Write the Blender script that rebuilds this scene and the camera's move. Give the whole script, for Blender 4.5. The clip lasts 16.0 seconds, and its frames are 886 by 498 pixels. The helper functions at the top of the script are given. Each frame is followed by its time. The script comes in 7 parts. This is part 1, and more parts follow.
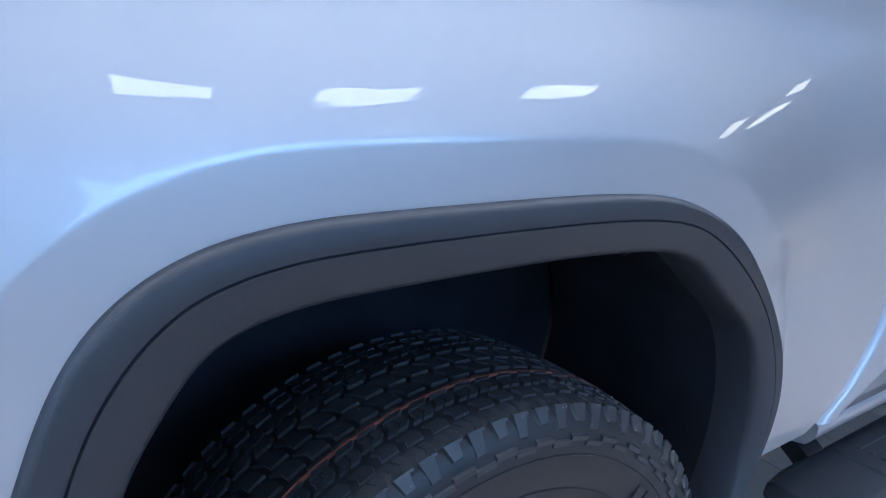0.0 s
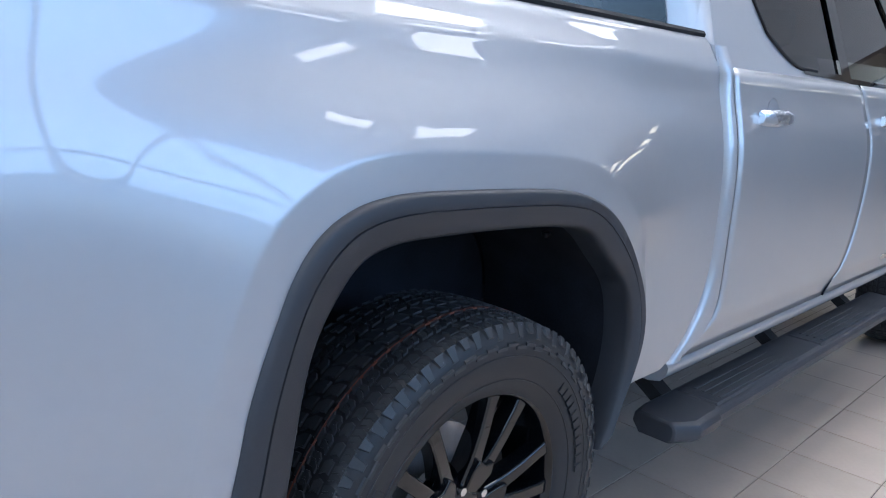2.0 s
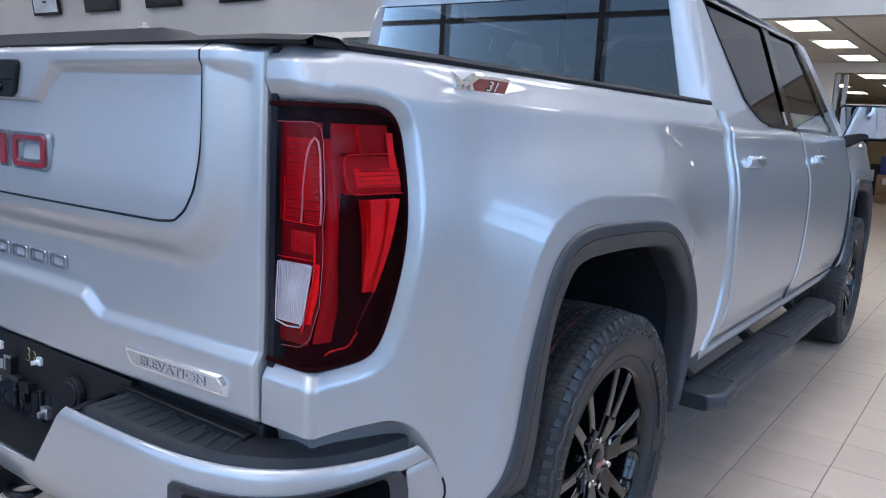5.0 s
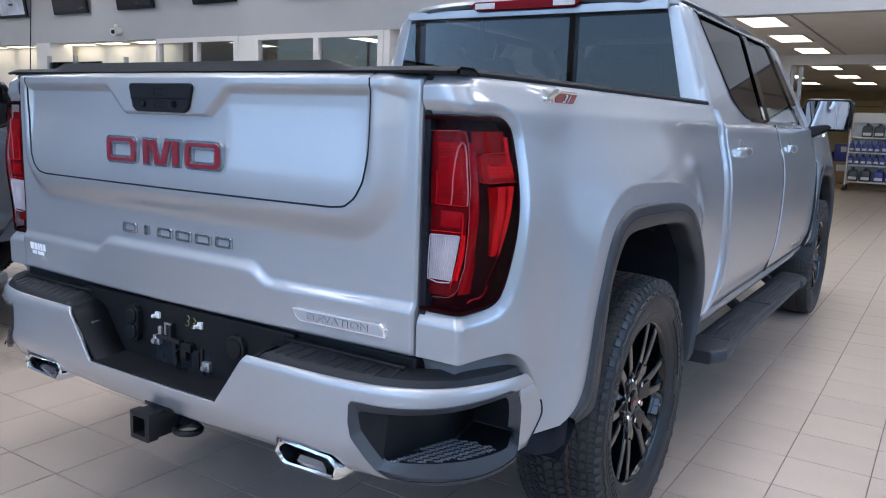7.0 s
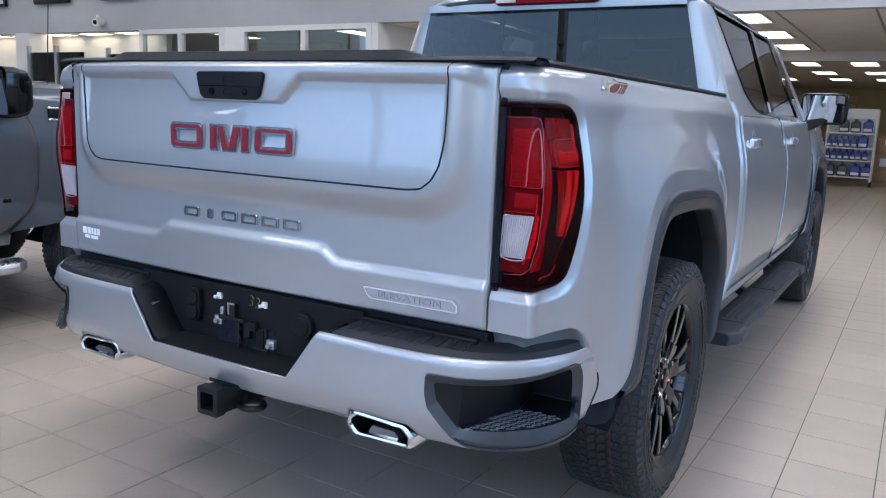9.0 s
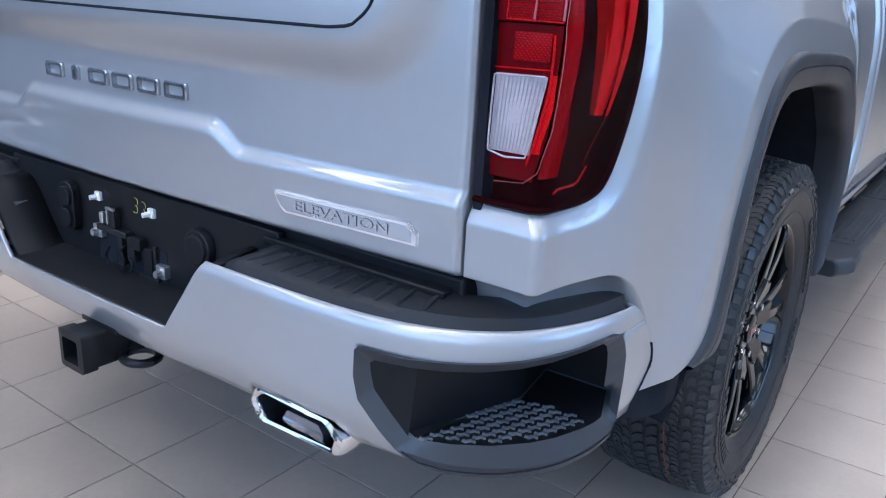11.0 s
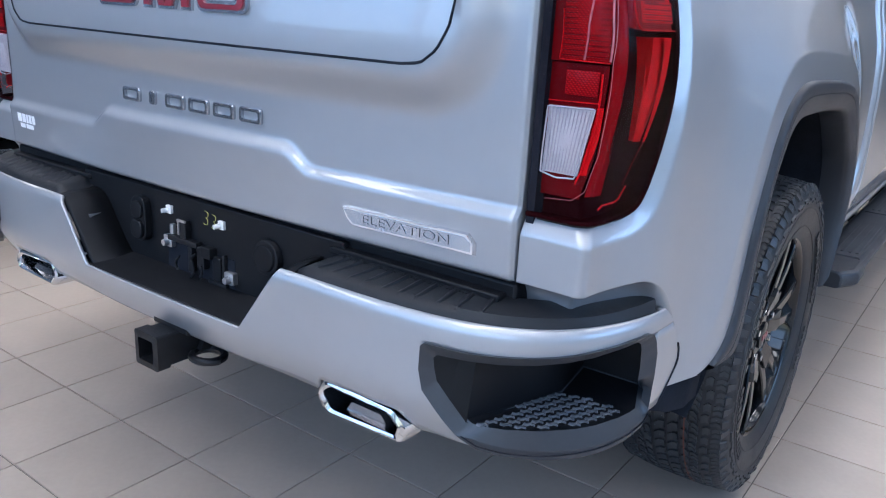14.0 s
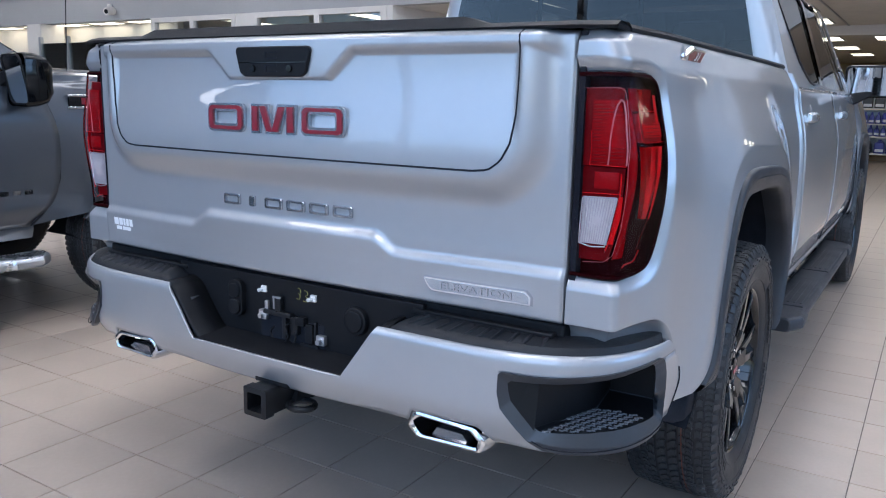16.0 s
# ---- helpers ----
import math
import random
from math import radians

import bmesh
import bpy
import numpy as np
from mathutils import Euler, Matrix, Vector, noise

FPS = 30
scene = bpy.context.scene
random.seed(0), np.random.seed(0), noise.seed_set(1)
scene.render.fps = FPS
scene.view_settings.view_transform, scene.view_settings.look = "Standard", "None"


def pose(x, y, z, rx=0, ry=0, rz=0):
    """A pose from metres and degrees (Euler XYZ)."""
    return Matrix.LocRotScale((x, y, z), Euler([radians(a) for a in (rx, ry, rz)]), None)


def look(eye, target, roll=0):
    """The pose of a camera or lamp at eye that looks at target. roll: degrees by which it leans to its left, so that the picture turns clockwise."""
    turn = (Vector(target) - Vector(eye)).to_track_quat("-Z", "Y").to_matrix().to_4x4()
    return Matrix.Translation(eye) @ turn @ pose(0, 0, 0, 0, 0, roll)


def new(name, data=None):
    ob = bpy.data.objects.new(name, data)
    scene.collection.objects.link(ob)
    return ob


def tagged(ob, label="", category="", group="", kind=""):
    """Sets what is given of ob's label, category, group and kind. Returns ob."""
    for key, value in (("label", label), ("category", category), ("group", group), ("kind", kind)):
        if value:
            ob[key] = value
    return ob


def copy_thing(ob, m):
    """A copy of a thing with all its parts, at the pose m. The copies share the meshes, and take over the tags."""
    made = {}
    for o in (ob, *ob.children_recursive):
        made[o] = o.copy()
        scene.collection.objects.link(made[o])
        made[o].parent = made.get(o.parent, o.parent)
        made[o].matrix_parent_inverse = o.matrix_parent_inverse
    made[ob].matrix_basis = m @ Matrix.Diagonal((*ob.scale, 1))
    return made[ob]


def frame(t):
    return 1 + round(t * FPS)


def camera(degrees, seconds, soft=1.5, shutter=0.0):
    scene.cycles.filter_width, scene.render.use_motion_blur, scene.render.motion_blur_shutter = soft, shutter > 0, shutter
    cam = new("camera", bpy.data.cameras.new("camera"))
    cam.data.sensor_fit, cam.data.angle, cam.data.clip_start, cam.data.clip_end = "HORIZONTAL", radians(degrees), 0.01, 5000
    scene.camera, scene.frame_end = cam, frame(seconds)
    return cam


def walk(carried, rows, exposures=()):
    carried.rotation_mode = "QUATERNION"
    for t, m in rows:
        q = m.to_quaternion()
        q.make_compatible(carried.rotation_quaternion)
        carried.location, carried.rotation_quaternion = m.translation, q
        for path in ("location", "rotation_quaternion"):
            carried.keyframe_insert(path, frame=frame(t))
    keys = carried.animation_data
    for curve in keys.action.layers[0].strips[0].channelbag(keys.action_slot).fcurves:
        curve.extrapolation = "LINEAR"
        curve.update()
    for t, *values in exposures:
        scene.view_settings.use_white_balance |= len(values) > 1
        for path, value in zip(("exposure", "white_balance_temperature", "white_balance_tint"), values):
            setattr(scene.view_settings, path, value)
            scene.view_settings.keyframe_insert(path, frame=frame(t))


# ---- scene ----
cam = camera(59.2, 16.0, soft=1.1)
PATH = [
    (0, (1.549, -0.533, 1.254), (0.018, 0.613, 0.666), 2.9),
    (0.5, (1.607, -0.704, 1.225), (0.219, 0.611, 0.637), 3.4),
    (1, (1.687, -0.827, 1.229), (0.335, 0.532, 0.657), 4.2),
    (1.5, (1.775, -0.937, 1.247), (0.429, 0.451, 0.734), 4.4),
    (2, (1.81, -1.057, 1.264), (0.491, 0.38, 0.822), 4.6),
    (2.5, (1.728, -1.214, 1.277), (0.478, 0.294, 0.873), 5.6),
    (3, (1.707, -1.365, 1.284), (0.494, 0.185, 0.934), 5.0),
    (3.5, (1.759, -1.526, 1.274), (0.575, 0.053, 0.946), 4.6),
    (4, (1.803, -1.676, 1.276), (0.627, -0.089, 0.96), 3.9),
    (4.5, (1.805, -1.758, 1.283), (0.633, -0.168, 0.968), 3.3),
    (5, (1.742, -1.865, 1.297), (0.588, -0.264, 0.976), 3.0),
    (5.2, (1.708, -1.928, 1.303), (0.56, -0.322, 0.981), 3.0),
    (7.3, (1.742, -2.466, 1.31), (0.678, -0.804, 0.985), 1.7),
    (7.5, (1.723, -2.508, 1.285), (0.665, -0.838, 0.985), 1.7),
    (8, (1.659, -2.63, 1.288), (0.63, -0.942, 0.987), 1.9),
    (8.2, (1.643, -2.655, 1.29), (0.624, -0.963, 0.979), 2.1),
    (10.3, (1.494, -2.227, 1.229), (0.438, -0.601, 0.74), 2.8),
    (10.5, (1.452, -2.122, 1.205), (0.385, -0.516, 0.672), 2.7),
    (11, (1.347, -1.871, 1.156), (0.245, -0.323, 0.534), 3.0),
    (11.5, (1.289, -1.672, 1.087), (0.15, -0.2, 0.356), 2.7),
    (12, (1.268, -1.553, 1.035), (0.075, -0.172, 0.216), 2.3),
    (12.5, (1.259, -1.537, 1.036), (0.05, -0.194, 0.179), 2.3),
    (13, (1.284, -1.65, 1.083), (0.103, -0.261, 0.262), 2.9),
    (13.5, (1.298, -1.871, 1.136), (0.166, -0.376, 0.441), 3.7),
    (14, (1.363, -2.039, 1.191), (0.25, -0.485, 0.601), 3.2),
    (14.5, (1.465, -2.211, 1.22), (0.362, -0.625, 0.703), 2.2),
    (15, (1.505, -2.32, 1.241), (0.417, -0.706, 0.78), 1.7),
    (15.5, (1.465, -2.444, 1.253), (0.394, -0.806, 0.842), 1.3),
    (16, (1.421, -2.544, 1.259), (0.379, -0.88, 0.879), 1.2),
]
walk(cam, [(t, look(eye, target, roll)) for t, eye, target, roll in PATH], [(0.0, 0.2, 4500, 10), (0.5, 0.25, 4720, 10), (1.5, 0.2, 4920, 10), (2.5, 0.0, 4900, 10), (3.0, -0.02, 5030, 10), (4.5, 0.04, 4960, 11), (8.0, -0.07, 5000, 11), (10.5, 0.04, 4860, 11), (11.5, 0.25, 4800, 11), (12.5, 0.36, 4760, 11), (13.3, 0.27, 4850, 11), (14.0, 0.1, 4910, 11), (16.0, -0.05, 4960, 11)])

# ---------------------------------------------------------------- daylight
world = bpy.data.worlds.new("daylight")
scene.world = world
world.use_nodes = True
wn = world.node_tree.nodes
sky = wn.new("ShaderNodeTexSky")
sky.sky_type = 'NISHITA'
sky.sun_disc = False
sky.sun_elevation = radians(38)
sky.sun_rotation = radians(150)
wn["Background"].inputs[1].default_value = 0.15
world.node_tree.links.new(sky.outputs[0], wn["Background"].inputs[0])


def area_lamp(name, m, w, h, power, colour):
    d = bpy.data.lights.new(name, 'AREA')
    d.shape, d.size, d.size_y, d.energy, d.color = 'RECTANGLE', w, h, power, colour
    ob = new(name, d)
    ob.matrix_world = m
    return ob


# daylight that falls in through the two glazed fronts
area_lamp("window_light_rear", look((-7.2, -7.4, 3.3), (-7.2, 0, 2.2)), 25.6, 3.3, 525, (0.625, 0.76, 0.96))
area_lamp("window_light_side", look((8.4, 3.6, 3.5), (0, 3.6, 2.2)), 10.0, 2.4, 310, (0.625, 0.76, 0.96))


# ---------------------------------------------------------------- materials
def mat(name, colour, rough=0.5, metal=0.0, coat=0.0, noise_size=0.0, vary=0.0, bump=0.0, bump_size=400.0,
        emit=0.0, ior=1.5, spec=0.5, rough_vary=0.0, coat_rough=0.03, dust=0.0):
    """Principled material with colour variation at two scales and fine relief."""
    m = bpy.data.materials.new(name)
    m.use_nodes = True
    nt = m.node_tree
    b = nt.nodes["Principled BSDF"]
    L = nt.links.new
    b.inputs["Base Color"].default_value = (*colour, 1)
    b.inputs["Roughness"].default_value = rough
    b.inputs["Metallic"].default_value = metal
    b.inputs["Coat Weight"].default_value = coat
    b.inputs["Coat Roughness"].default_value = coat_rough
    b.inputs["IOR"].default_value = ior
    b.inputs["Specular IOR Level"].default_value = spec
    if emit:
        b.inputs["Emission Color"].default_value = (*colour, 1)
        b.inputs["Emission Strength"].default_value = emit
    tc = nt.nodes.new("ShaderNodeTexCoord")
    if vary or rough_vary or dust:
        n1 = nt.nodes.new("ShaderNodeTexNoise")
        n1.inputs["Scale"].default_value = noise_size or 6.0
        n1.inputs["Detail"].default_value = 6
        L(tc.outputs["Object"], n1.inputs["Vector"])
        n2 = nt.nodes.new("ShaderNodeTexNoise")
        n2.inputs["Scale"].default_value = (noise_size or 6.0) * 14
        n2.inputs["Detail"].default_value = 4
        L(tc.outputs["Object"], n2.inputs["Vector"])
        mix = nt.nodes.new("ShaderNodeMath")
        mix.operation = 'MULTIPLY_ADD'
        L(n2.outputs["Fac"], mix.inputs[0])
        mix.inputs[1].default_value = 0.5
        L(n1.outputs["Fac"], mix.inputs[2])
        rng = nt.nodes.new("ShaderNodeMapRange")
        L(mix.outputs[0], rng.inputs["Value"])
        rng.inputs["From Min"].default_value, rng.inputs["From Max"].default_value = 0.5, 1.0
        rng.inputs["To Min"].default_value, rng.inputs["To Max"].default_value = 1 - vary, 1 + vary
        if vary:
            sc = nt.nodes.new("ShaderNodeVectorMath")
            sc.operation = 'SCALE'
            sc.inputs[0].default_value = colour
            L(rng.outputs[0], sc.inputs["Scale"])
            L(sc.outputs[0], b.inputs["Base Color"])
        if rough_vary:
            r2 = nt.nodes.new("ShaderNodeMapRange")
            L(mix.outputs[0], r2.inputs["Value"])
            r2.inputs["From Min"].default_value, r2.inputs["From Max"].default_value = 0.45, 1.05
            r2.inputs["To Min"].default_value, r2.inputs["To Max"].default_value = rough - rough_vary, rough + rough_vary
            L(r2.outputs[0], b.inputs["Roughness"])
        if dust:
            sp = nt.nodes.new("ShaderNodeTexVoronoi")
            sp.inputs["Scale"].default_value = 80
            L(tc.outputs["Object"], sp.inputs["Vector"])
            lt = nt.nodes.new("ShaderNodeMath")
            lt.operation = 'LESS_THAN'
            L(sp.outputs["Distance"], lt.inputs[0])
            lt.inputs[1].default_value = 0.085
            mm = nt.nodes.new("ShaderNodeMix")
            mm.data_type = 'RGBA'
            gate = nt.nodes.new("ShaderNodeMath")
            gate.operation = 'MULTIPLY'
            L(lt.outputs[0], gate.inputs[0])
            gate.inputs[1].default_value = dust
            L(gate.outputs[0], mm.inputs["Factor"])
            if vary:
                L(sc.outputs[0], mm.inputs["A"])
            else:
                mm.inputs["A"].default_value = (*colour, 1)
            mm.inputs["B"].default_value = (0.35, 0.36, 0.38, 1)
            L(mm.outputs["Result"], b.inputs["Base Color"])
    if bump:
        nb = nt.nodes.new("ShaderNodeTexNoise")
        nb.inputs["Scale"].default_value = bump_size
        nb.inputs["Detail"].default_value = 3
        L(tc.outputs["Object"], nb.inputs["Vector"])
        bp = nt.nodes.new("ShaderNodeBump")
        bp.inputs["Strength"].default_value = bump
        bp.inputs["Distance"].default_value = 0.001
        L(nb.outputs["Fac"], bp.inputs["Height"])
        L(bp.outputs[0], b.inputs["Normal"])
    return m


def glass(name, tint, gloss_rough=0.01, ior=1.45, density=1.0):
    """A thin pane: tinted light passes, Fresnel drives the gloss."""
    m = bpy.data.materials.new(name)
    m.use_nodes = True
    nt = m.node_tree
    nt.nodes.remove(nt.nodes["Principled BSDF"])
    out = nt.nodes["Material Output"]
    tr = nt.nodes.new("ShaderNodeBsdfTransparent")
    tr.inputs[0].default_value = (*[c * density for c in tint], 1)
    gl = nt.nodes.new("ShaderNodeBsdfGlossy")
    gl.inputs["Roughness"].default_value = gloss_rough
    fr = nt.nodes.new("ShaderNodeFresnel")
    fr.inputs[0].default_value = ior
    mx = nt.nodes.new("ShaderNodeMixShader")
    nt.links.new(fr.outputs[0], mx.inputs[0])
    nt.links.new(tr.outputs[0], mx.inputs[1])
    nt.links.new(gl.outputs[0], mx.inputs[2])
    nt.links.new(mx.outputs[0], out.inputs[0])
    return m


def optic(m, pitch, depth=0.5):
    """Fine crossed prisms moulded into a lamp's red plastic."""
    nt = m.node_tree
    b = nt.nodes["Principled BSDF"]
    src = b.inputs["Base Color"].links[0].from_socket
    tc = nt.nodes.new("ShaderNodeTexCoord")
    waves = []
    for way in ('Z', 'DIAGONAL'):
        w = nt.nodes.new("ShaderNodeTexWave")
        w.bands_direction = way
        w.inputs["Scale"].default_value = 0.314 / pitch
        w.inputs["Distortion"].default_value = 0.4
        nt.links.new(tc.outputs["Object"], w.inputs["Vector"])
        waves.append(w.outputs["Fac"])
    mul = nt.nodes.new("ShaderNodeMath")
    mul.operation = 'MULTIPLY'
    nt.links.new(waves[0], mul.inputs[0])
    nt.links.new(waves[1], mul.inputs[1])
    rng = nt.nodes.new("ShaderNodeMapRange")
    nt.links.new(mul.outputs[0], rng.inputs["Value"])
    rng.inputs["To Min"].default_value, rng.inputs["To Max"].default_value = 1 - depth, 1 + depth * 0.6
    sc = nt.nodes.new("ShaderNodeVectorMath")
    sc.operation = 'SCALE'
    nt.links.new(src, sc.inputs[0])
    nt.links.new(rng.outputs[0], sc.inputs["Scale"])
    nt.links.new(sc.outputs[0], b.inputs["Base Color"])
    return m


def flake_paint(name, colour, rough, metal):
    m = mat(name, colour, rough, metal, coat=1.0, coat_rough=0.012, noise_size=3, vary=0.02)
    nt = m.node_tree
    b = nt.nodes["Principled BSDF"]
    tc = nt.nodes.new("ShaderNodeTexCoord")
    v = nt.nodes.new("ShaderNodeTexVoronoi")
    v.inputs["Scale"].default_value = 1800
    nt.links.new(tc.outputs["Object"], v.inputs["Vector"])
    bp = nt.nodes.new("ShaderNodeBump")
    bp.inputs["Strength"].default_value = 0.06
    bp.inputs["Distance"].default_value = 0.0006
    nt.links.new(v.outputs["Distance"], bp.inputs["Height"])
    b.inputs["Coat IOR"].default_value = 1.52
    nt.links.new(bp.outputs[0], b.inputs["Normal"])
    return m


SILVER = flake_paint("silver_paint", (0.38, 0.393, 0.41), 0.40, 0.56)
GREY_PAINT = flake_paint("dark_grey_paint", (0.065, 0.075, 0.092), 0.40, 0.4)
BLACK_PLASTIC = mat("black_plastic", (0.006, 0.0065, 0.008), 0.52, spec=0.22, noise_size=9, vary=0.12, bump=0.25, bump_size=900, rough_vary=0.06)
TRIM_PLASTIC = mat("grained_trim", (0.023, 0.026, 0.032), 0.44, spec=0.45, noise_size=7, vary=0.10, bump=0.3, bump_size=1200, rough_vary=0.05)
CAP_PLASTIC = mat("rail_cap_plastic", (0.010, 0.011, 0.013), 0.6, spec=0.2, noise_size=7, vary=0.12, bump=0.3, bump_size=1100, rough_vary=0.05)
LINER = mat("liner_felt", (0.015, 0.017, 0.023), 0.9, spec=0.12, noise_size=12, vary=0.3, bump=0.4, bump_size=500)
PAD_PLASTIC = mat("step_pad_plastic", (0.010, 0.011, 0.0135), 0.46, spec=0.34, noise_size=9, vary=0.15, bump=0.4, bump_size=900, rough_vary=0.06)
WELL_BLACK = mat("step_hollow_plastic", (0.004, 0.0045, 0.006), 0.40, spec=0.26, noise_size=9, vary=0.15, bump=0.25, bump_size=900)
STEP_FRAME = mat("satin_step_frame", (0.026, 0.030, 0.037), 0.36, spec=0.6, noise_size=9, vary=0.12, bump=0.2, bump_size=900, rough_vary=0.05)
# worn grip bars, with the sheen of strong light put into the pale colour
GRIP = mat("worn_sheen_grip", (0.10, 0.106, 0.118), 0.42, spec=0.5, noise_size=30, vary=0.25, bump=0.3, bump_size=700)
GLOSS_BLACK = mat("gloss_black", (0.003, 0.0035, 0.0045), 0.07, spec=0.4, noise_size=5, rough_vary=0.03)
RIM_BLACK = mat("gloss_black_alloy", (0.0025, 0.003, 0.004), 0.06, spec=0.35, coat=0.35, coat_rough=0.02, noise_size=5, rough_vary=0.02)
MACHINED = mat("dark_machined", (0.25, 0.25, 0.265), 0.22, metal=0.9, coat=0.6, noise_size=20, rough_vary=0.05)
RUBBER = mat("tyre_rubber", (0.023, 0.0255, 0.029), 0.46, spec=0.5, noise_size=10, vary=0.25, bump=0.3, bump_size=350, rough_vary=0.08, dust=0.35)
SIDEWALL = mat("sidewall_rubber", (0.015, 0.0165, 0.019), 0.44, spec=0.36, noise_size=10, vary=0.2, bump=0.2, bump_size=500, rough_vary=0.08)
STRIPE = mat("orange_paint_line", (0.13, 0.042, 0.025), 0.7, noise_size=25, vary=0.3)
CHROME = mat("chrome", (0.82, 0.83, 0.85), 0.06, metal=1.0, noise_size=8, rough_vary=0.02)
SATIN = mat("satin_aluminium", (0.62, 0.66, 0.72), 0.28, metal=0.9, noise_size=8, rough_vary=0.04)
STEEL = mat("zinc_steel", (0.55, 0.55, 0.56), 0.35, metal=0.9, noise_size=30, vary=0.15)
BLACK_STEEL = mat("black_steel", (0.009, 0.0095, 0.011), 0.42, spec=0.3, noise_size=15, vary=0.3, bump=0.3, bump_size=250)
EMBLEM_RED = mat("emblem_red", (0.19, 0.008, 0.02), 0.3, coat=0.8, noise_size=20, vary=0.06)
BADGE_SILVER = mat("badge_silver", (0.70, 0.72, 0.75), 0.3, metal=0.3, noise_size=20, rough_vary=0.05)
MARK_METAL = mat("mark_metal", (0.46, 0.48, 0.52), 0.2, metal=0.92, noise_size=20, rough_vary=0.04)
BADGE_RED = mat("badge_red", (0.20, 0.02, 0.02), 0.3, coat=0.6, noise_size=20, vary=0.06)
LAMP_RED = optic(mat("lamp_red", (0.80, 0.0025, 0.006), 0.35, spec=0.08, noise_size=60, vary=0.15, bump=0.4, bump_size=420), 0.0034, 0.3)
LAMP_MID = optic(mat("lamp_mid_red", (0.40, 0.002, 0.006), 0.3, spec=0.08, noise_size=60, vary=0.15, bump=0.5, bump_size=420), 0.0030, 0.5)
LAMP_DEEP = mat("lamp_deep_red", (0.12, 0.001, 0.003), 0.3, spec=0.08, noise_size=30, vary=0.2)
LAMP_COLUMN = mat("lamp_column_red", (0.22, 0.0015, 0.004), 0.15, spec=0.1, noise_size=30, vary=0.1)
LAMP_PINK = mat("light_guide", (0.55, 0.16, 0.17), 0.2, noise_size=40, vary=0.1)
LAMP_DARK = mat("lamp_housing", (0.014, 0.0006, 0.0012), 0.7, spec=0.03)
LAMP_WHITE = mat("reverse_lens", (0.50, 0.50, 0.50), 0.15, spec=0.3, noise_size=40, vary=0.12, bump=0.6, bump_size=300)
LAMP_CLEAR = mat("reverse_rib", (0.80, 0.81, 0.84), 0.08, metal=0.5, noise_size=40, rough_vary=0.03)
LENS = glass("lamp_lens", (0.97, 0.92, 0.93), 0.006, 1.14)
WINDOW_GLASS = glass("privacy_glass", (0.10, 0.11, 0.12), 0.003, 1.5)
FRONT_GLASS = glass("door_glass", (0.45, 0.48, 0.47), 0.004, 1.6)
OFFICE_GLASS = glass("office_glass", (0.78, 0.82, 0.82), 0.003, 2.2)
CLEAR = glass("clear_glass", (0.9, 0.95, 0.94), 0.004, 1.45)
MIRROR = mat("mirror_glass", (0.55, 0.58, 0.62), 0.01, metal=1.0)
CABIN = mat("cabin_trim", (0.03, 0.03, 0.032), 0.7, noise_size=6, vary=0.2)
SEAT = mat("seat_cloth", (0.02, 0.02, 0.022), 0.8, noise_size=14, vary=0.25, bump=0.3, bump_size=300)
PLAQUE = mat("plaque_face", (0.52, 0.55, 0.59), 0.24, metal=0.75, noise_size=20, rough_vary=0.05)
CHALK = mat("yellow_marker", (0.55, 0.52, 0.14), 0.8)
WHITE_CLIP = mat("white_nylon", (0.7, 0.7, 0.68), 0.4, noise_size=30, vary=0.05)
DECAL = mat("white_decal", (0.82, 0.83, 0.85), 0.45)

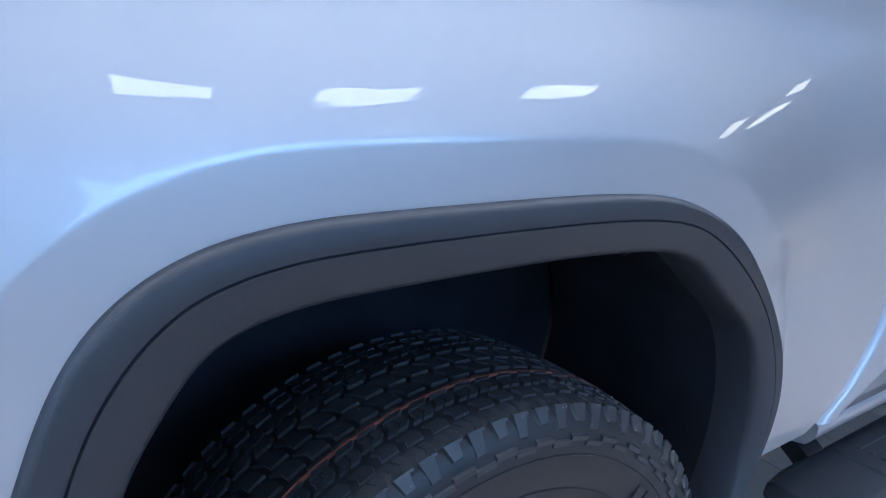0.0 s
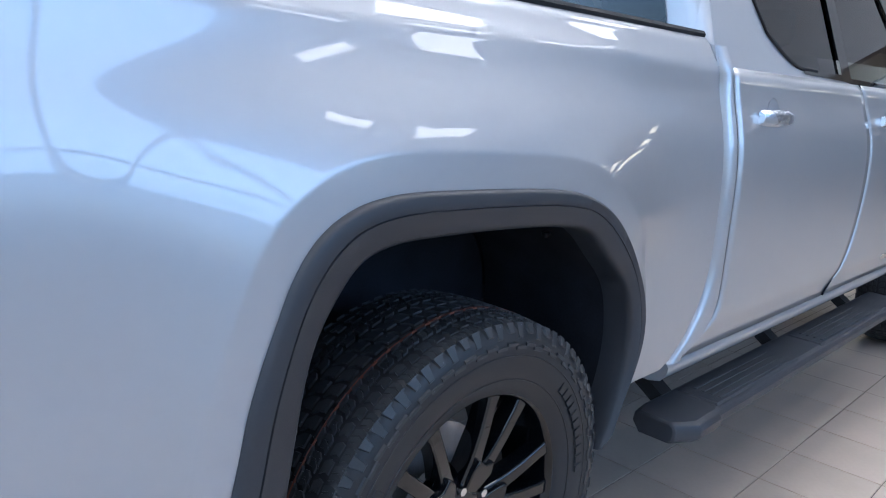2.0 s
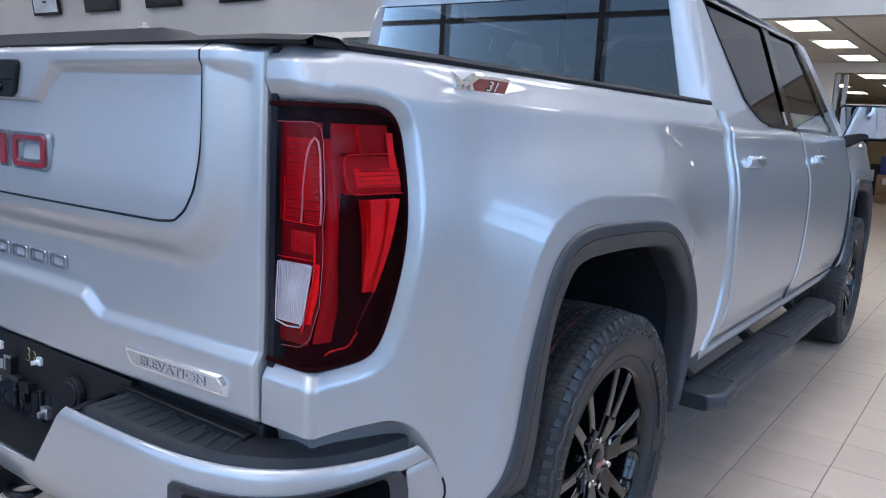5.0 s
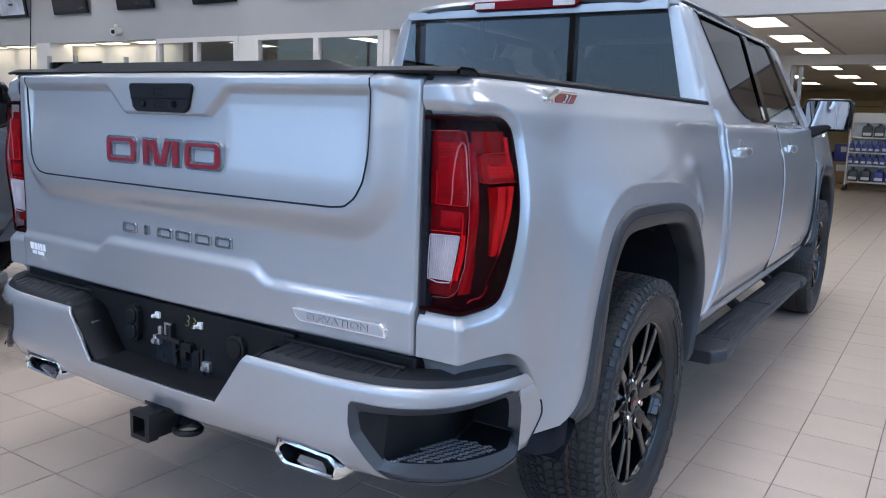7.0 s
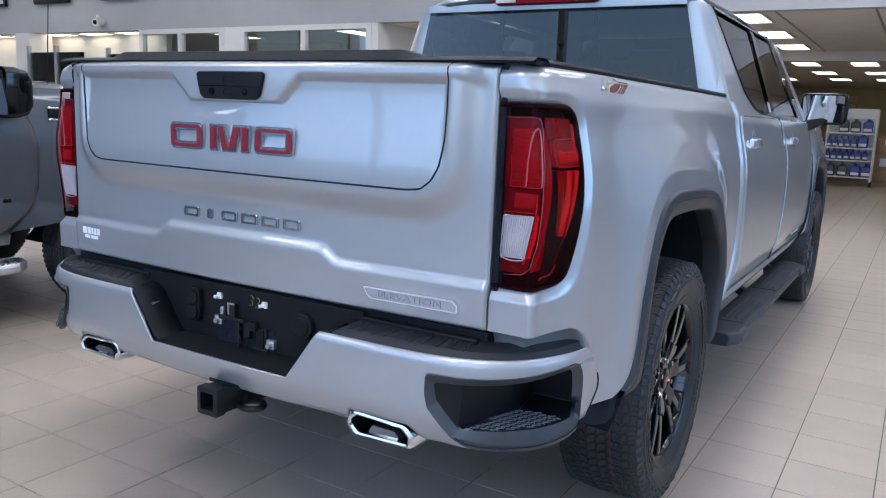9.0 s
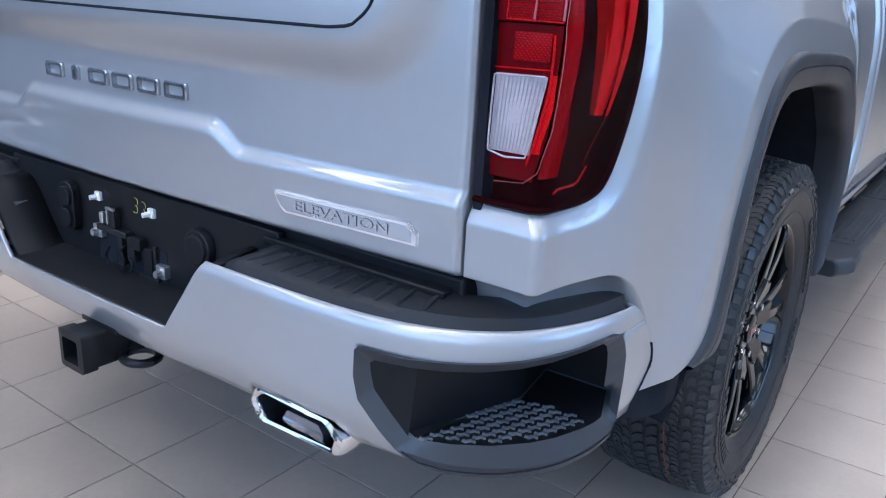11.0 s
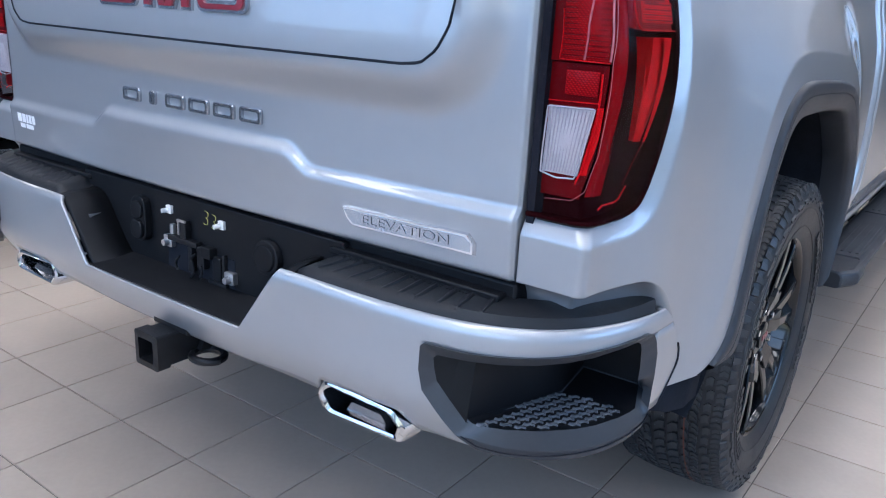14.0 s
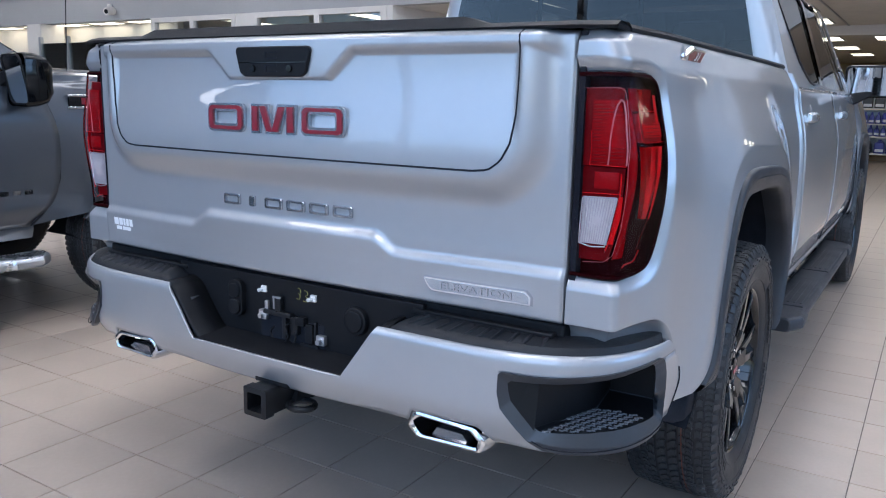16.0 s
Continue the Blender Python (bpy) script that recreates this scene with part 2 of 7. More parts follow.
# ---------------------------------------------------------------- building helpers
class Mesh:
    """Collects vertices and faces; patch() adds a grid, loft() rings, prism() an extruded outline."""

    def __init__(self):
        self.v, self.f = [], []

    def patch(self, rows, closed=False, flip=False):
        n0, m = len(self.v), len(rows[0])
        for r in rows:
            self.v.extend(tuple(float(c) for c in p) for p in r)
        for i in range(len(rows) - 1):
            for j in range(m if closed else m - 1):
                k = (j + 1) % m
                q = (n0 + i * m + j, n0 + i * m + k, n0 + (i + 1) * m + k, n0 + (i + 1) * m + j)
                self.f.append(q[::-1] if flip else q)
        return self

    def face(self, pts):
        n0 = len(self.v)
        self.v.extend(tuple(float(c) for c in p) for p in pts)
        self.f.append(tuple(range(n0, n0 + len(pts))))
        return self

    def prism(self, low, high):
        """Closed solid between two outlines of as many points."""
        n0, n = len(self.v), len(low)
        self.v.extend(tuple(float(c) for c in p) for p in list(low) + list(high))
        for j in range(n):
            k = (j + 1) % n
            self.f.append((n0 + j, n0 + k, n0 + n + k, n0 + n + j))
        self.f.append(tuple(range(n0 + n - 1, n0 - 1, -1)))
        self.f.append(tuple(range(n0 + n, n0 + 2 * n)))
        return self

    def box(self, a, b):
        (x0, y0, z0), (x1, y1, z1) = a, b
        lo = [(x0, y0, z0), (x1, y0, z0), (x1, y1, z0), (x0, y1, z0)]
        return self.prism(lo, [(x, y, z1) for x, y, z in lo])

    def tube(self, p0, p1, r0, r1=None, n=16):
        r1 = r0 if r1 is None else r1
        p0, p1 = Vector(p0), Vector(p1)
        a = (p1 - p0).normalized()
        u = a.orthogonal().normalized()
        w = a.cross(u)
        ring = lambda p, r: [p + r * (math.cos(2 * math.pi * k / n) * u + math.sin(2 * math.pi * k / n) * w) for k in range(n)]
        return self.prism(ring(p0, r0), ring(p1, r1))

    def lathe_x(self, profile, n=64, x_sign=1):
        """Revolves (x, radius) round the x axis."""
        rows = [[(x * x_sign, r * math.sin(2 * math.pi * k / n), r * math.cos(2 * math.pi * k / n)) for k in range(n)] for x, r in profile]
        return self.patch(rows, closed=True, flip=x_sign < 0)

    def mirrored(self):
        m = Mesh()
        m.v = [(-x, y, z) for x, y, z in self.v]
        m.f = [q[::-1] for q in self.f]
        return m

    def moved(self, mat4):
        m = Mesh()
        m.v = [tuple(mat4 @ Vector(p)) for p in self.v]
        m.f = list(self.f)
        return m


def part(name, shape, material, parent=None, label="", smooth=40, bevel=0.0, thick=0.0):
    """Links a Mesh as one object under its thing or part."""
    me = bpy.data.meshes.new(name)
    me.from_pydata(shape.v, [], shape.f)
    bm = bmesh.new()
    bm.from_mesh(me)
    bmesh.ops.remove_doubles(bm, verts=bm.verts, dist=1e-5)
    bmesh.ops.recalc_face_normals(bm, faces=bm.faces)
    bm.to_mesh(me)
    bm.free()
    if smooth:
        me.shade_smooth()
        me.set_sharp_from_angle(angle=radians(smooth))
    me.materials.append(material)
    ob = new(name, me)
    if parent is not None:
        ob.parent = parent
    if label:
        tagged(ob, label)
    if thick:
        md = ob.modifiers.new("thickness", 'SOLIDIFY')
        md.thickness, md.offset = thick, -1
    if bevel:
        md = ob.modifiers.new("edges", 'BEVEL')
        md.width, md.segments, md.limit_method, md.angle_limit = bevel, 2, 'ANGLE', radians(35)
    return ob


def thing(name, label, category, group="", at=(0, 0, 0), turn=0, kind=""):
    ob = new(name)
    ob.empty_display_size = 0.2
    ob.matrix_world = pose(*at, 0, 0, turn)
    return tagged(ob, label, category, group, kind)


class Curve:
    """Natural cubic through (t, value) knots."""

    def __init__(self, pts):
        t, v = np.array(pts, float).T
        n = len(t)
        h = np.diff(t)
        A, b = np.eye(n), np.zeros(n)
        for i in range(1, n - 1):
            A[i, i - 1:i + 2] = h[i - 1], 2 * (h[i - 1] + h[i]), h[i]
            b[i] = 6 * ((v[i + 1] - v[i]) / h[i] - (v[i] - v[i - 1]) / h[i - 1])
        self.t, self.v, self.m = t, v, np.linalg.solve(A, b)

    def __call__(self, x):
        x = min(max(x, self.t[0]), self.t[-1])
        i = min(max(int(np.searchsorted(self.t, x)) - 1, 0), len(self.t) - 2)
        h = self.t[i + 1] - self.t[i]
        a, c = (self.t[i + 1] - x) / h, (x - self.t[i]) / h
        return float(a * self.v[i] + c * self.v[i + 1] + ((a ** 3 - a) * self.m[i] + (c ** 3 - c) * self.m[i + 1]) * h * h / 6)


def along(pts, n):
    """n points spaced evenly along a smooth curve through pts."""
    pts = np.array(pts, float)
    d = np.r_[0, np.cumsum(np.linalg.norm(np.diff(pts, axis=0), axis=1))]
    cs = [Curve(list(zip(d, pts[:, k]))) for k in range(pts.shape[1])]
    fine = np.array([[c(s) for c in cs] for s in np.linspace(0, d[-1], 12 * n)])
    e = np.r_[0, np.cumsum(np.linalg.norm(np.diff(fine, axis=0), axis=1))]
    s = np.linspace(0, e[-1], n)
    return np.stack([np.interp(s, e, fine[:, k]) for k in range(pts.shape[1])], 1)


def straight(pts, n):
    """n points spaced evenly along a polyline."""
    pts = np.array(pts, float)
    d = np.r_[0, np.cumsum(np.linalg.norm(np.diff(pts, axis=0), axis=1))]
    s = np.linspace(0, d[-1], n)
    return np.stack([np.interp(s, d, pts[:, k]) for k in range(pts.shape[1])], 1)


def ease(a, b, x):
    x = min(max((x - a) / (b - a), 0.0), 1.0)
    return x * x * (3 - 2 * x)


def text_mesh(words, size, depth, name="lettering", thin=0.0):
    """Raised lettering in the built-in font, centred, in the x-z plane facing -y."""
    cu = bpy.data.curves.new(name, 'FONT')
    cu.body, cu.size, cu.extrude, cu.align_x, cu.align_y = words, size, depth, 'CENTER', 'CENTER'
    cu.resolution_u = 3
    cu.offset = thin
    tmp = bpy.data.objects.new(name, cu)
    scene.collection.objects.link(tmp)
    me = bpy.data.meshes.new_from_object(tmp)
    bpy.data.objects.remove(tmp)
    m = Mesh()
    m.v = [(p.co.x, -p.co.z, p.co.y) for p in me.vertices]
    m.f = [tuple(q.vertices) for q in me.polygons]
    return m

# ---------------------------------------------------------------- pickup truck: shared forms (x across, y ahead, rear axle at y = 0)
SIDE = Curve([(0.44, 0.925), (0.53, 0.942), (0.62, 0.953), (0.75, 0.957), (0.9, 0.957), (1.0, 0.955), (1.1, 0.948), (1.18, 0.934),
              (1.27, 0.9135), (1.318, 0.9075), (1.333, 0.9045), (1.345, 0.899), (1.375, 0.8845), (1.395, 0.8735), (1.408, 0.861)])
ARCH_OUT = [(-0.76, 0.553), (-0.68, 0.554), (-0.62, 0.578), (-0.57, 0.635), (-0.545, 0.705), (-0.522, 0.815), (-0.486, 0.92), (-0.433, 1.022),
            (-0.38, 1.062), (-0.322, 1.08), (-0.19, 1.086), (-0.02, 1.08), (0.125, 1.071), (0.21, 1.058), (0.29, 1.03), (0.365, 0.982),
            (0.45, 0.885), (0.5, 0.80), (0.515, 0.71), (0.465, 0.58), (0.43, 0.50)]
ARCH_IN = [(-0.60, 0.43), (-0.515, 0.485), (-0.47, 0.565), (-0.45, 0.66), (-0.435, 0.768), (-0.405, 0.893), (-0.375, 0.942), (-0.337, 0.984), (-0.293, 1.001),
           (-0.2, 1.008), (0, 1.005), (0.175, 0.993), (0.25, 0.977), (0.352, 0.903), (0.43, 0.83), (0.462, 0.75), (0.468, 0.66), (0.43, 0.53), (0.395, 0.46)]
N_ARCH = 170
ARCH = along(ARCH_OUT, N_ARCH)
ARCH_INNER = along(ARCH_IN, N_ARCH)
FLARE_X, REAR_Y, R_CORNER, GAP_X = 1.0, -1.03, 0.045, 0.785
AXLE_FRONT = 3.745


def arch_distance(y, z):
    return float(np.min(np.hypot(ARCH[:, 0] - y, ARCH[:, 1] - z)))


def flare(base, d, y, z):
    """Swells the skin out to the arch lip; a crest runs over the wheel and the swell thins out towards the rail, behind and below."""
    t = min(max((d - 0.060) / 0.27, 0.0), 1.0)
    w = 1 - 0.09 * d / 0.060 if d < 0.060 else 0.91 * (1 - t) ** 2
    ahead = ease(0.30, 0.50, y) * ease(1.0, 0.85, z)
    w += ahead * (max(1 - d / 0.095, 0.0) ** 1.15 - w)             # a plain chamfer ahead of the wheel
    return base + (FLARE_X - base) * w * (ease(-0.82, -0.56, y) if y < -0.5 else 1.0)


def bed_x(y, z):
    base = SIDE(z) - 0.005 * ease(0.35, 0.95, y)
    base -= 0.014 * ease(0.66, 0.95, -y) + 0.044 * (1 - ease(0.93, 1.18, z)) * ease(0.60, 0.75, z) * ease(0.80, 1.03, -y)
    return flare(base, arch_distance(y, z), y, z)


def corner_r(z):
    """The corner is soft round the lamp and crisp on the block below it."""
    return R_CORNER - 0.027 * ease(0.905, 0.86, z)


def rear_end(z):
    r = corner_r(z)
    return REAR_Y + r - r * math.pi / 2 - (bed_x(REAR_Y + r, z) - r - GAP_X)


def lamp_right(z):
    return float(np.interp(z, [0.893, 0.897, 0.904, 0.92, 0.95, 1.0, 1.1, 1.2, 1.26, 1.285, 1.3, 1.31, 1.317],
                           [-0.955, -0.93, -0.908, -0.892, -0.881, -0.866, -0.843, -0.829, -0.829, -0.835, -0.846, -0.864, -0.90]))


def skin(s, z, off=0.0, least=0.0):
    """A place on the bed's outer skin: s runs ahead along the side, and behind it round the corner to the tailgate."""
    r = max(corner_r(z), least)
    s0 = REAR_Y + r
    if s >= s0:
        return (bed_x(s, z) + off, s, z)
    x0, a = bed_x(s0, z), (s0 - s) / r
    if a < math.pi / 2:
        return (x0 - r + (r + off) * math.cos(a), s0 - (r + off) * math.sin(a), z)
    return (x0 - r - (a - math.pi / 2) * r, REAR_Y - off, z)


# the line along which the bed's corner turns under, behind the bumper's step pad, and its sweep down to the bumper's end
COVE = along([(rear_end(0.787), 0.787), (-1.04, 0.787), (-0.98, 0.787), (-0.90, 0.788), (-0.872, 0.786), (-0.845, 0.776), (-0.812, 0.753), (-0.785, 0.722), (-0.762, 0.685), (-0.745, 0.645), (-0.736, 0.605)], 110)
LAMP_LINE = along([(rear_end(0.893), 0.893), (-1.05, 0.893), (-0.985, 0.8935), (-0.95, 0.895), (-0.925, 0.899), (-0.906, 0.908), (-0.892, 0.925), (-0.881, 0.95), (-0.866, 1.0), (-0.843, 1.1), (-0.829, 1.2),
                   (-0.827, 1.25), (-0.831, 1.28), (-0.842, 1.30), (-0.860, 1.311), (-0.89, 1.3165), (-0.95, 1.317), (-1.05, 1.317), (rear_end(1.317), 1.317)], 137)
S_JOIN = -0.66


def turned(line):
    """Unit normals of a line in the skin's (s, z) plane, to its right."""
    t = np.gradient(line, axis=0)
    n = np.stack([t[:, 1], -t[:, 0]], 1)
    return n / np.linalg.norm(n, axis=1)[:, None]


def bed_panel():
    low_row = [(-0.736 + (S_JOIN + 0.736) * k / 8, 0.605) for k in range(9)]
    up_col = [(S_JOIN, 0.605 + (1.404 - 0.605) * k / 60) for k in range(61)]
    top_row = [(S_JOIN + (rear_end(1.404) - S_JOIN) * k / 26, 1.404) for k in range(27)]
    outer = np.array([tuple(q) for q in COVE] + low_row[1:] + up_col[1:] + top_row[1:])
    share = np.r_[np.linspace(0, 0.314, len(COVE)), np.linspace(0.314, 1, len(outer) - len(COVE) + 1)[1:]]
    run = np.r_[0, np.cumsum(np.linalg.norm(np.diff(LAMP_LINE, axis=0), axis=1))]
    inner = np.stack([np.interp(share * run[-1], run, LAMP_LINE[:, c]) for c in (0, 1)], 1)
    nrm = turned(inner)
    m, rows = Mesh(), []

    def place(q, off=0.0):
        z = q[1]
        return skin(q[0], z, off - 0.022 * ease(1.375, 1.404, z) * ease(-0.93, -1.0, q[0]))
    for d, off in ((-0.004, -0.050), (0.0, -0.022), (0.0015, -0.0165), (0.004, -0.0145), (0.010, -0.0105), (0.018, -0.0055), (0.024, -0.0022), (0.028, -0.0006), (0.032, 0.0)):
        row = inner + nrm * d
        row[0, 0], row[-1, 0] = rear_end(row[0, 1]), rear_end(row[-1, 1])
        rows.append([place(q, off) for q in row])
    start = row
    for k in range(1, 33):
        q = start + (outer - start) * (k / 32)
        q[0, 0], q[-1, 0] = rear_end(q[0, 1]), rear_end(q[-1, 1])
        rows.append([place(v) for v in q])
    m.patch(rows)
    # where the corner turns under
    n2 = turned(COVE)
    rows = []
    for d, off in ((0.0, 0.0), (0.0008, -0.0005), (0.0018, -0.0022), (0.0026, -0.0050), (0.0034, -0.012), (0.0045, -0.019), (0.010, -0.028), (0.026, -0.037), (0.060, -0.044)):
        row = []
        for k, (q, n) in enumerate(zip(COVE, n2)):
            f = ease(50, 85, k)
            u = q + n * (d * (1 - 0.45 * f) + min(-off, 0.02) * 0.9 * f)
            row.append(skin(u[0], u[1], off, 0.008 - off))
        rows.append(row)
    m.patch(rows)
    # the lowest piece, ahead of the bumper's seam
    rows = []
    low_z = [0.556 + 0.049 * k / 6 for k in range(7)]
    for z in low_z:
        a = -0.805 + (0.805 - 0.736) * (z - 0.556) / 0.049
        rows.append([skin(a + (S_JOIN - a) * k / 8, z) for k in range(9)])
    m.patch(rows)
    # from the joint round the wheel arch to the cab
    back = [(S_JOIN, z) for z in low_z[:-1]] + up_col
    top = straight([(S_JOIN, 1.404), (0.905, 1.404)], 62)[1:]
    front = straight([(0.905, 1.404), (0.925, 1.33), (0.942, 1.2), (0.945, 1.0), (0.945, 0.836), (0.940, 0.790), (0.930, 0.748), (0.905, 0.695), (0.860, 0.630), (0.800, 0.572), (0.76, 0.552), (0.62, 0.553), (0.53, 0.540), (0.44, 0.495)], 62)[1:]
    edge = np.array([tuple(q) for q in back] + [tuple(q) for q in top] + [tuple(q) for q in front])
    arch = ARCH[int(np.argmax(ARCH[:, 0] > S_JOIN - 0.01)):]
    fr = np.interp(np.arange(len(edge)), [0, len(back) - 1, len(back) + 60, len(edge) - 12, len(edge) - 1], [0, 0.36, 0.66, 0.96, 1.0])
    d = np.r_[0, np.cumsum(np.linalg.norm(np.diff(arch, axis=0), axis=1))]
    arch = np.stack([np.interp(fr * d[-1], d, arch[:, c]) for c in (0, 1)], 1)
    rows = []
    for k in range(71):
        v = (k / 70) ** 1.25
        rows.append([skin(*((1 - v) * a + v * o)) for a, o in zip(arch, edge)])
    m.patch(rows)
    return m


def front_y(y):
    """The front wheel opening is shorter behind the axle."""
    return y * 0.74 + 0.03 if y < 0 else y * 0.9 + 0.03


def arch_panel(shift, edge, base):
    """A skin panel round a wheel arch, as the front wing."""
    arch = ARCH[int(np.argmax(ARCH[:, 1] > 0.60)):]
    outer = straight(edge, len(arch))
    rows = []
    for k in range(37):
        v = (k / 36) ** 1.25
        row = []
        for a, o in zip(arch, outer):
            y, z = (1 - v) * a + v * o
            yy = (1 - v) * front_y(a[0]) + v * o[0]
            d = v * float(np.hypot(o[0] - front_y(a[0]), o[1] - a[1]))
            b = base(yy, z)
            row.append((b + 0.42 * (flare(b, d, -0.4, z) - b), yy + shift, z))
        rows.append(row)
    return Mesh().patch(rows)


FIRST = int(np.argmax(ARCH[:, 0] > -0.64))


def arch_trim(shift=0.0, along_y=lambda y: y, inset=0.0):
    """The grained lip round the wheel opening: an outer band, a fine groove, an inner band and the return."""
    prof = [(-0.02, 0.985), (0.0, 1.0), (0.03, 1.0075), (0.10, 1.012), (0.365, 1.010), (0.378, 1.0065), (0.390, 1.0065), (0.402, 1.010), (0.86, 1.003), (0.95, 0.996), (1.0, 0.984), (1.0, 0.93)]
    rows = []
    for f, x in prof:
        rows.append([(x - inset - 0.03 * ease(-0.56, -0.76, a[0]) - 0.05 * f * ease(-0.58, -0.66, a[0]), along_y(a[0] + f * (b[0] - a[0])) + shift, a[1] + f * (b[1] - a[1])) for a, b in zip(ARCH[FIRST:], ARCH_INNER[FIRST:])])
    return Mesh().patch(rows)


def wheel_liner(shift=0.0, along_y=lambda y: y):
    rows = []
    for x, g in ((0.955, 0.0), (0.93, 0.004), (0.80, 0.02), (0.56, 0.02)):
        rows.append([(x, along_y(y * (1 + g)) + shift, z + g) for y, z in ARCH_INNER])
    m = Mesh().patch(rows)
    m.face([(0.56, along_y(y) + shift, z + 0.02) for y, z in ARCH_INNER[::6]])
    return m


def lamp_patch(s_left, s_right, z0, z1, off, n=10, m=10, bulge=0.0, lean=0.0):
    rows = []
    for i in range(m + 1):
        z = z0 + (z1 - z0) * i / m
        a = s_left(z) if callable(s_left) else s_left + lean * (1 - i / m)
        b = s_right(z) if callable(s_right) else s_right
        rows.append([skin(a + (b - a) * j / n, z, off + bulge * math.sin(math.pi * i / m) * math.sin(math.pi * j / n)) for j in range(n + 1)])
    return Mesh().patch(rows)


def skin_tube(path, r, off, n=6):
    """A thin bead that follows (s, z) places of the skin."""
    pts = [Vector(skin(s, z, off)) for s, z in path]
    return bead(pts, r, n)


def bead(pts, r, n=6):
    pts = [Vector(p) for p in pts]
    rows = []
    for i, p in enumerate(pts):
        a = (pts[min(i + 1, len(pts) - 1)] - pts[max(i - 1, 0)]).normalized()
        u = a.cross(Vector((0.31, 0.45, 0.83))).normalized()
        w = a.cross(u)
        rows.append([p + r * (math.cos(2 * math.pi * k / n) * u + math.sin(2 * math.pi * k / n) * w) for k in range(n)])
    return Mesh().patch(rows, closed=True)


# tailgate relief
LIP = Curve([(0.78, -0.012), (0.786, -0.003), (0.80, 0.002), (0.86, 0.004), (0.95, 0.001), (1.05, 0.001), (1.2, 0.001), (1.405, 0.0)])


def gate_h(x, z):
    """How far the tailgate stands out behind the plane of the gap."""
    ax = abs(x)
    bow = 0.022 * (1 - (x / 0.78) ** 2)
    qx, qz = max(ax - 0.59, 0), max(1.185 - z, 0)
    d = math.hypot(qx, qz) - 0.09                                # outside the raised upper panel
    raised = 0.034 * (1 - ease(0.0, 0.075, d))
    if d < 0:
        raised -= 0.018 * ease(1.12, 1.335, z) * (1 - ease(-0.02, 0.0, d))
    lip = 0.034 * ease(1.335, 1.376, z)
    hump_w = 0.165 + max(z - 1.30, 0) * 1.1
    hump = 0.034 * ease(hump_w + 0.022, hump_w - 0.004, ax) * ease(1.288, 1.302, z)
    top = max(lip, hump) * (1 - ease(0.70, 0.765, ax))
    raised = max(raised, top)
    crease = 0.943 - 0.036 * ease(0.285, 0.36, ax)
    ledge = 0.016 * ease(crease + 0.002, crease - 0.024, z)
    round_top = -0.03 * ease(1.390, 1.408, z)
    round_side = -0.006 * ease(0.7755, 0.7815, ax)
    return bow + raised + ledge * 0.9 + LIP(z) + round_top + round_side - 0.006 * ease(0.93, 0.86, z)


def gate_point(x, z, off=0.0):
    return (x, REAR_Y - gate_h(x, z) - off, z)


def tailgate_skin():
    xs = np.r_[-0.7812, -0.7802, -0.7790, -0.7775, np.linspace(-0.7755, 0.7755, 200), 0.7775, 0.7790, 0.7802, 0.7812]
    zs = np.unique(np.r_[np.linspace(0.787, 1.0, 44), np.linspace(1.0, 1.27, 40), np.linspace(1.27, 1.404, 44)])
    rows = []
    for z in zs:
        row = [gate_point(x, z) for x in xs]
        rows.append([(-0.7815, REAR_Y + 0.06, z), (-0.7815, row[0][1] + 0.004, z)] + row + [(0.7815, row[-1][1] + 0.004, z), (0.7815, REAR_Y + 0.06, z)])
    return Mesh().patch(rows)


def rounded(w, h, r, n=5):
    pts = []
    for cx, cz, a0 in ((w - r, h - r, 0), (-w + r, h - r, 90), (-w + r, -h + r, 180), (w - r, -h + r, 270)):
        for k in range(n + 1):
            a = radians(a0 + 90 * k / n)
            pts.append((cx + r * math.cos(a), cz + r * math.sin(a)))
    return pts


def plate(outline, x, y, z, depth):
    """An outline in the x-z plane, thickened towards -y."""
    return Mesh().prism([(x + a, y, z + b) for a, b in outline], [(x + a, y - depth, z + b) for a, b in outline])


# bumper: plan curve from the middle to the seam beside the wheel
BUMP = along([(0, -1.158), (0.2, -1.156), (0.37, -1.151), (0.60, -1.146), (0.70, -1.135), (0.80, -1.105), (0.88, -1.048), (0.931, -0.97), (0.956, -0.87), (0.962, -0.78), (0.962, -0.705)], 160)
B_TAN = np.gradient(BUMP, axis=0)
B_NRM = np.stack([-B_TAN[:, 1], B_TAN[:, 0]], 1) * -1
B_NRM /= np.linalg.norm(B_NRM, axis=1)[:, None]
B_NRM[0] = (0, -1)
BACK = Curve([(0.47, 0.066), (0.50, 0.042), (0.53, 0.023), (0.555, 0.010), (0.575, 0.003), (0.60, 0.0), (0.66, 0.0), (0.70, 0.0), (0.712, 0.0004), (0.720, 0.0018), (0.728, 0.006), (0.736, 0.014)])


def recess(i, z):
    """How far the skin draws in below and above; the corner stays upright down to its sill."""
    return BACK(z) * (1 - 0.85 * ease(0.62, 0.58, z) * ease(108, 124, i))


def bump_at(i, z, off=0.0):
    i = min(max(i, 0.0), len(BUMP) - 1.001)
    k, f = int(i), i - int(i)
    p, n = (1 - f) * BUMP[k] + f * BUMP[k + 1], (1 - f) * B_NRM[k] + f * B_NRM[k + 1]
    q = p + n * (off - recess(i, z))
    return (q[0], q[1], z)


def i_x(x):
    return float(np.interp(x, BUMP[:140, 0], np.arange(140)))


def i_y(y):
    return float(np.interp(y, BUMP[80:, 1], np.arange(80, len(BUMP))))


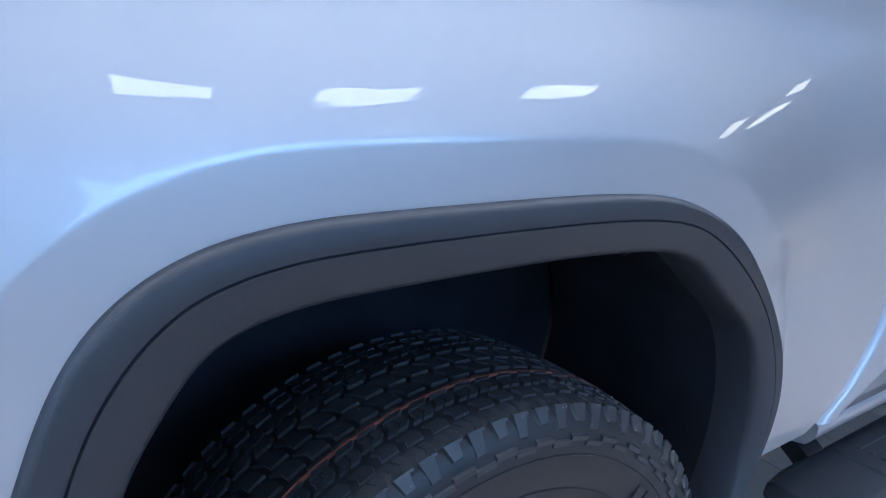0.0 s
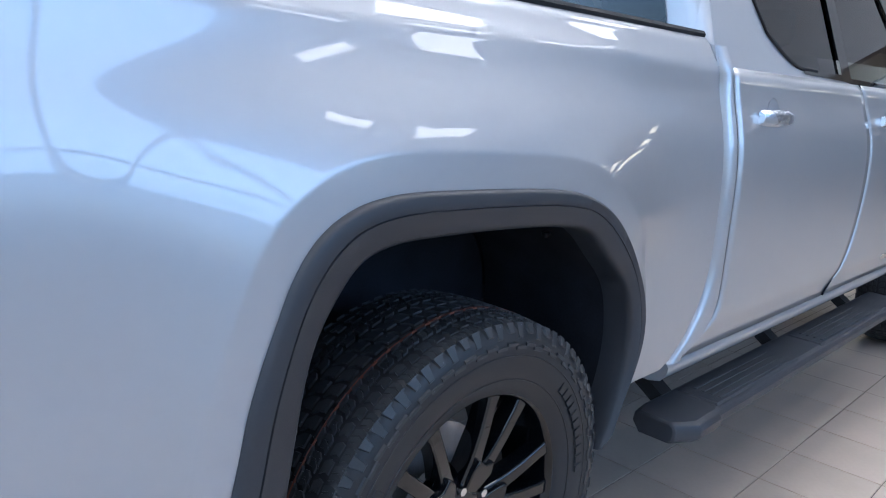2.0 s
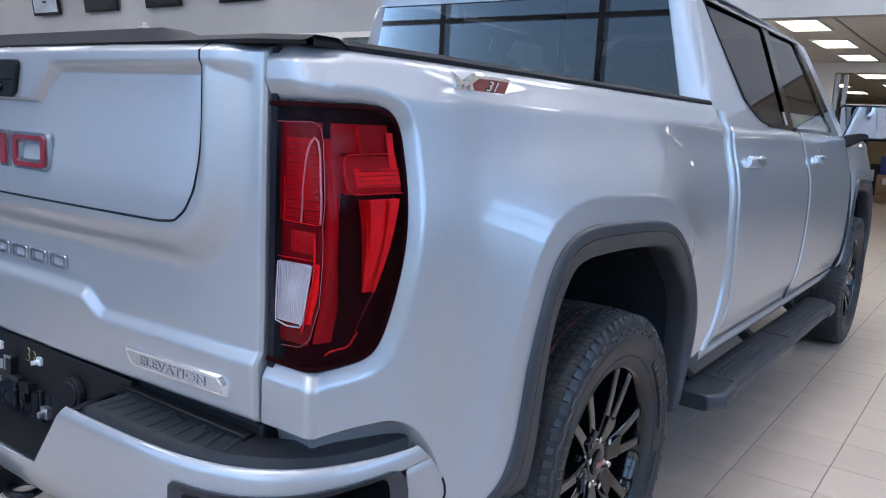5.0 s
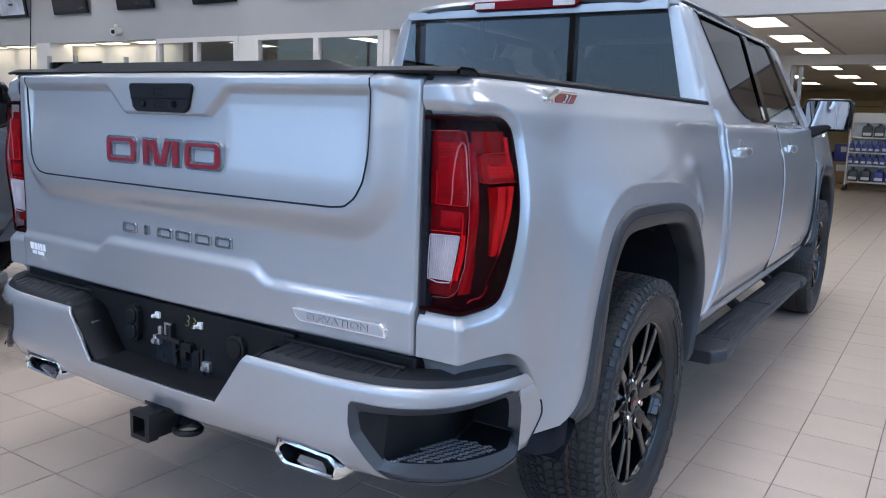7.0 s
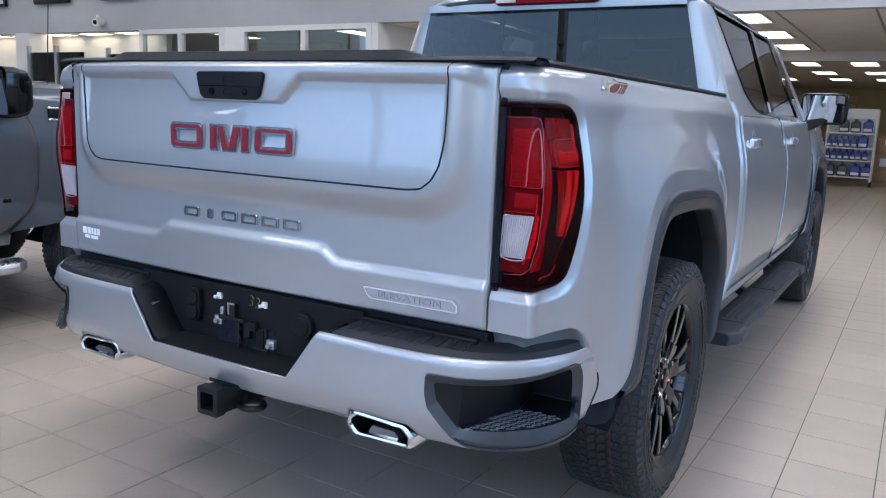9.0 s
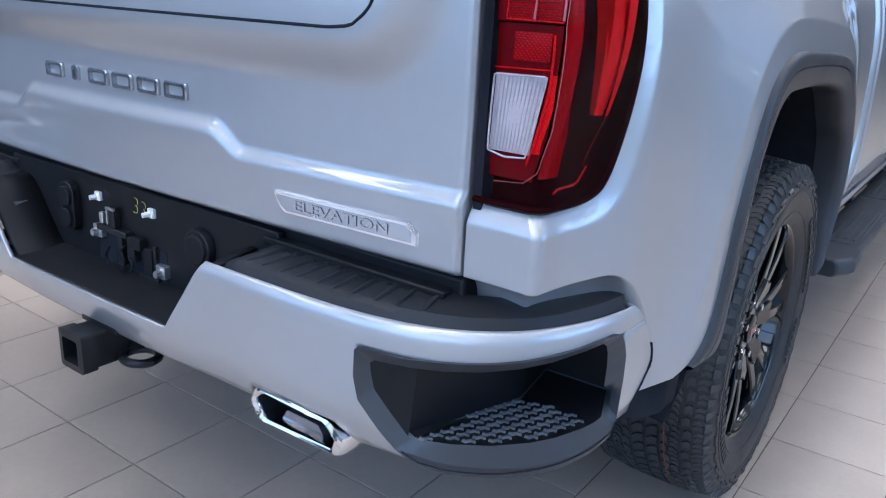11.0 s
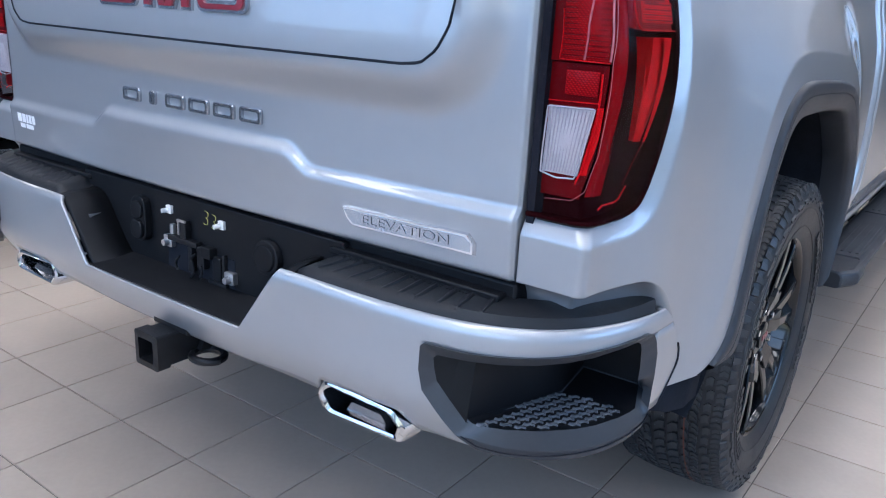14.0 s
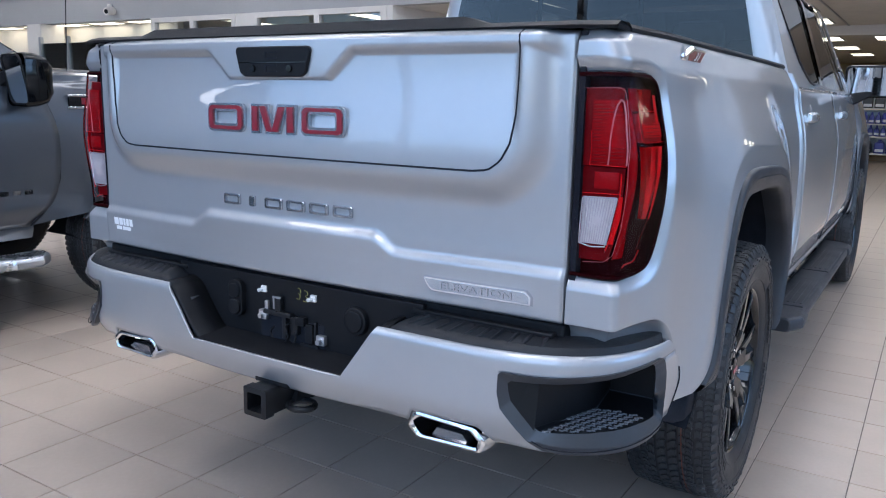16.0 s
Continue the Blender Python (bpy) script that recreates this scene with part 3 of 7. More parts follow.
def bump_strip(i0, i1, levels, n, off=0.0):
    """A strip of the bumper's skin; levels(i) gives its heights from low to high."""
    return Mesh().patch([[bump_at(i0 + (i1 - i0) * a / n, z, off) for z in levels(i0 + (i1 - i0) * a / n)] for a in range(n + 1)])


def ended(i0, levels, n):
    """A strip of the bumper's skin that runs to its end beside the wheel, with the edge turned in."""
    rows = []
    for a in range(n + 3):
        f, off = min(a / n, 1.0), (0.0, -0.004, -0.016)[max(a - n, 0)]
        row = []
        for z in levels(i0 + (end_i(0.65) - i0) * f):
            row.append(bump_at(i0 + (end_i(z) - i0) * f + (0.25 if a > n else 0), z, off))
        rows.append(row)
    return Mesh().patch(rows)


def joined(*ms):
    out = Mesh()
    for m in ms:
        n0 = len(out.v)
        out.v += m.v
        out.f += [tuple(n0 + k for k in q) for q in m.f]
    return out


I_CUT0, I_CUT1, I_PK, I_R, I_END = i_x(0.263), i_x(0.366), i_x(0.690), i_y(-0.848), len(BUMP) - 1


def bottom_z(i):
    x = bump_at(i, 0.6)[0]
    notch = 0.034 * ease(0.440, 0.466, x) * (1 - ease(0.630, 0.672, x))
    return 0.508 + 0.006 * ease(i_x(0.15), i_x(0.40), i) - 0.010 * ease(i_x(0.70), i_x(0.80), i) + 0.030 * ease(i_x(0.84), i_y(-0.93), i) + notch


def end_i(z):
    """Where the bumper stops beside the wheel, by height."""
    return i_y(float(np.interp(z, [0.548, 0.575, 0.605, 0.630, 0.673, 0.701, 0.737], [-0.806, -0.775, -0.739, -0.743, -0.765, -0.789, -0.826])))


LOW_F, MID_F = [k / 9 for k in range(10)], [k / 10 for k in range(1, 11)]


def bumper_skin():
    top = lambda i: 0.734 - 0.006 * ease(i_y(-0.95), I_END, i)
    pk_top = lambda i: float(np.interp(i, [I_PK, i_x(0.80), i_x(0.89), i_y(-0.935), I_R], [0.690, 0.687, 0.690, 0.698, 0.697]))
    pk_low = lambda i: float(np.interp(i, [I_PK, i_x(0.697), i_x(0.716), i_x(0.735), i_x(0.756), i_x(0.78), I_R], [0.650, 0.612, 0.588, 0.566, 0.546, 0.532, 0.526]))
    cut = lambda i: float(np.interp(i, [0, I_CUT0, I_CUT1], [0.592, 0.592, 0.734]))
    span = lambda lo, hi, fs: [lo + (hi - lo) * f for f in fs]
    full = lambda i: span(bottom_z(i), 0.65, LOW_F) + [0.663, 0.677] + span(0.69, top(i), [k / 10 for k in range(11)])
    ref = full(I_CUT1)
    part_f = [(z - ref[0]) / (ref[-1] - ref[0]) for z in ref]
    cut_l = lambda i: span(bottom_z(i), cut(i), part_f)
    return joined(bump_strip(0, I_CUT0, cut_l, 40), bump_strip(I_CUT0, I_CUT1, cut_l, 16), bump_strip(I_CUT1, I_PK, full, 44),
                  ended(I_PK, lambda i: span(pk_top(i), top(i), [k / 10 for k in range(11)]), 60),
                  bump_strip(I_PK, i_y(-0.90), lambda i: span(bottom_z(i), max(pk_low(i), bottom_z(i) + 0.001), LOW_F), 50),
                  ended(I_R, lambda i: span(0.545, pk_top(I_R), LOW_F), 20))


# the corner step: frame round the hollow, told by its outer and inner line
PK_OUT = [(i_x(0.686), 0.684), (i_x(0.692), 0.690), (i_x(0.76), 0.689), (i_x(0.81), 0.691), (i_x(0.855), 0.693), (i_x(0.893), 0.696), (i_y(-0.995), 0.700), (i_y(-0.935), 0.704), (i_y(-0.886), 0.7045), (i_y(-0.870), 0.699), (i_y(-0.859), 0.684),
          (i_y(-0.850), 0.660), (i_y(-0.850), 0.620), (i_y(-0.853), 0.570), (i_y(-0.856), 0.540), (i_y(-0.868), 0.528), (i_y(-0.91), 0.520), (i_y(-0.97), 0.516), (i_y(-1.01), 0.515), (i_x(0.87), 0.515), (i_x(0.82), 0.518), (i_x(0.785), 0.524), (i_x(0.756), 0.540),
          (i_x(0.733), 0.563), (i_x(0.713), 0.585), (i_x(0.693), 0.609), (i_x(0.685), 0.644)]
FLOOR_Z = 0.565
STEP_BACK, LEDGE_IN, LEDGE_OUT = (0.827, -0.913, FLOOR_Z), (0.826, -0.833, 0.584), (0.930, -0.826, 0.582)


def sill_point(i, inset, z):
    """A place inside the sill, inset from the bumper's plan line."""
    return bump_at(i, z, recess(i, z) * 0.8 - inset)


def frame_inner():
    """The inner line of the frame, as places, in step with the outer one."""
    on = lambda i, z: bump_at(i, z, -0.006)
    top = [on(i_x(0.705), 0.664), on(i_x(0.712), 0.670), on(i_x(0.765), 0.671), on(i_x(0.81), 0.673), on(i_x(0.855), 0.676), on(i_x(0.893), 0.680), on(i_y(-0.995), 0.684), on(i_y(-0.937), 0.689), on(i_y(-0.900), 0.690), on(i_y(-0.890), 0.684), on(i_y(-0.885), 0.672)]
    right = [on(i_y(-0.882), 0.650), on(i_y(-0.884), 0.617), LEDGE_OUT, (0.951, -0.886, FLOOR_Z + 0.002), (0.948, -0.903, FLOOR_Z)]
    sill = [sill_point(i, d, FLOOR_Z) for i, d in ((i_y(-0.93), 0.002), (i_y(-0.98), 0.002), (i_y(-1.015), 0.002), (i_x(0.868), 0.002), (i_x(0.825), 0.002), (i_x(0.80), 0.003), (i_x(0.776), 0.006))]
    left = [on(i_x(0.757), 0.577), on(i_x(0.735), 0.600), on(i_x(0.713), 0.626), on(i_x(0.707), 0.648)]
    return top + right + sill + left


def even(line, n):
    """The closed line with n points to each of its stretches."""
    line = [np.array(p, float) for p in line]
    return [a + (b - a) * k / n for a, b in zip(line, line[1:] + line[:1]) for k in range(n)]


def pocket_ring():
    o, inner = even(PK_OUT, 5), even(frame_inner(), 5)
    lift = lambda k, z, off: np.array(bump_at(k, z, off + 0.8 * recess(k, z) * ease(0.60, 0.57, z)))     # the sill stands upright
    rows = [[lift(k, z, -0.010) for k, z in o], [lift(k, z, 0.001) for k, z in o], [lift(k, z, 0.0045) for k, z in o]]
    lip = []
    for k, z in o:
        low = ease(0.545, 0.525, z)
        lip.append(lift(k, z + 0.017 * low, 0.0055 + 0.001 * low))
    rows.append(lip)
    for f in (0.06, 0.5, 0.94, 1.0):
        rows.append([a + (b - a) * f for a, b in zip(lip, inner)])
    return Mesh().patch(rows, closed=True)


def sill_groove():
    """The fine joint that runs along the lower band of the frame."""
    pts = []
    for k, z in even(PK_OUT, 5):
        if z < 0.545 and k > i_x(0.757):
            pts.append(bump_at(k, z + 0.0105, 0.0060 + 0.8 * recess(k, z) * ease(0.60, 0.57, z)))
    return bead(pts, 0.0013, 5)


def pocket_well():
    """The hollow behind the frame: roof, end wall, ramp, step and the upright inner wall with its rounded corner."""
    f = frame_inner()
    top, right, sill, left = f[:11], f[11:16], f[16:23], f[23:]
    low_l = (0.764, -1.113, FLOOR_Z)
    m = Mesh()
    floor_edge = [right[4]] + sill + [left[0]]
    for a, b in zip(floor_edge[:-1], floor_edge[1:]):
        m.face([STEP_BACK, a, b])
    m.face([STEP_BACK, floor_edge[-1], low_l])
    m.face([STEP_BACK, LEDGE_IN, LEDGE_OUT, right[3], right[4]])
    roof = [(0.742, -1.108, 0.682), (0.762, -1.090, 0.690), (0.785, -1.03, 0.694), (0.806, -0.965, 0.697), (0.826, -0.903, 0.698), (0.826, -0.833, 0.698)]
    foot = [left[1], low_l, (0.786, -1.043, FLOOR_Z), (0.808, -0.975, FLOOR_Z), STEP_BACK, LEDGE_IN]
    m.patch([roof, [tuple(0.5 * np.array(a) + 0.5 * np.array(b)) for a, b in zip(roof, foot)], foot])
    m.patch([[roof[5], (0.93, -0.826, 0.697)], [LEDGE_IN, LEDGE_OUT]])
    m.patch([[(0.93, -0.826, 0.697), top[10], right[0], right[1]], [LEDGE_OUT] * 4])
    m.patch([top, [tuple(p) for p in straight(roof + [(0.93, -0.826, 0.697)], len(top))]])
    m.patch([[top[0], left[3], left[2], left[1]], [roof[0], roof[0], (0.744, -1.109, 0.63), left[1]]])
    m.face([left[0], left[1], low_l])
    return m


def well_glint():
    """Thin paler beads that stand for the edge highlights where the hollow's walls meet."""
    up = lambda p: (p[0] + 0.001, p[1] - 0.001, p[2] + 0.001)
    return joined(bead([up(p) for p in ((0.764, -1.113, FLOOR_Z), (0.786, -1.043, FLOOR_Z), (0.808, -0.975, FLOOR_Z), STEP_BACK, LEDGE_IN)], 0.0014, 5), bead([up(LEDGE_IN), up(LEDGE_OUT)], 0.0016, 5))


def step_tread():
    """Zigzag grip bars on the corner step."""
    m = Mesh()
    o, ux, uy = Vector((0.772, -1.094, FLOOR_Z - 0.001)), Vector((0.93, 0.36, 0)).normalized(), Vector((-0.36, 0.93, 0)).normalized()
    poly = [(0.766, -1.117), (0.799, -1.104), (0.878, -1.047), (0.928, -0.970), (0.952, -0.897), (0.826, -0.907)]

    def inside(p):
        r = True
        for k in range(len(poly)):
            (x0, y0), (x1, y1) = poly[k], poly[(k + 1) % len(poly)]
            r = r and ((x1 - x0) * (p.y - y0) - (y1 - y0) * (p.x - x0)) / math.hypot(x1 - x0, y1 - y0) > 0.0045
        return r
    for r in range(-5, 18):
        for c in range(-7, 13):
            p = o + ux * (c * 0.0232 + (r % 2) * 0.0116) + uy * (r * 0.0135)
            if not inside(p):
                continue
            z = Vector((0, 0, 0.0042))
            shape = [(-0.0102, -0.0034), (-0.0024, -0.0056), (0.0032, -0.0002), (0.0098, -0.0018), (0.0104, 0.0022), (0.0024, 0.0046), (-0.0036, -0.0008), (-0.0098, 0.0006)]
            low = [p + ux * a + uy * b for a, b in shape]
            m.prism(low, [p + (q - p) * 0.86 + z for q in low])
    return m


PAD_OUT = along([tuple(BUMP[int(i)] + B_NRM[int(i)] * -0.013) for i in np.linspace(i_x(0.37), i_y(-0.83), 14)], 90)
PAD_IN = along([(0.395, -1.045), (0.60, -1.042), (0.77, -1.025), (0.825, -0.993), (0.850, -0.968), (0.863, -0.942), (0.875, -0.90), (0.897, -0.838), (0.906, -0.812)], 90)


def pad_z(f, k):
    edge = 0.723 + 0.024 * ease(0.0, 0.22, f)
    drop = 0.012 * ease(55, 89, k) * f
    end = -0.020 * ease(6, 0, k)
    return edge + 0.010 * ease(0.2, 1.0, f) - drop + end


def step_pad():
    rows = []
    for f in (0.0, 0.02, 0.06, 0.12, 0.2, 0.35, 0.5, 0.7, 0.9, 1.0):
        rows.append([(*((1 - f) * o + f * i), pad_z(f, k)) for k, (o, i) in enumerate(zip(PAD_OUT, PAD_IN))])
    rows.append([(*i, pad_z(1, k) - 0.05) for k, i in enumerate(PAD_IN)])
    m = Mesh().patch(rows)
    end = [r[0] for r in rows]
    m.patch([end, [(p[0] - 0.006, p[1], p[2] - 0.02) for p in end]])
    return m


def pad_rib(k):
    """One raised bar across the step pad, higher towards the gate."""
    o, i = PAD_OUT[k], PAD_IN[min(k + 3, 89)]
    t = PAD_OUT[min(k + 1, 89)] - PAD_OUT[k]
    t /= np.linalg.norm(t)
    rows = []
    for f, w, h in ((0.17, 0.0035, 0.0), (0.24, 0.0070, 0.0016), (0.36, 0.0080, 0.0028), (0.5, 0.0088, 0.0038), (0.64, 0.0096, 0.0046), (0.76, 0.0100, 0.0054), (0.775, 0.0100, 0.0)):
        p, z = o + (i - o) * f, pad_z(f, k)
        rows.append([(*(p - t * w), z - 0.002), (*(p + t * (w * 0.35 - 0.0010)), z + h), (*(p + t * (w * 0.35 + 0.0012)), z + h), (*(p + t * (w * 0.35 + 0.0030)), z - 0.002)])
    return Mesh().patch(rows)


def pad_grip(k):
    """The small toothed patch at the rear end of a wedge."""
    m = Mesh()
    o, i = PAD_OUT[k], PAD_IN[min(k + 3, 89)]
    t = PAD_OUT[min(k + 1, 89)] - PAD_OUT[k]
    t /= np.linalg.norm(t)
    for r in range(4):
        for c in range(6):
            f = 0.79 + r * 0.042
            p = o + (i - o) * f + t * (c - 3.0) * 0.0046
            z = pad_z(f, k)
            q = [p + t * u * 0.0016 + (i - o) / np.linalg.norm(i - o) * v * 0.0013 for u, v in ((-1, -1), (1, -1), (1, 1), (-1, 1))]
            m.prism([(*v, z - 0.002) for v in q], [(*v, z + 0.0010) for v in q])
    return m

# ---------------------------------------------------------------- wheels
def tyre_carcass():
    prof = [(-0.112, 0.262), (-0.126, 0.285), (-0.139, 0.330), (-0.139, 0.365), (-0.133, 0.394), (-0.118, 0.408), (-0.06, 0.412), (0, 0.413),
            (0.06, 0.412), (0.118, 0.408), (0.133, 0.394), (0.139, 0.365), (0.139, 0.330), (0.130, 0.29), (0.124, 0.280), (0.120, 0.268), (0.112, 0.262)]
    return Mesh().lathe_x(prof, 96)


def polar(x, r, a):
    r = r * 1.012 if r > 0.30 else r
    return (x, r * math.sin(a), r * math.cos(a))


def tread_blocks():
    m = Mesh()
    n = 80
    step = 2 * math.pi / n

    def block(x0, x1, a0, a1, skew, r0, r1, shrink=0.16, kink=0.011):
        """One block with a kinked leading and trailing edge."""
        h, xm, w = (a1 - a0) / 2, (x0 + x1) / 2, x1 - x0
        low = [polar(x, r0, a) for x, a in ((x0, a0), (xm, a0 + skew / 2 + kink), (x1, a0 + skew), (x1, a1 + skew), (xm, a1 + skew / 2 + kink), (x0, a1))]
        e, g = w * 0.07, h * shrink
        high = [polar(x, r1 - 0.007 * (abs(x) / 0.11) ** 3, a) for x, a in ((x0 + e, a0 + g), (xm, a0 + skew / 2 + kink + g), (x1 - e, a0 + skew + g), (x1 - e, a1 + skew - g), (xm, a1 + skew / 2 + kink - g), (x0 + e, a1 - g))]
        m.prism(low, high)
    for k in range(n):
        a = k * step
        j = 0.0025 * (k % 3 - 1)
        for s in (1, -1):
            block(s * (0.082 + j), s * (0.101 + j), a + step * 0.06, a + step * (0.78 + 0.05 * (k % 2)), s * 0.010, 0.399, 0.4125)
            block(s * (0.1035 + j), s * 0.126, a, a + step * (0.38 + 0.02 * (k % 3)), s * 0.004, 0.399, 0.4125)
            block(s * (0.1035 + j), s * 0.126, a + step * 0.43, a + step * (0.80 + 0.03 * (k % 2)), s * 0.004, 0.399, 0.4120)
            block(s * 0.036, s * (0.054 + j), a + step * 0.35, a + step * 1.14, s * -0.016, 0.399, 0.4125)
            block(s * (0.0565 + j), s * (0.075 + j), a + step * 0.16, a + step * 0.52, s * -0.016, 0.399, 0.4120)
            block(s * (0.0565 + j), s * (0.075 + j), a + step * 0.58, a + step * 0.98, s * -0.016, 0.399, 0.4125)
            block(s * 0.078, s * 0.044, a + step * 0.22, a + step * 0.36, 0.02, 0.395, 0.410)
        block(-0.030, -0.001, a + step * 0.05, a + step * 0.90, 0.035, 0.399, 0.4125)
        block(0.003, 0.031, a + step * 0.30, a + step * 1.15, 0.03, 0.399, 0.4125)
    return m


def shoulder_lugs():
    """Lugs that run down the shoulder, and the scalloped ridge under them."""
    m = Mesh()
    n = 80
    step = 2 * math.pi / n
    for k in range(n):
        a = k * step
        for s in (1, -1):
            deep = 0.386 if k % 2 else 0.376
            low = [polar(s * 0.122, 0.400, a), polar(s * 0.136, deep, a + 0.01), polar(s * 0.136, deep, a + step * 0.62), polar(s * 0.122, 0.400, a + step * 0.72)]
            high = [polar(s * 0.1275, 0.405, a + 0.005), polar(s * 0.1378, deep + 0.003, a + 0.015), polar(s * 0.1378, deep + 0.003, a + step * 0.57), polar(s * 0.1275, 0.405, a + step * 0.66)]
            m.prism(low, high)
            z0 = 0.356 + 0.006 * (k % 2)
            arc = [a, a + step * 0.5, a + step]
            low = [polar(s * 0.137, z0, t) for t in arc] + [polar(s * 0.137, z0 + 0.009, t) for t in arc[::-1]]
            high = [polar(s * 0.1415, z0 + 0.001, t) for t in arc] + [polar(s * 0.1415, z0 + 0.007, t) for t in arc[::-1]]
            m.prism(low, high)
    return m


def sidewall_bar(a):
    """One raised mark, too worn to read, as a plain bar."""
    arc = [a, a + 0.03, a + 0.052]
    low = [polar(0.1375, 0.312, t) for t in arc] + [polar(0.1385, 0.334, t) for t in arc[::-1]]
    high = [polar(0.1412, 0.313, t) for t in arc] + [polar(0.1412, 0.333, t) for t in arc[::-1]]
    return Mesh().prism(low, high)


def rim_barrel():
    prof = [(0.104, 0.268), (0.112, 0.274), (0.1165, 0.272), (0.117, 0.266), (0.112, 0.260), (0.098, 0.255), (0.06, 0.248), (-0.02, 0.235), (-0.10, 0.238), (-0.115, 0.262)]
    return Mesh().lathe_x(prof, 72)


def rim_spoke(k):
    """One of the six twin arms: two bars that part from the hub and meet the lip."""
    m = Mesh()
    c = radians(60 * k + 22)
    for s in (1, -1):
        sects = []
        for r, off, w, xf, xb in ((0.045, 0.014, 0.0200, 0.086, 0.040), (0.09, 0.018, 0.0195, 0.093, 0.044), (0.118, 0.0205, 0.0190, 0.097, 0.048), (0.14, 0.0265, 0.0165, 0.100, 0.052),
                                  (0.18, 0.0345, 0.0155, 0.104, 0.060), (0.235, 0.0460, 0.0155, 0.107, 0.066), (0.264, 0.0500, 0.0190, 0.108, 0.070)):
            sec = []
            for x, t in ((xf, off - w * 0.84), (xf, off + w * 0.84), (xf - 0.0035, off + w * 0.97), (xf - 0.012, off + w), (xb, off + w * 0.72), (xb, off - w * 0.72), (xf - 0.012, off - w), (xf - 0.0035, off - w * 0.97)):
                a = c + s * math.atan2(t, r)
                sec.append(polar(x, math.hypot(r, t), a))
            sects.append(sec)
        m.patch(sects, closed=True)
        m.face(sects[0][::-1]).face(sects[-1])
    # the raised boss that closes the fork at the hub
    at = lambda x, r, t: polar(x, math.hypot(r, t), c + math.atan2(t, r))
    half = [(0.050, 0.022), (0.104, 0.036), (0.133, 0.028)]
    top = [(0.056, 0.017, 0.092), (0.101, 0.030, 0.1055), (0.126, 0.023, 0.1065)]
    low = [(r, -t) for r, t in half] + [(0.121, 0.0)] + half[::-1]
    high = [(r, -t, x) for r, t, x in top] + [(0.117, 0.0, 0.1060)] + top[::-1]
    m.prism([at(0.075, r, t) for r, t in low], [at(x, r, t) for r, t, x in high])
    return m


def wheel(parent, x_centre, y, side, name="wheel"):
    w = new(name)
    w.parent = parent
    w.empty_display_size = 0.1
    w.location = (x_centre, y, 0.4175)
    if side < 0:
        w.rotation_euler = (0, 0, math.pi)
    t = part("tyre", tyre_carcass(), SIDEWALL, w, "black all-terrain tyre", smooth=60)
    part("tread", joined(tread_blocks(), shoulder_lugs()), RUBBER, w, "chunky tread blocks flecked with dust", smooth=0)
    for start, count in ((0.75, 11), (1.75, 6), (3.9, 11), (4.9, 6)):
        for k in range(count):
            part("sidewall_mark", sidewall_bar(start + k * 0.072), SIDEWALL, w, smooth=0)
    for r, x in ((0.300, 0.1325), (0.3445, 0.1390)):
        part("sidewall_ridge", bead([polar(x, r, 2 * math.pi * k / 72) for k in range(73)], 0.0016, 5), SIDEWALL, w)
    line = [polar(0.0445, 0.4105, 2 * math.pi * k / 96) for k in range(97)]
    part("paint_line", bead(line, 0.0024, 5), STRIPE, w, "faded orange line round the tread")
    rim = part("rim", rim_barrel(), RIM_BLACK, w, "gloss black alloy rim", smooth=50)
    for k in range(6):
        part("spoke", rim_spoke(k), RIM_BLACK, w, smooth=25, bevel=0.0025)
    part("hub", Mesh().lathe_x([(0.04, 0.10), (0.075, 0.088), (0.088, 0.06), (0.090, 0.045), (0.09, 0.0)], 36), RIM_BLACK, w)
    part("centre_cap", Mesh().lathe_x([(0.085, 0.037), (0.096, 0.036), (0.099, 0.03), (0.0995, 0.0)], 32), RIM_BLACK, w)
    mk = Mesh()
    for a, b in ((-0.024, -0.010), (-0.006, 0.006), (0.010, 0.024)):
        mk.box((0.099, a, -0.007), (0.1008, b, 0.007))
    part("cap_mark", mk, EMBLEM_RED, w, "small red mark on the wheel cap")
    for k in range(6):
        a = radians(60 * k + 52)
        p = polar(0.075, 0.069, a)
        part("lug_nut", Mesh().tube(p, (0.100, p[1], p[2]), 0.0115, 0.009, 6), CHROME, w)
    part("brake_disc", Mesh().lathe_x([(0.0, 0.07), (0.0, 0.168), (-0.03, 0.168), (-0.03, 0.07)], 48), STEEL, w)
    cal = Mesh()
    arc = [radians(70 + 8 * k) for k in range(9)]
    cal.prism([polar(-0.05, 0.11, a) for a in arc] + [polar(-0.05, 0.195, a) for a in arc[::-1]], [polar(0.035, 0.11, a) for a in arc] + [polar(0.035, 0.195, a) for a in arc[::-1]])
    part("caliper", cal, BLACK_STEEL, w)
    return w


# ---------------------------------------------------------------- cab forms
BELT, EAVES = 1.387, 1.83


def house_x(z):
    return 0.872 - (z - BELT) * 0.315 - 0.06 * ease(EAVES - 0.05, EAVES + 0.03, z)


COLS = [(0.0, 0.945, 0.965), (1.0, 1.36, 1.00), (2.0, 1.955, 1.845), (3.0, 2.055, 1.935), (4.0, 3.10, 2.52), (5.0, 3.32, 2.66)]


def house(t, v, off=0.0):
    """A place on the cab's upper side: t counts the pillars from the rear, v climbs from the belt to the eaves."""
    ya = float(np.interp(t, [c[0] for c in COLS], [c[1] for c in COLS]))
    yb = float(np.interp(t, [c[0] for c in COLS], [c[2] for c in COLS]))
    z = BELT + (EAVES - BELT) * v
    return (house_x(z) + off, ya + (yb - ya) * v, z)


V_LOW, DOOR_TOP = -0.118, 1.335


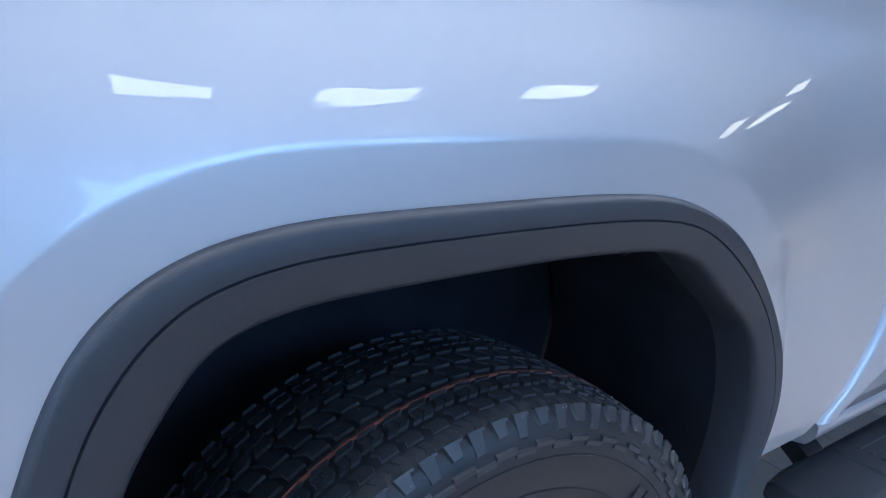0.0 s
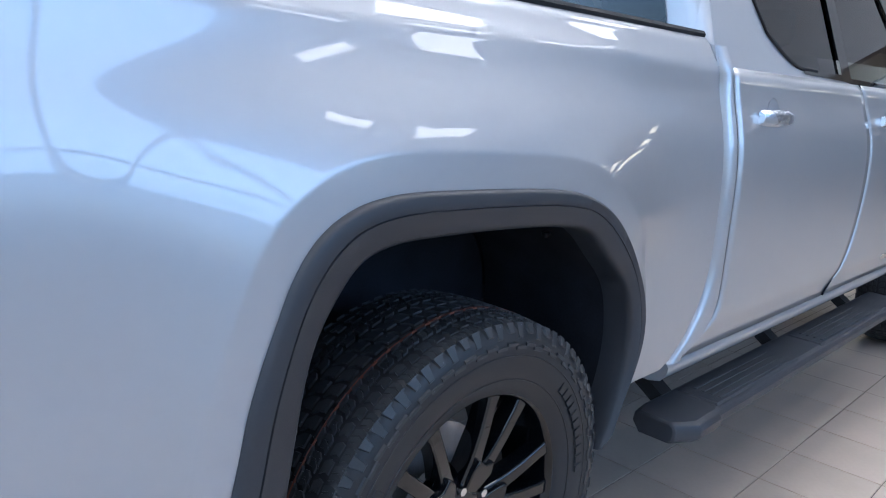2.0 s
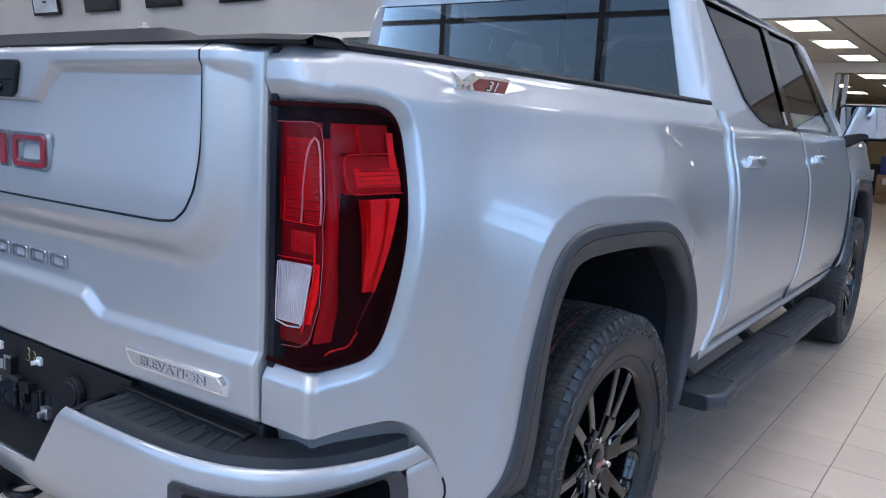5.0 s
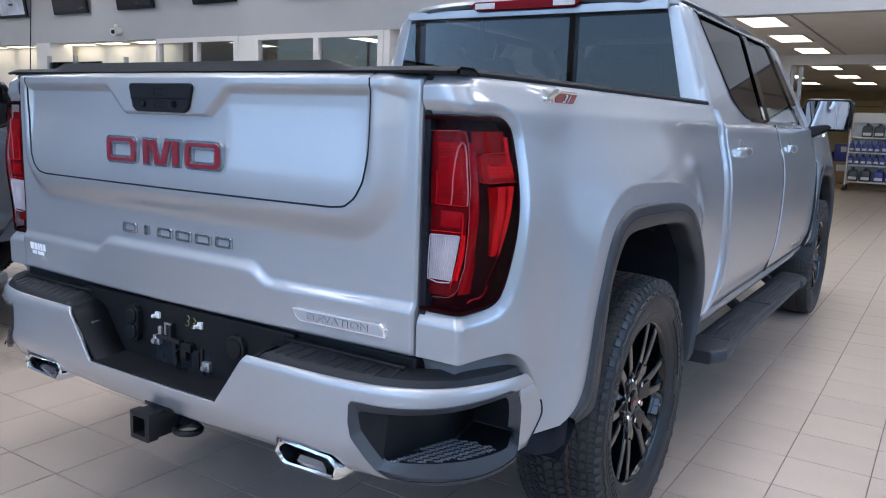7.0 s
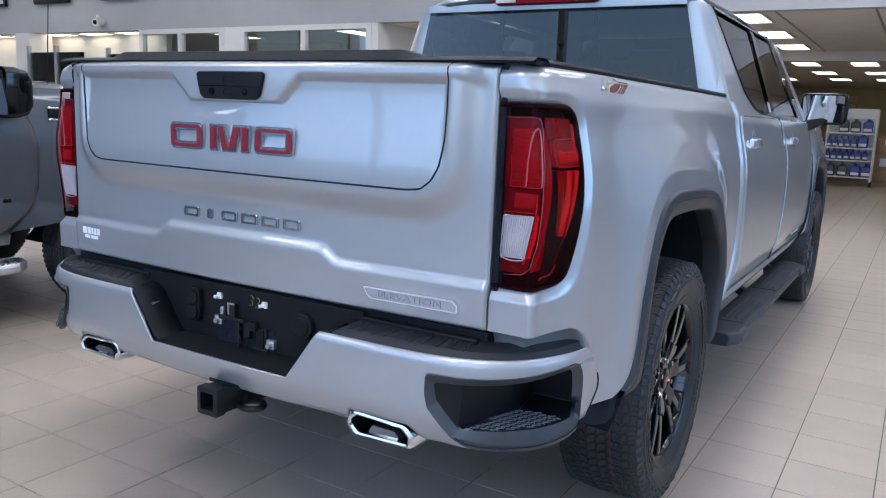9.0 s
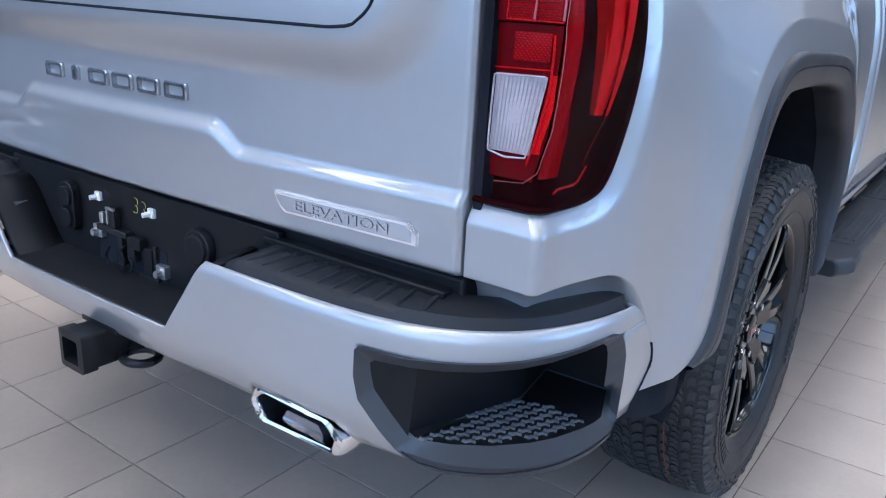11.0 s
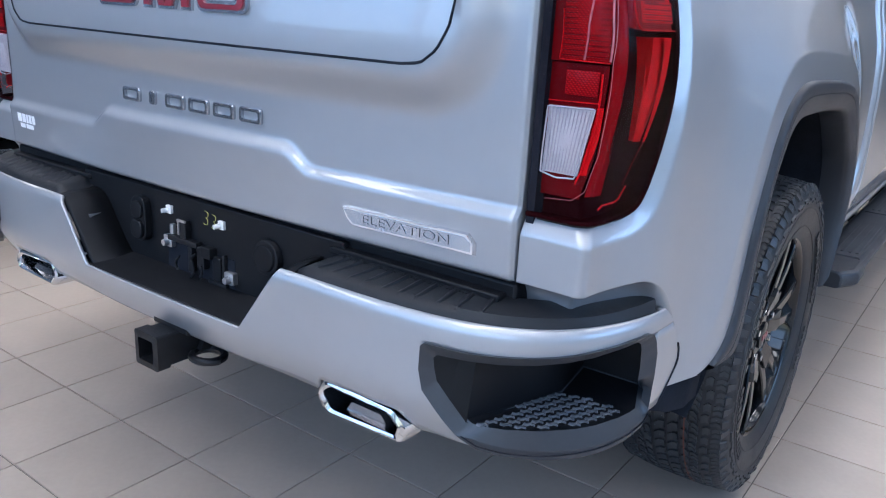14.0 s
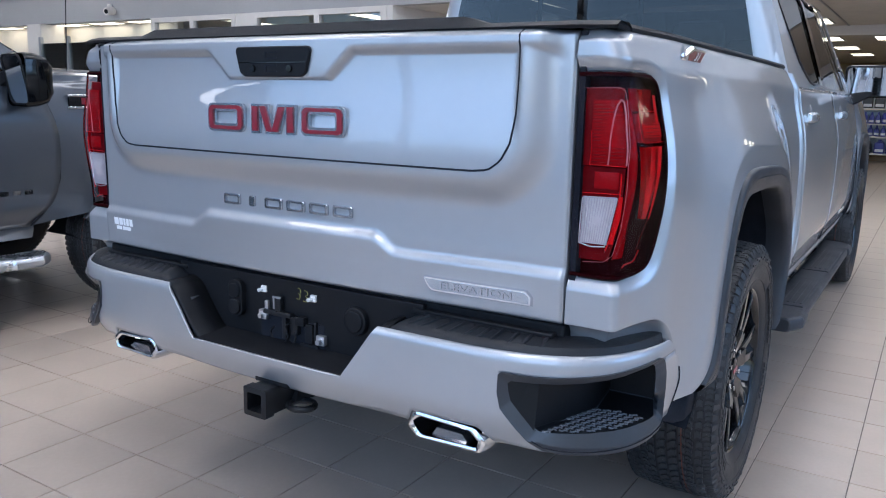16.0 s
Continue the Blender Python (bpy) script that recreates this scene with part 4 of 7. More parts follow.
def glass_low(t):
    """The lower edge of the side glass: falls towards the front and sweeps up in a round rear corner."""
    return -0.050 - 0.018 * (t - 1) + 0.19 * max(1 - (t - 1) / 0.34, 0.0) ** 2.2


def house_strip(t0, t1, lo, hi, n, m, off=0.0):
    rows = []
    for a in range(n + 1):
        t = t0 + (t1 - t0) * a / n
        l, h = lo(t) if callable(lo) else lo, hi(t) if callable(hi) else hi
        rows.append([house(t, l + (h - l) * b / m, off) for b in range(m + 1)])
    return Mesh().patch(rows)


def door_skin(gap_a, gap_b, n=30, m=34):
    """Lower door skin between two cut lines that are curves of height."""
    rows = []
    for k in range(m + 1):
        z = 0.560 + (DOOR_TOP - 0.560) * k / m
        a, b = gap_a(z), gap_b(z)
        rows.append([(SIDE(z) + 0.006 - 0.010 * ease(1.315, 1.335, z) - 0.012 * ease(0.66, 0.58, z), a + (b - a) * j / n, z) for j in range(n + 1)])
    return Mesh().patch(rows)


GAP_C = Curve([(0.57, 0.86), (0.60, 0.93), (0.66, 1.00), (0.75, 1.018), (0.85, 1.014), (1.05, 1.014), (1.2, 1.012), (1.30, 1.003), (1.39, 1.0)])
GAP_B = Curve([(0.57, 2.0), (0.66, 2.10), (0.83, 2.19), (1.0, 2.215), (1.18, 2.20), (1.30, 2.14), (1.39, 2.06)])
GAP_A = Curve([(0.57, 3.20), (0.66, 3.31), (0.78, 3.365), (1.0, 3.385), (1.1, 3.37), (1.22, 3.33), (1.39, 3.28)])


def door_handle(parent, y, z):
    x = SIDE(z)
    cup = Mesh()
    rows = []
    for r, off in ((0.064, 0.001), (0.056, -0.006), (0.030, -0.018), (0.002, -0.022)):
        rows.append([(SIDE(z + r * 0.72 * math.sin(a)) + 0.006 + off, y + r * 0.8 * math.cos(a), z + r * 0.9 * math.sin(a)) for a in np.linspace(0, 2 * math.pi, 25)[:-1]])
    cup.patch(rows, closed=True)
    part("handle_cup", cup, SILVER, parent)
    bar = Mesh()
    rows = []
    for t in np.linspace(-0.112, 0.112, 13):
        o = 0.028 - 0.012 * (abs(t) / 0.112) ** 3
        hh = 0.0235 - 0.004 * (abs(t) / 0.112) ** 4
        rows.append([(x + 0.006 + o - 0.016, y + t, z - hh), (x + 0.006 + o, y + t, z - hh * 0.6), (x + 0.006 + o + 0.003, y + t, z), (x + 0.006 + o, y + t, z + hh * 0.6), (x + 0.006 + o - 0.016, y + t, z + hh)])
    bar.patch(rows, closed=True)
    bar.face(rows[0][::-1]).face(rows[-1])
    part("handle_bar", bar, SATIN, parent, "satin silver pull handle")


def soft_box(a, b, r=0.02):
    """A box with rounded upright and level edges."""
    m = Mesh()
    (x0, y0, z0), (x1, y1, z1) = a, b
    cx, cy = (x0 + x1) / 2, (y0 + y1) / 2
    ring = lambda z, s: [(cx + p, cy + q, z) for p, q in rounded((x1 - x0) / 2 - s, (y1 - y0) / 2 - s, max(r - s, 0.002), 4)]
    rows = [ring(z0, r * 0.9), ring(z0 + r * 0.25, r * 0.35), ring(z0 + r, 0), ring(z1 - r, 0), ring(z1 - r * 0.25, r * 0.35), ring(z1, r * 0.9)]
    m.patch(rows, closed=True)
    m.face(rows[0][::-1]).face(rows[-1])
    return m

# ---------------------------------------------------------------- the truck
def both(name, shape, material, parent, label="", **kw):
    a = part(name, shape, material, parent, label, **kw)
    b = part(name, shape.mirrored(), material, parent, label, **kw)
    return a, b


def build_truck(paint, label, group, at, badges=True, step_material=None, step_label="black running board with ribbed pads", mirror=(0.995, 1.420, 0.145, 0.104), mirror_y=3.30, board_end=2.86, axle=AXLE_FRONT):
    truck = thing("pickup_truck", label, "pickup truck", group, at)
    # bed sides, arch lips, liners
    both("bed_side", bed_panel(), paint, truck, smooth=38)
    both("arch_trim", arch_trim(), TRIM_PLASTIC, truck, "matt black wheel arch lip", smooth=50)
    both("arch_trim", arch_trim(axle, front_y, 0.024), TRIM_PLASTIC, truck, "matt black wheel arch lip", smooth=50)
    both("wheel_liner", wheel_liner(), LINER, truck, smooth=50)
    both("wheel_liner", wheel_liner(axle, front_y), LINER, truck, smooth=50)
    for y, z, d in ((-0.24, 0.998, 0.0), (0.30, 0.955, 0.02)):
        both("liner_screw", joined(Mesh().tube((0.86, y, z + 0.012 - d), (0.86, y, z + 0.004 - d), 0.011, 0.009, 14), Mesh().tube((0.86, y, z + 0.006 - d), (0.86, y, z - d), 0.005, 0.0045, 8)), BLACK_PLASTIC, truck)
    # mud flap behind the rear wheel
    top = [(0.932, -0.812, 0.556), (0.940, -0.76, 0.556), (0.952, -0.70, 0.556), (0.962, -0.64, 0.572), (0.966, -0.57, 0.60)]
    mid = [(0.925, -0.806, 0.525), (0.936, -0.76, 0.505), (0.948, -0.70, 0.482), (0.958, -0.64, 0.47), (0.962, -0.58, 0.475)]
    flap = Mesh().patch([top, mid, [(0.78, y, z - 0.01) for x, y, z in mid]])
    both("mud_flap", flap, LINER, truck, thick=0.006)
    # black jamb that closes the gap beside the tailgate
    both("gate_jamb", Mesh().box((0.7865, -1.020, 0.835), (0.80, -0.90, 1.398)), LINER, truck)
    both("gate_jamb", Mesh().box((0.7865, -1.022, 0.7835), (0.80, -0.90, 0.833)), paint, truck)
    wheel(truck, 0.853, 0.0, 1)
    wheel(truck, -0.853, 0.0, -1)
    wheel(truck, 0.853, axle, 1)
    wheel(truck, -0.853, axle, -1)
    # axle, frame and underbody
    part("rear_axle", joined(Mesh().tube((-0.75, 0, 0.41), (0.75, 0, 0.41), 0.045), Mesh().tube((0.02, -0.14, 0.40), (0.02, 0.16, 0.40), 0.13, 0.10, 20)), BLACK_STEEL, truck)
    for s in (1, -1):
        part("frame_rail", Mesh().box((s * 0.42, -1.0, 0.56), (s * 0.50, 4.4, 0.68)), BLACK_STEEL, truck, bevel=0.01)
    part("underbody", Mesh().box((-0.53, -0.98, 0.68), (0.53, 4.3, 0.72)), LINER, truck)
    part("bed_floor", Mesh().box((-0.85, -0.98, 1.035), (0.85, 0.90, 1.06)), BLACK_PLASTIC, truck)
    part("under_tray", Mesh().box((-0.88, 0.60, 0.60), (0.88, 3.15, 0.63)), LINER, truck)
    part("skid_plate", Mesh().box((-0.76, 0.84, 0.42), (0.76, 3.05, 0.597)), LINER, truck, bevel=0.03)
    part("under_tray", Mesh().box((-0.80, -0.95, 0.64), (0.80, -0.52, 0.67)), LINER, truck)

    # tailgate
    gate = part("tailgate", tailgate_skin(), paint, truck, smooth=60, thick=0.012)
    outline = [(-0.672, 1.402), (-0.672, 1.32), (-0.668, 1.23), (-0.657, 1.165), (-0.638, 1.13), (-0.609, 1.109), (-0.57, 1.105), (-0.3, 1.105)]
    outline = outline + [(0, 1.105)] + [(-x, z) for x, z in outline[::-1]]
    seam = [gate_point(x, z, 0.0003) for x, z in straight(outline, 150)]
    part("seam", bead(seam, 0.0023, 6), LINER, gate, "dark joint of the inner gate")
    ho = rounded(0.125, 0.037, 0.012)
    ho = [(x * (1.0 if z > -0.01 else 1 - 0.22 * (-0.01 - z) / 0.027 * 0.9), z) for x, z in ho]
    y_h = REAR_Y - gate_h(0, 1.34) + 0.004
    part("handle", plate(ho, 0, y_h, 1.339, 0.013), BLACK_PLASTIC, gate, "black tailgate handle bezel with push buttons", bevel=0.003)
    pads = joined(plate(rounded(0.115, 0.001, 0.0008), 0, y_h - 0.012, 1.337, 0.003))
    part("handle_split", pads, GLOSS_BLACK, gate)
    for x, z in ((0.0, 1.354), (0.0, 1.322)):
        br = joined(plate(rounded(0.02, 0.0016, 0.001), x, y_h - 0.0125, z + 0.007, 0.003), plate(rounded(0.0016, 0.007, 0.001), x - 0.018, y_h - 0.0125, z, 0.003), plate(rounded(0.02, 0.0016, 0.001), x, y_h - 0.0125, z - 0.007, 0.003))
        part("button", br, LINER, gate)
    for x in (-0.062, 0.062):
        part("key_lock", Mesh().tube((x, y_h - 0.012, 1.322), (x, y_h - 0.018, 1.322), 0.0095, 0.008, 20), GLOSS_BLACK, gate)
    if badges:
        emblem(gate)
    # cap along the top of the gate and the bed rails
    cap = Mesh()
    xs = np.linspace(-0.86, 0.86, 61)
    rows = []
    for y, dz in ((-1.045, 0.0), (-1.052, 0.006), (-1.03, 0.016), (-0.98, 0.016), (-0.95, 0.0)):
        rows.append([(x, y + 0.03 * ease(0.77, 0.86, abs(x)), 1.402 + dz + (0.016 * ease(0.56, 0.53, abs(x)) if dz > 0.01 else 0)) for x in xs])
    cap.patch(rows)
    part("gate_cap", cap, CAP_PLASTIC, gate, "black plastic cap along the gate's top")
    rail = Mesh()
    ys = np.linspace(-1.0, 0.90, 50)
    rows = []
    for dx, dz in ((0.004, 0.0), (0.006, 0.008), (0.0, 0.016), (-0.05, 0.018), (-0.09, 0.010), (-0.09, -0.03)):
        rows.append([(SIDE(1.405) + dx - 0.005 * ease(0.35, 0.95, y) - 0.014 * ease(0.66, 0.95, -y), y, 1.402 + dz) for y in ys])
    rail.patch(rows)
    both("bed_rail_cap", rail, CAP_PLASTIC, truck)

    # tail lamps
    left = lambda z: rear_end(z) + 0.002
    at = lambda x, z: rear_end(z) + (x - GAP_X)
    rev_l = lambda z: at(0.807 - 0.003 * (1.065 - z) / 0.1, z)
    rev_r = lambda z: at(0.884 - 0.019 * (1.065 - z) / 0.1, z)
    wedge_r = lambda z: -0.849 - 0.056 * (1.165 - z) / 0.152
    lamp_shapes = [
        ("housing", lamp_patch(left, lambda z: lamp_right(z) + 0.003, 0.890, 1.320, -0.036, 40, 40), LAMP_DARK, ""),
        ("housing_cheek", lamp_patch(lambda z: at(0.908 - 0.02 * ease(1.0, 0.93, z), z), lambda z: at(0.954 - 0.012 * ease(1.0, 0.93, z), z), 0.935, 1.262, -0.022, 10, 12, 0.011), LAMP_COLUMN, "dark red rounded column"),
        ("brake_panel", lamp_patch(lambda z: at(0.789, z), lambda z: at(0.904, z), 1.128, 1.286, -0.020, 14, 12, 0.003), LAMP_DEEP, ""),
        ("brake_lens", lamp_patch(lambda z: at(0.818, z), lambda z: at(0.898 - 0.016 * ease(1.225, 1.262, z), z), 1.132, 1.262, -0.0150, 10, 10, 0.004), LAMP_MID, "clear red brake lens"),
        ("lens_mid", lamp_patch(lambda z: at(0.828, z), lambda z: at(0.881, z), 1.082, 1.117, -0.0180, 10, 6, 0.003), LAMP_MID, ""),
        ("mid_panel", lamp_patch(lambda z: at(0.789, z), lambda z: at(0.902, z), 1.072, 1.126, -0.024, 10, 6), LAMP_DEEP, ""),
        ("low_panel", lamp_patch(lambda z: at(0.789, z), lambda z: at(0.902 - 0.03 * ease(1.0, 0.92, z), z), 0.93, 1.072, -0.024, 10, 10), LAMP_DEEP, ""),
        ("low_lens", lamp_patch(lambda z: rev_r(z) + 0.003, lambda z: at(0.901 - 0.016 * ease(1.03, 0.968, z), z), 0.968, 1.068, -0.0170, 6, 12, 0.003), LAMP_RED, "red lens beside the reversing lens"),
        ("reverse_lens", lamp_patch(rev_l, rev_r, 0.966, 1.065, -0.0145, 16, 12, 0.004), LAMP_WHITE, "clear ribbed reversing lens"),
        ("turn_lens", lamp_patch(-0.972, -0.840, 1.176, 1.236, -0.0160, 14, 8, 0.005), LAMP_MID, "raised red side lens"),
        ("turn_core", lamp_patch(-0.947, -0.842, 1.186, 1.216, -0.0125, 12, 5, 0.003), LAMP_RED, ""),
        ("turn_window", lamp_patch(-0.982, -0.850, 1.240, 1.286, -0.0200, 8, 6, 0.003), LAMP_COLUMN, ""),
        ("turn_edge", lamp_patch(-0.862, -0.846, 1.216, 1.274, -0.0130, 4, 6), LAMP_RED, ""),
        ("wedge_lens", lamp_patch(lambda z: -0.922, wedge_r, 1.013, 1.166, -0.0200, 8, 12, 0.004), LAMP_RED, "tapering red side reflector"),
        ("wedge_light", lamp_patch(lambda z: wedge_r(z) - 0.004 - 0.020 * (z - 1.0) / 0.166, wedge_r, 1.013, 1.166, -0.0125, 3, 12), LAMP_RED, "bright red light guide"),
        ("lens", lamp_patch(left, lambda z: lamp_right(z) - 0.001, 0.894, 1.316, -0.006, 40, 40, 0.005), LENS, "clear red-tinted outer lens"),
    ]
    across = lambda a, b, z, n=8: [(a + (b - a) * k / n, z) for k in range(n + 1)]
    for k in range(17):
        z = 1.137 + k * 0.0072
        lamp_shapes.append(("rib", skin_tube(across(at(0.820, z), at(0.897 - 0.012 * ease(1.225, 1.262, z), z), z), 0.0007, -0.0125, 5), LAMP_DEEP, ""))
    for k in range(13):
        f = (k + 0.5) / 13
        lamp_shapes.append(("rib", skin_tube([(rev_l(z) + (rev_r(z) - rev_l(z)) * f, z) for z in np.linspace(0.969, 1.062, 8)], 0.0009, -0.0115, 5), LAMP_CLEAR, ""))
    for k in range(4):
        z = 1.190 + k * 0.0075
        lamp_shapes.append(("rib", skin_tube(across(-0.94, -0.848, z, 12), 0.0007, -0.0095, 5), LAMP_DEEP, ""))
    ring = [(at(x, z), z) for x, z in ((0.857, 1.132), (0.859, 1.18), (0.864, 1.225), (0.874, 1.252), (0.884, 1.263), (0.892, 1.257), (0.897, 1.235), (0.900, 1.19), (0.901, 1.132))]
    foot = [(at(x, z), z) for x, z in ((0.818, 1.20), (0.818, 1.131), (0.901, 1.130))]
    block = [(-0.842, 1.176), (-0.955, 1.176), (-0.970, 1.184), (-0.974, 1.20), (-0.972, 1.228), (-0.962, 1.238), (-0.856, 1.240)]
    rev = [(rev_l(0.966), 0.966), (rev_l(1.065), 1.064), (rev_r(1.065), 1.066), (rev_r(0.99), 0.99), (rev_r(0.965) - 0.004, 0.963), (at(0.83, 0.96), 0.960), (rev_l(0.966), 0.966)]
    beads = [("light_ring", ring, 0.0017, -0.0115, LAMP_PINK, 90), ("light_edge", foot, 0.0009, -0.011, LAMP_RED, 40), ("light_edge", [(at(x, z), z) for x, z in ((0.889, 1.115), (0.890, 1.068), (0.888, 1.04), (0.872, 0.975), (0.863, 0.955))], 0.0015, -0.012, LAMP_RED, 30),
             ("light_edge", [(at(0.806, 1.072), 1.072), (at(0.889, 1.074), 1.074)], 0.0008, -0.012, LAMP_RED, 16), ("reverse_frame", rev, 0.0014, -0.0105, LAMP_CLEAR, 60), ("lens_edge", block, 0.0011, -0.010, LAMP_RED, 50),
             ("light_line", [(-0.997, 0.918), (-0.985, 0.923), (-0.955, 0.925), (-0.947, 0.929), (-0.934, 0.948)], 0.0015, -0.010, LAMP_RED, 30),
             ("lens_edge", [(-0.934, 0.948), (-0.915, 0.99), (-0.90, 1.02)], 0.0012, -0.016, LAMP_DEEP, 14),
             ("lens_edge", [(at(x, z), z) for x, z in ((0.790, 1.285), (0.88, 1.287), (0.897, 1.279), (0.903, 1.255), (0.906, 1.13), (0.903, 1.0), (0.885, 0.945), (0.86, 0.930), (0.815, 0.926))], 0.0005, -0.012, LAMP_PINK, 80)]
    for nm, path, r, off, m, n in beads:
        lamp_shapes.append((nm, skin_tube(list(straight(path, n)), r, off), m, ""))
    # rear faces of the side lenses
    fin = lambda s0, z0, z1, d0, d1: Mesh().patch([[skin(s0(z) + 0.001, z, d0), skin(s0(z), z, 0.5 * (d0 + d1)), skin(s0(z) + 0.001, z, d1)] for z in np.linspace(z0, z1, 12)])
    lamp_shapes.append(("wedge_face", Mesh().patch([[skin(-0.9235 + 0.012 * (1.166 - z) / 0.153, z, -0.034), skin(-0.9235 + 0.012 * (1.166 - z) / 0.153, z, -0.034 + 0.026 * (0.25 + 0.75 * (z - 1.013) / 0.153))] for z in np.linspace(1.013, 1.166, 12)]), LAMP_RED, "bright red light guide"))
    lamp_shapes.append(("turn_face", fin(lambda z: -0.9745, 1.178, 1.235, -0.034, -0.010), LAMP_MID, ""))
    lamp_shapes.append(("turn_face", fin(lambda z: -0.9300, 1.241, 1.284, -0.034, -0.010), LAMP_RED, ""))
    edge_line = [tuple(q + n * 0.0005) for q, n in zip(LAMP_LINE, turned(LAMP_LINE))]
    nl = turned(LAMP_LINE)
    border = []
    for d, off in ((0.001, -0.015), (-0.0005, -0.0085), (-0.003, -0.0056), (-0.007, -0.0060), (-0.009, -0.010)):
        row = LAMP_LINE + nl * d
        row[0, 0], row[-1, 0] = rear_end(row[0, 1]) + 0.002, rear_end(row[-1, 1]) + 0.002
        border.append([skin(a, b, off) for a, b in row])
    lamp_shapes.append(("lens_border", Mesh().patch(border), LAMP_DARK, "dark border of the lens"))
    side = []
    for d, off in ((-0.0015, -0.010), (-0.0025, -0.024), (-0.006, -0.040)):
        row = LAMP_LINE + nl * d
        row[0, 0], row[-1, 0] = rear_end(row[0, 1]) + 0.002, rear_end(row[-1, 1]) + 0.002
        side.append([skin(a, b, off) for a, b in row])
    lamp_shapes.append(("housing_wall", Mesh().patch(side), LAMP_DARK, ""))
    lamp_shapes.append(("gasket", skin_tube(edge_line[3:-3], 0.0026, -0.013), GLOSS_BLACK, "thin black gasket"))
    for s in (1, -1):
        lamp = new("tail_lamp")
        lamp.parent = truck
        tagged(lamp, "red tail lamp with a clear reversing lens")
        for nm, shape, m, lb in lamp_shapes:
            part(nm, shape if s > 0 else shape.mirrored(), m, lamp, lb, smooth=60)

    build_bumper(truck, paint)
    build_cab(truck, paint, step_material or TRIM_PLASTIC, step_label, mirror, mirror_y, board_end, axle)
    return truck


def emblem(gate):
    """Maker's mark and model marks, as plain raised shapes in their colours."""
    y = REAR_Y - gate_h(0.0, 1.2) - 0.001
    frame_o, frame_i = rounded(0.069, 0.037, 0.016), rounded(0.040, 0.0155, 0.006)

    def block(outer, inner, x, mtl, d0, d1, name):
        m = Mesh()
        yy = lambda px: REAR_Y - gate_h(x + px, 1.198)
        if inner:
            for a, b, da, db in ((outer, outer, d0, d1), (outer, inner, d1, d1), (inner, inner, d1, d0)):
                m.patch([[(x + p, yy(p) - da, 1.198 + q) for p, q in a], [(x + p, yy(p) - db, 1.198 + q) for p, q in b]], closed=True)
        else:
            m.prism([(x + p, yy(p) - d0, 1.198 + q) for p, q in outer], [(x + p, yy(p) - d1, 1.198 + q) for p, q in outer])
        return part(name, m, mtl, gate, "", smooth=30)
    for x in (-0.171, 0.160):
        block(frame_o, frame_i, x, MARK_METAL, 0.0, 0.010, "mark_edge")
        block([(p * 0.90, q * 0.84) for p, q in frame_o], [(p * 1.18, q * 1.42) for p, q in frame_i], x, EMBLEM_RED, 0.008, 0.0135, "mark_fill")
    for dx, lean in ((-0.058, 0.0), (-0.020, 0.012), (0.022, -0.012), (0.062, 0.0)):
        o = [(-0.016 + lean, -0.037), (0.016 + lean, -0.037), (0.016 - lean, 0.037), (-0.016 - lean, 0.037)]
        block(o, None, -0.004 + dx, MARK_METAL, 0.0, 0.010, "mark_edge")
        block([(p * 0.62 + 0.38 * lean * (-1 if q > 0 else 1), q * 0.84) for p, q in o], None, -0.004 + dx, EMBLEM_RED, 0.008, 0.0135, "mark_fill")
    # six low chrome bars of the model mark
    for k in range(6):
        x = -0.195 + k * 0.0775
        m = Mesh()
        w = 0.031 if k != 1 else 0.010
        o = rounded(w, 0.0145, 0.005)
        inn = [(p - 0.0075 * (1 if p > 0 else -1) if k != 1 else p * 0.3, q - 0.0065 * (1 if q > 0 else -1)) for p, q in o]
        yy = REAR_Y - gate_h(x, 0.977)
        for a, b, da, db in ((o, o, 0.0, 0.005), (o, [(p * 0.95, q * 0.9) for p, q in o], 0.005, 0.007), ([(p * 0.95, q * 0.9) for p, q in o], inn, 0.007, 0.007), (inn, inn, 0.007, 0.0)):
            m.patch([[(x + p, yy - da, 0.977 + q) for p, q in a], [(x + p, yy - db, 0.977 + q) for p, q in b]], closed=True)
        part("model_mark", m, MARK_METAL, gate, "low chrome bar of the model mark", smooth=30)
    # plaque with raised letters
    o = [(-0.139, 0.016), (-0.128, -0.006), (-0.116, -0.0175), (0.139, -0.0175), (0.139, 0.004), (0.126, 0.0185), (-0.136, 0.0185)]
    px, pz = 0.577, 0.834
    y0 = REAR_Y - gate_h(px, pz) + 0.001
    turn = Matrix.Rotation(math.atan2(gate_h(px - 0.14, pz) - gate_h(px + 0.14, pz), 0.28), 4, 'Z')
    place = Matrix.Translation((px, y0, pz)) @ turn
    base = Mesh().prism([(a, 0, b) for a, b in o], [(a * 0.975, -0.0075, b * 0.84) for a, b in o])
    plaque = part("plaque", base.moved(place), CHROME, gate, "chrome-edged plaque with raised lettering", smooth=30)
    face = Mesh().prism([(a * 0.945, -0.006, b * 0.66) for a, b in o], [(a * 0.945, -0.0079, b * 0.66) for a, b in o])
    part("plaque_face", face.moved(place), PLAQUE, gate, smooth=30)
    # black outline that paints the thin shadow round the raised letters
    edge = text_mesh("ELEVATION", 0.0215, 0.0004, "edges", 0.0003)
    edge.v = [(x * 1.66, yv - 0.0081, z) for x, yv, z in edge.v]
    part("letter_edge", edge.moved(place), BLACK_STEEL, gate, smooth=0)
    tx = text_mesh("ELEVATION", 0.0215, 0.0008)
    tx.v = [(x * 1.66, yv - 0.0088, z) for x, yv, z in tx.v]
    part("lettering", tx.moved(place), MARK_METAL, gate, "raised chrome letters", smooth=0)
    # dealer decal: plain bars
    m = Mesh()
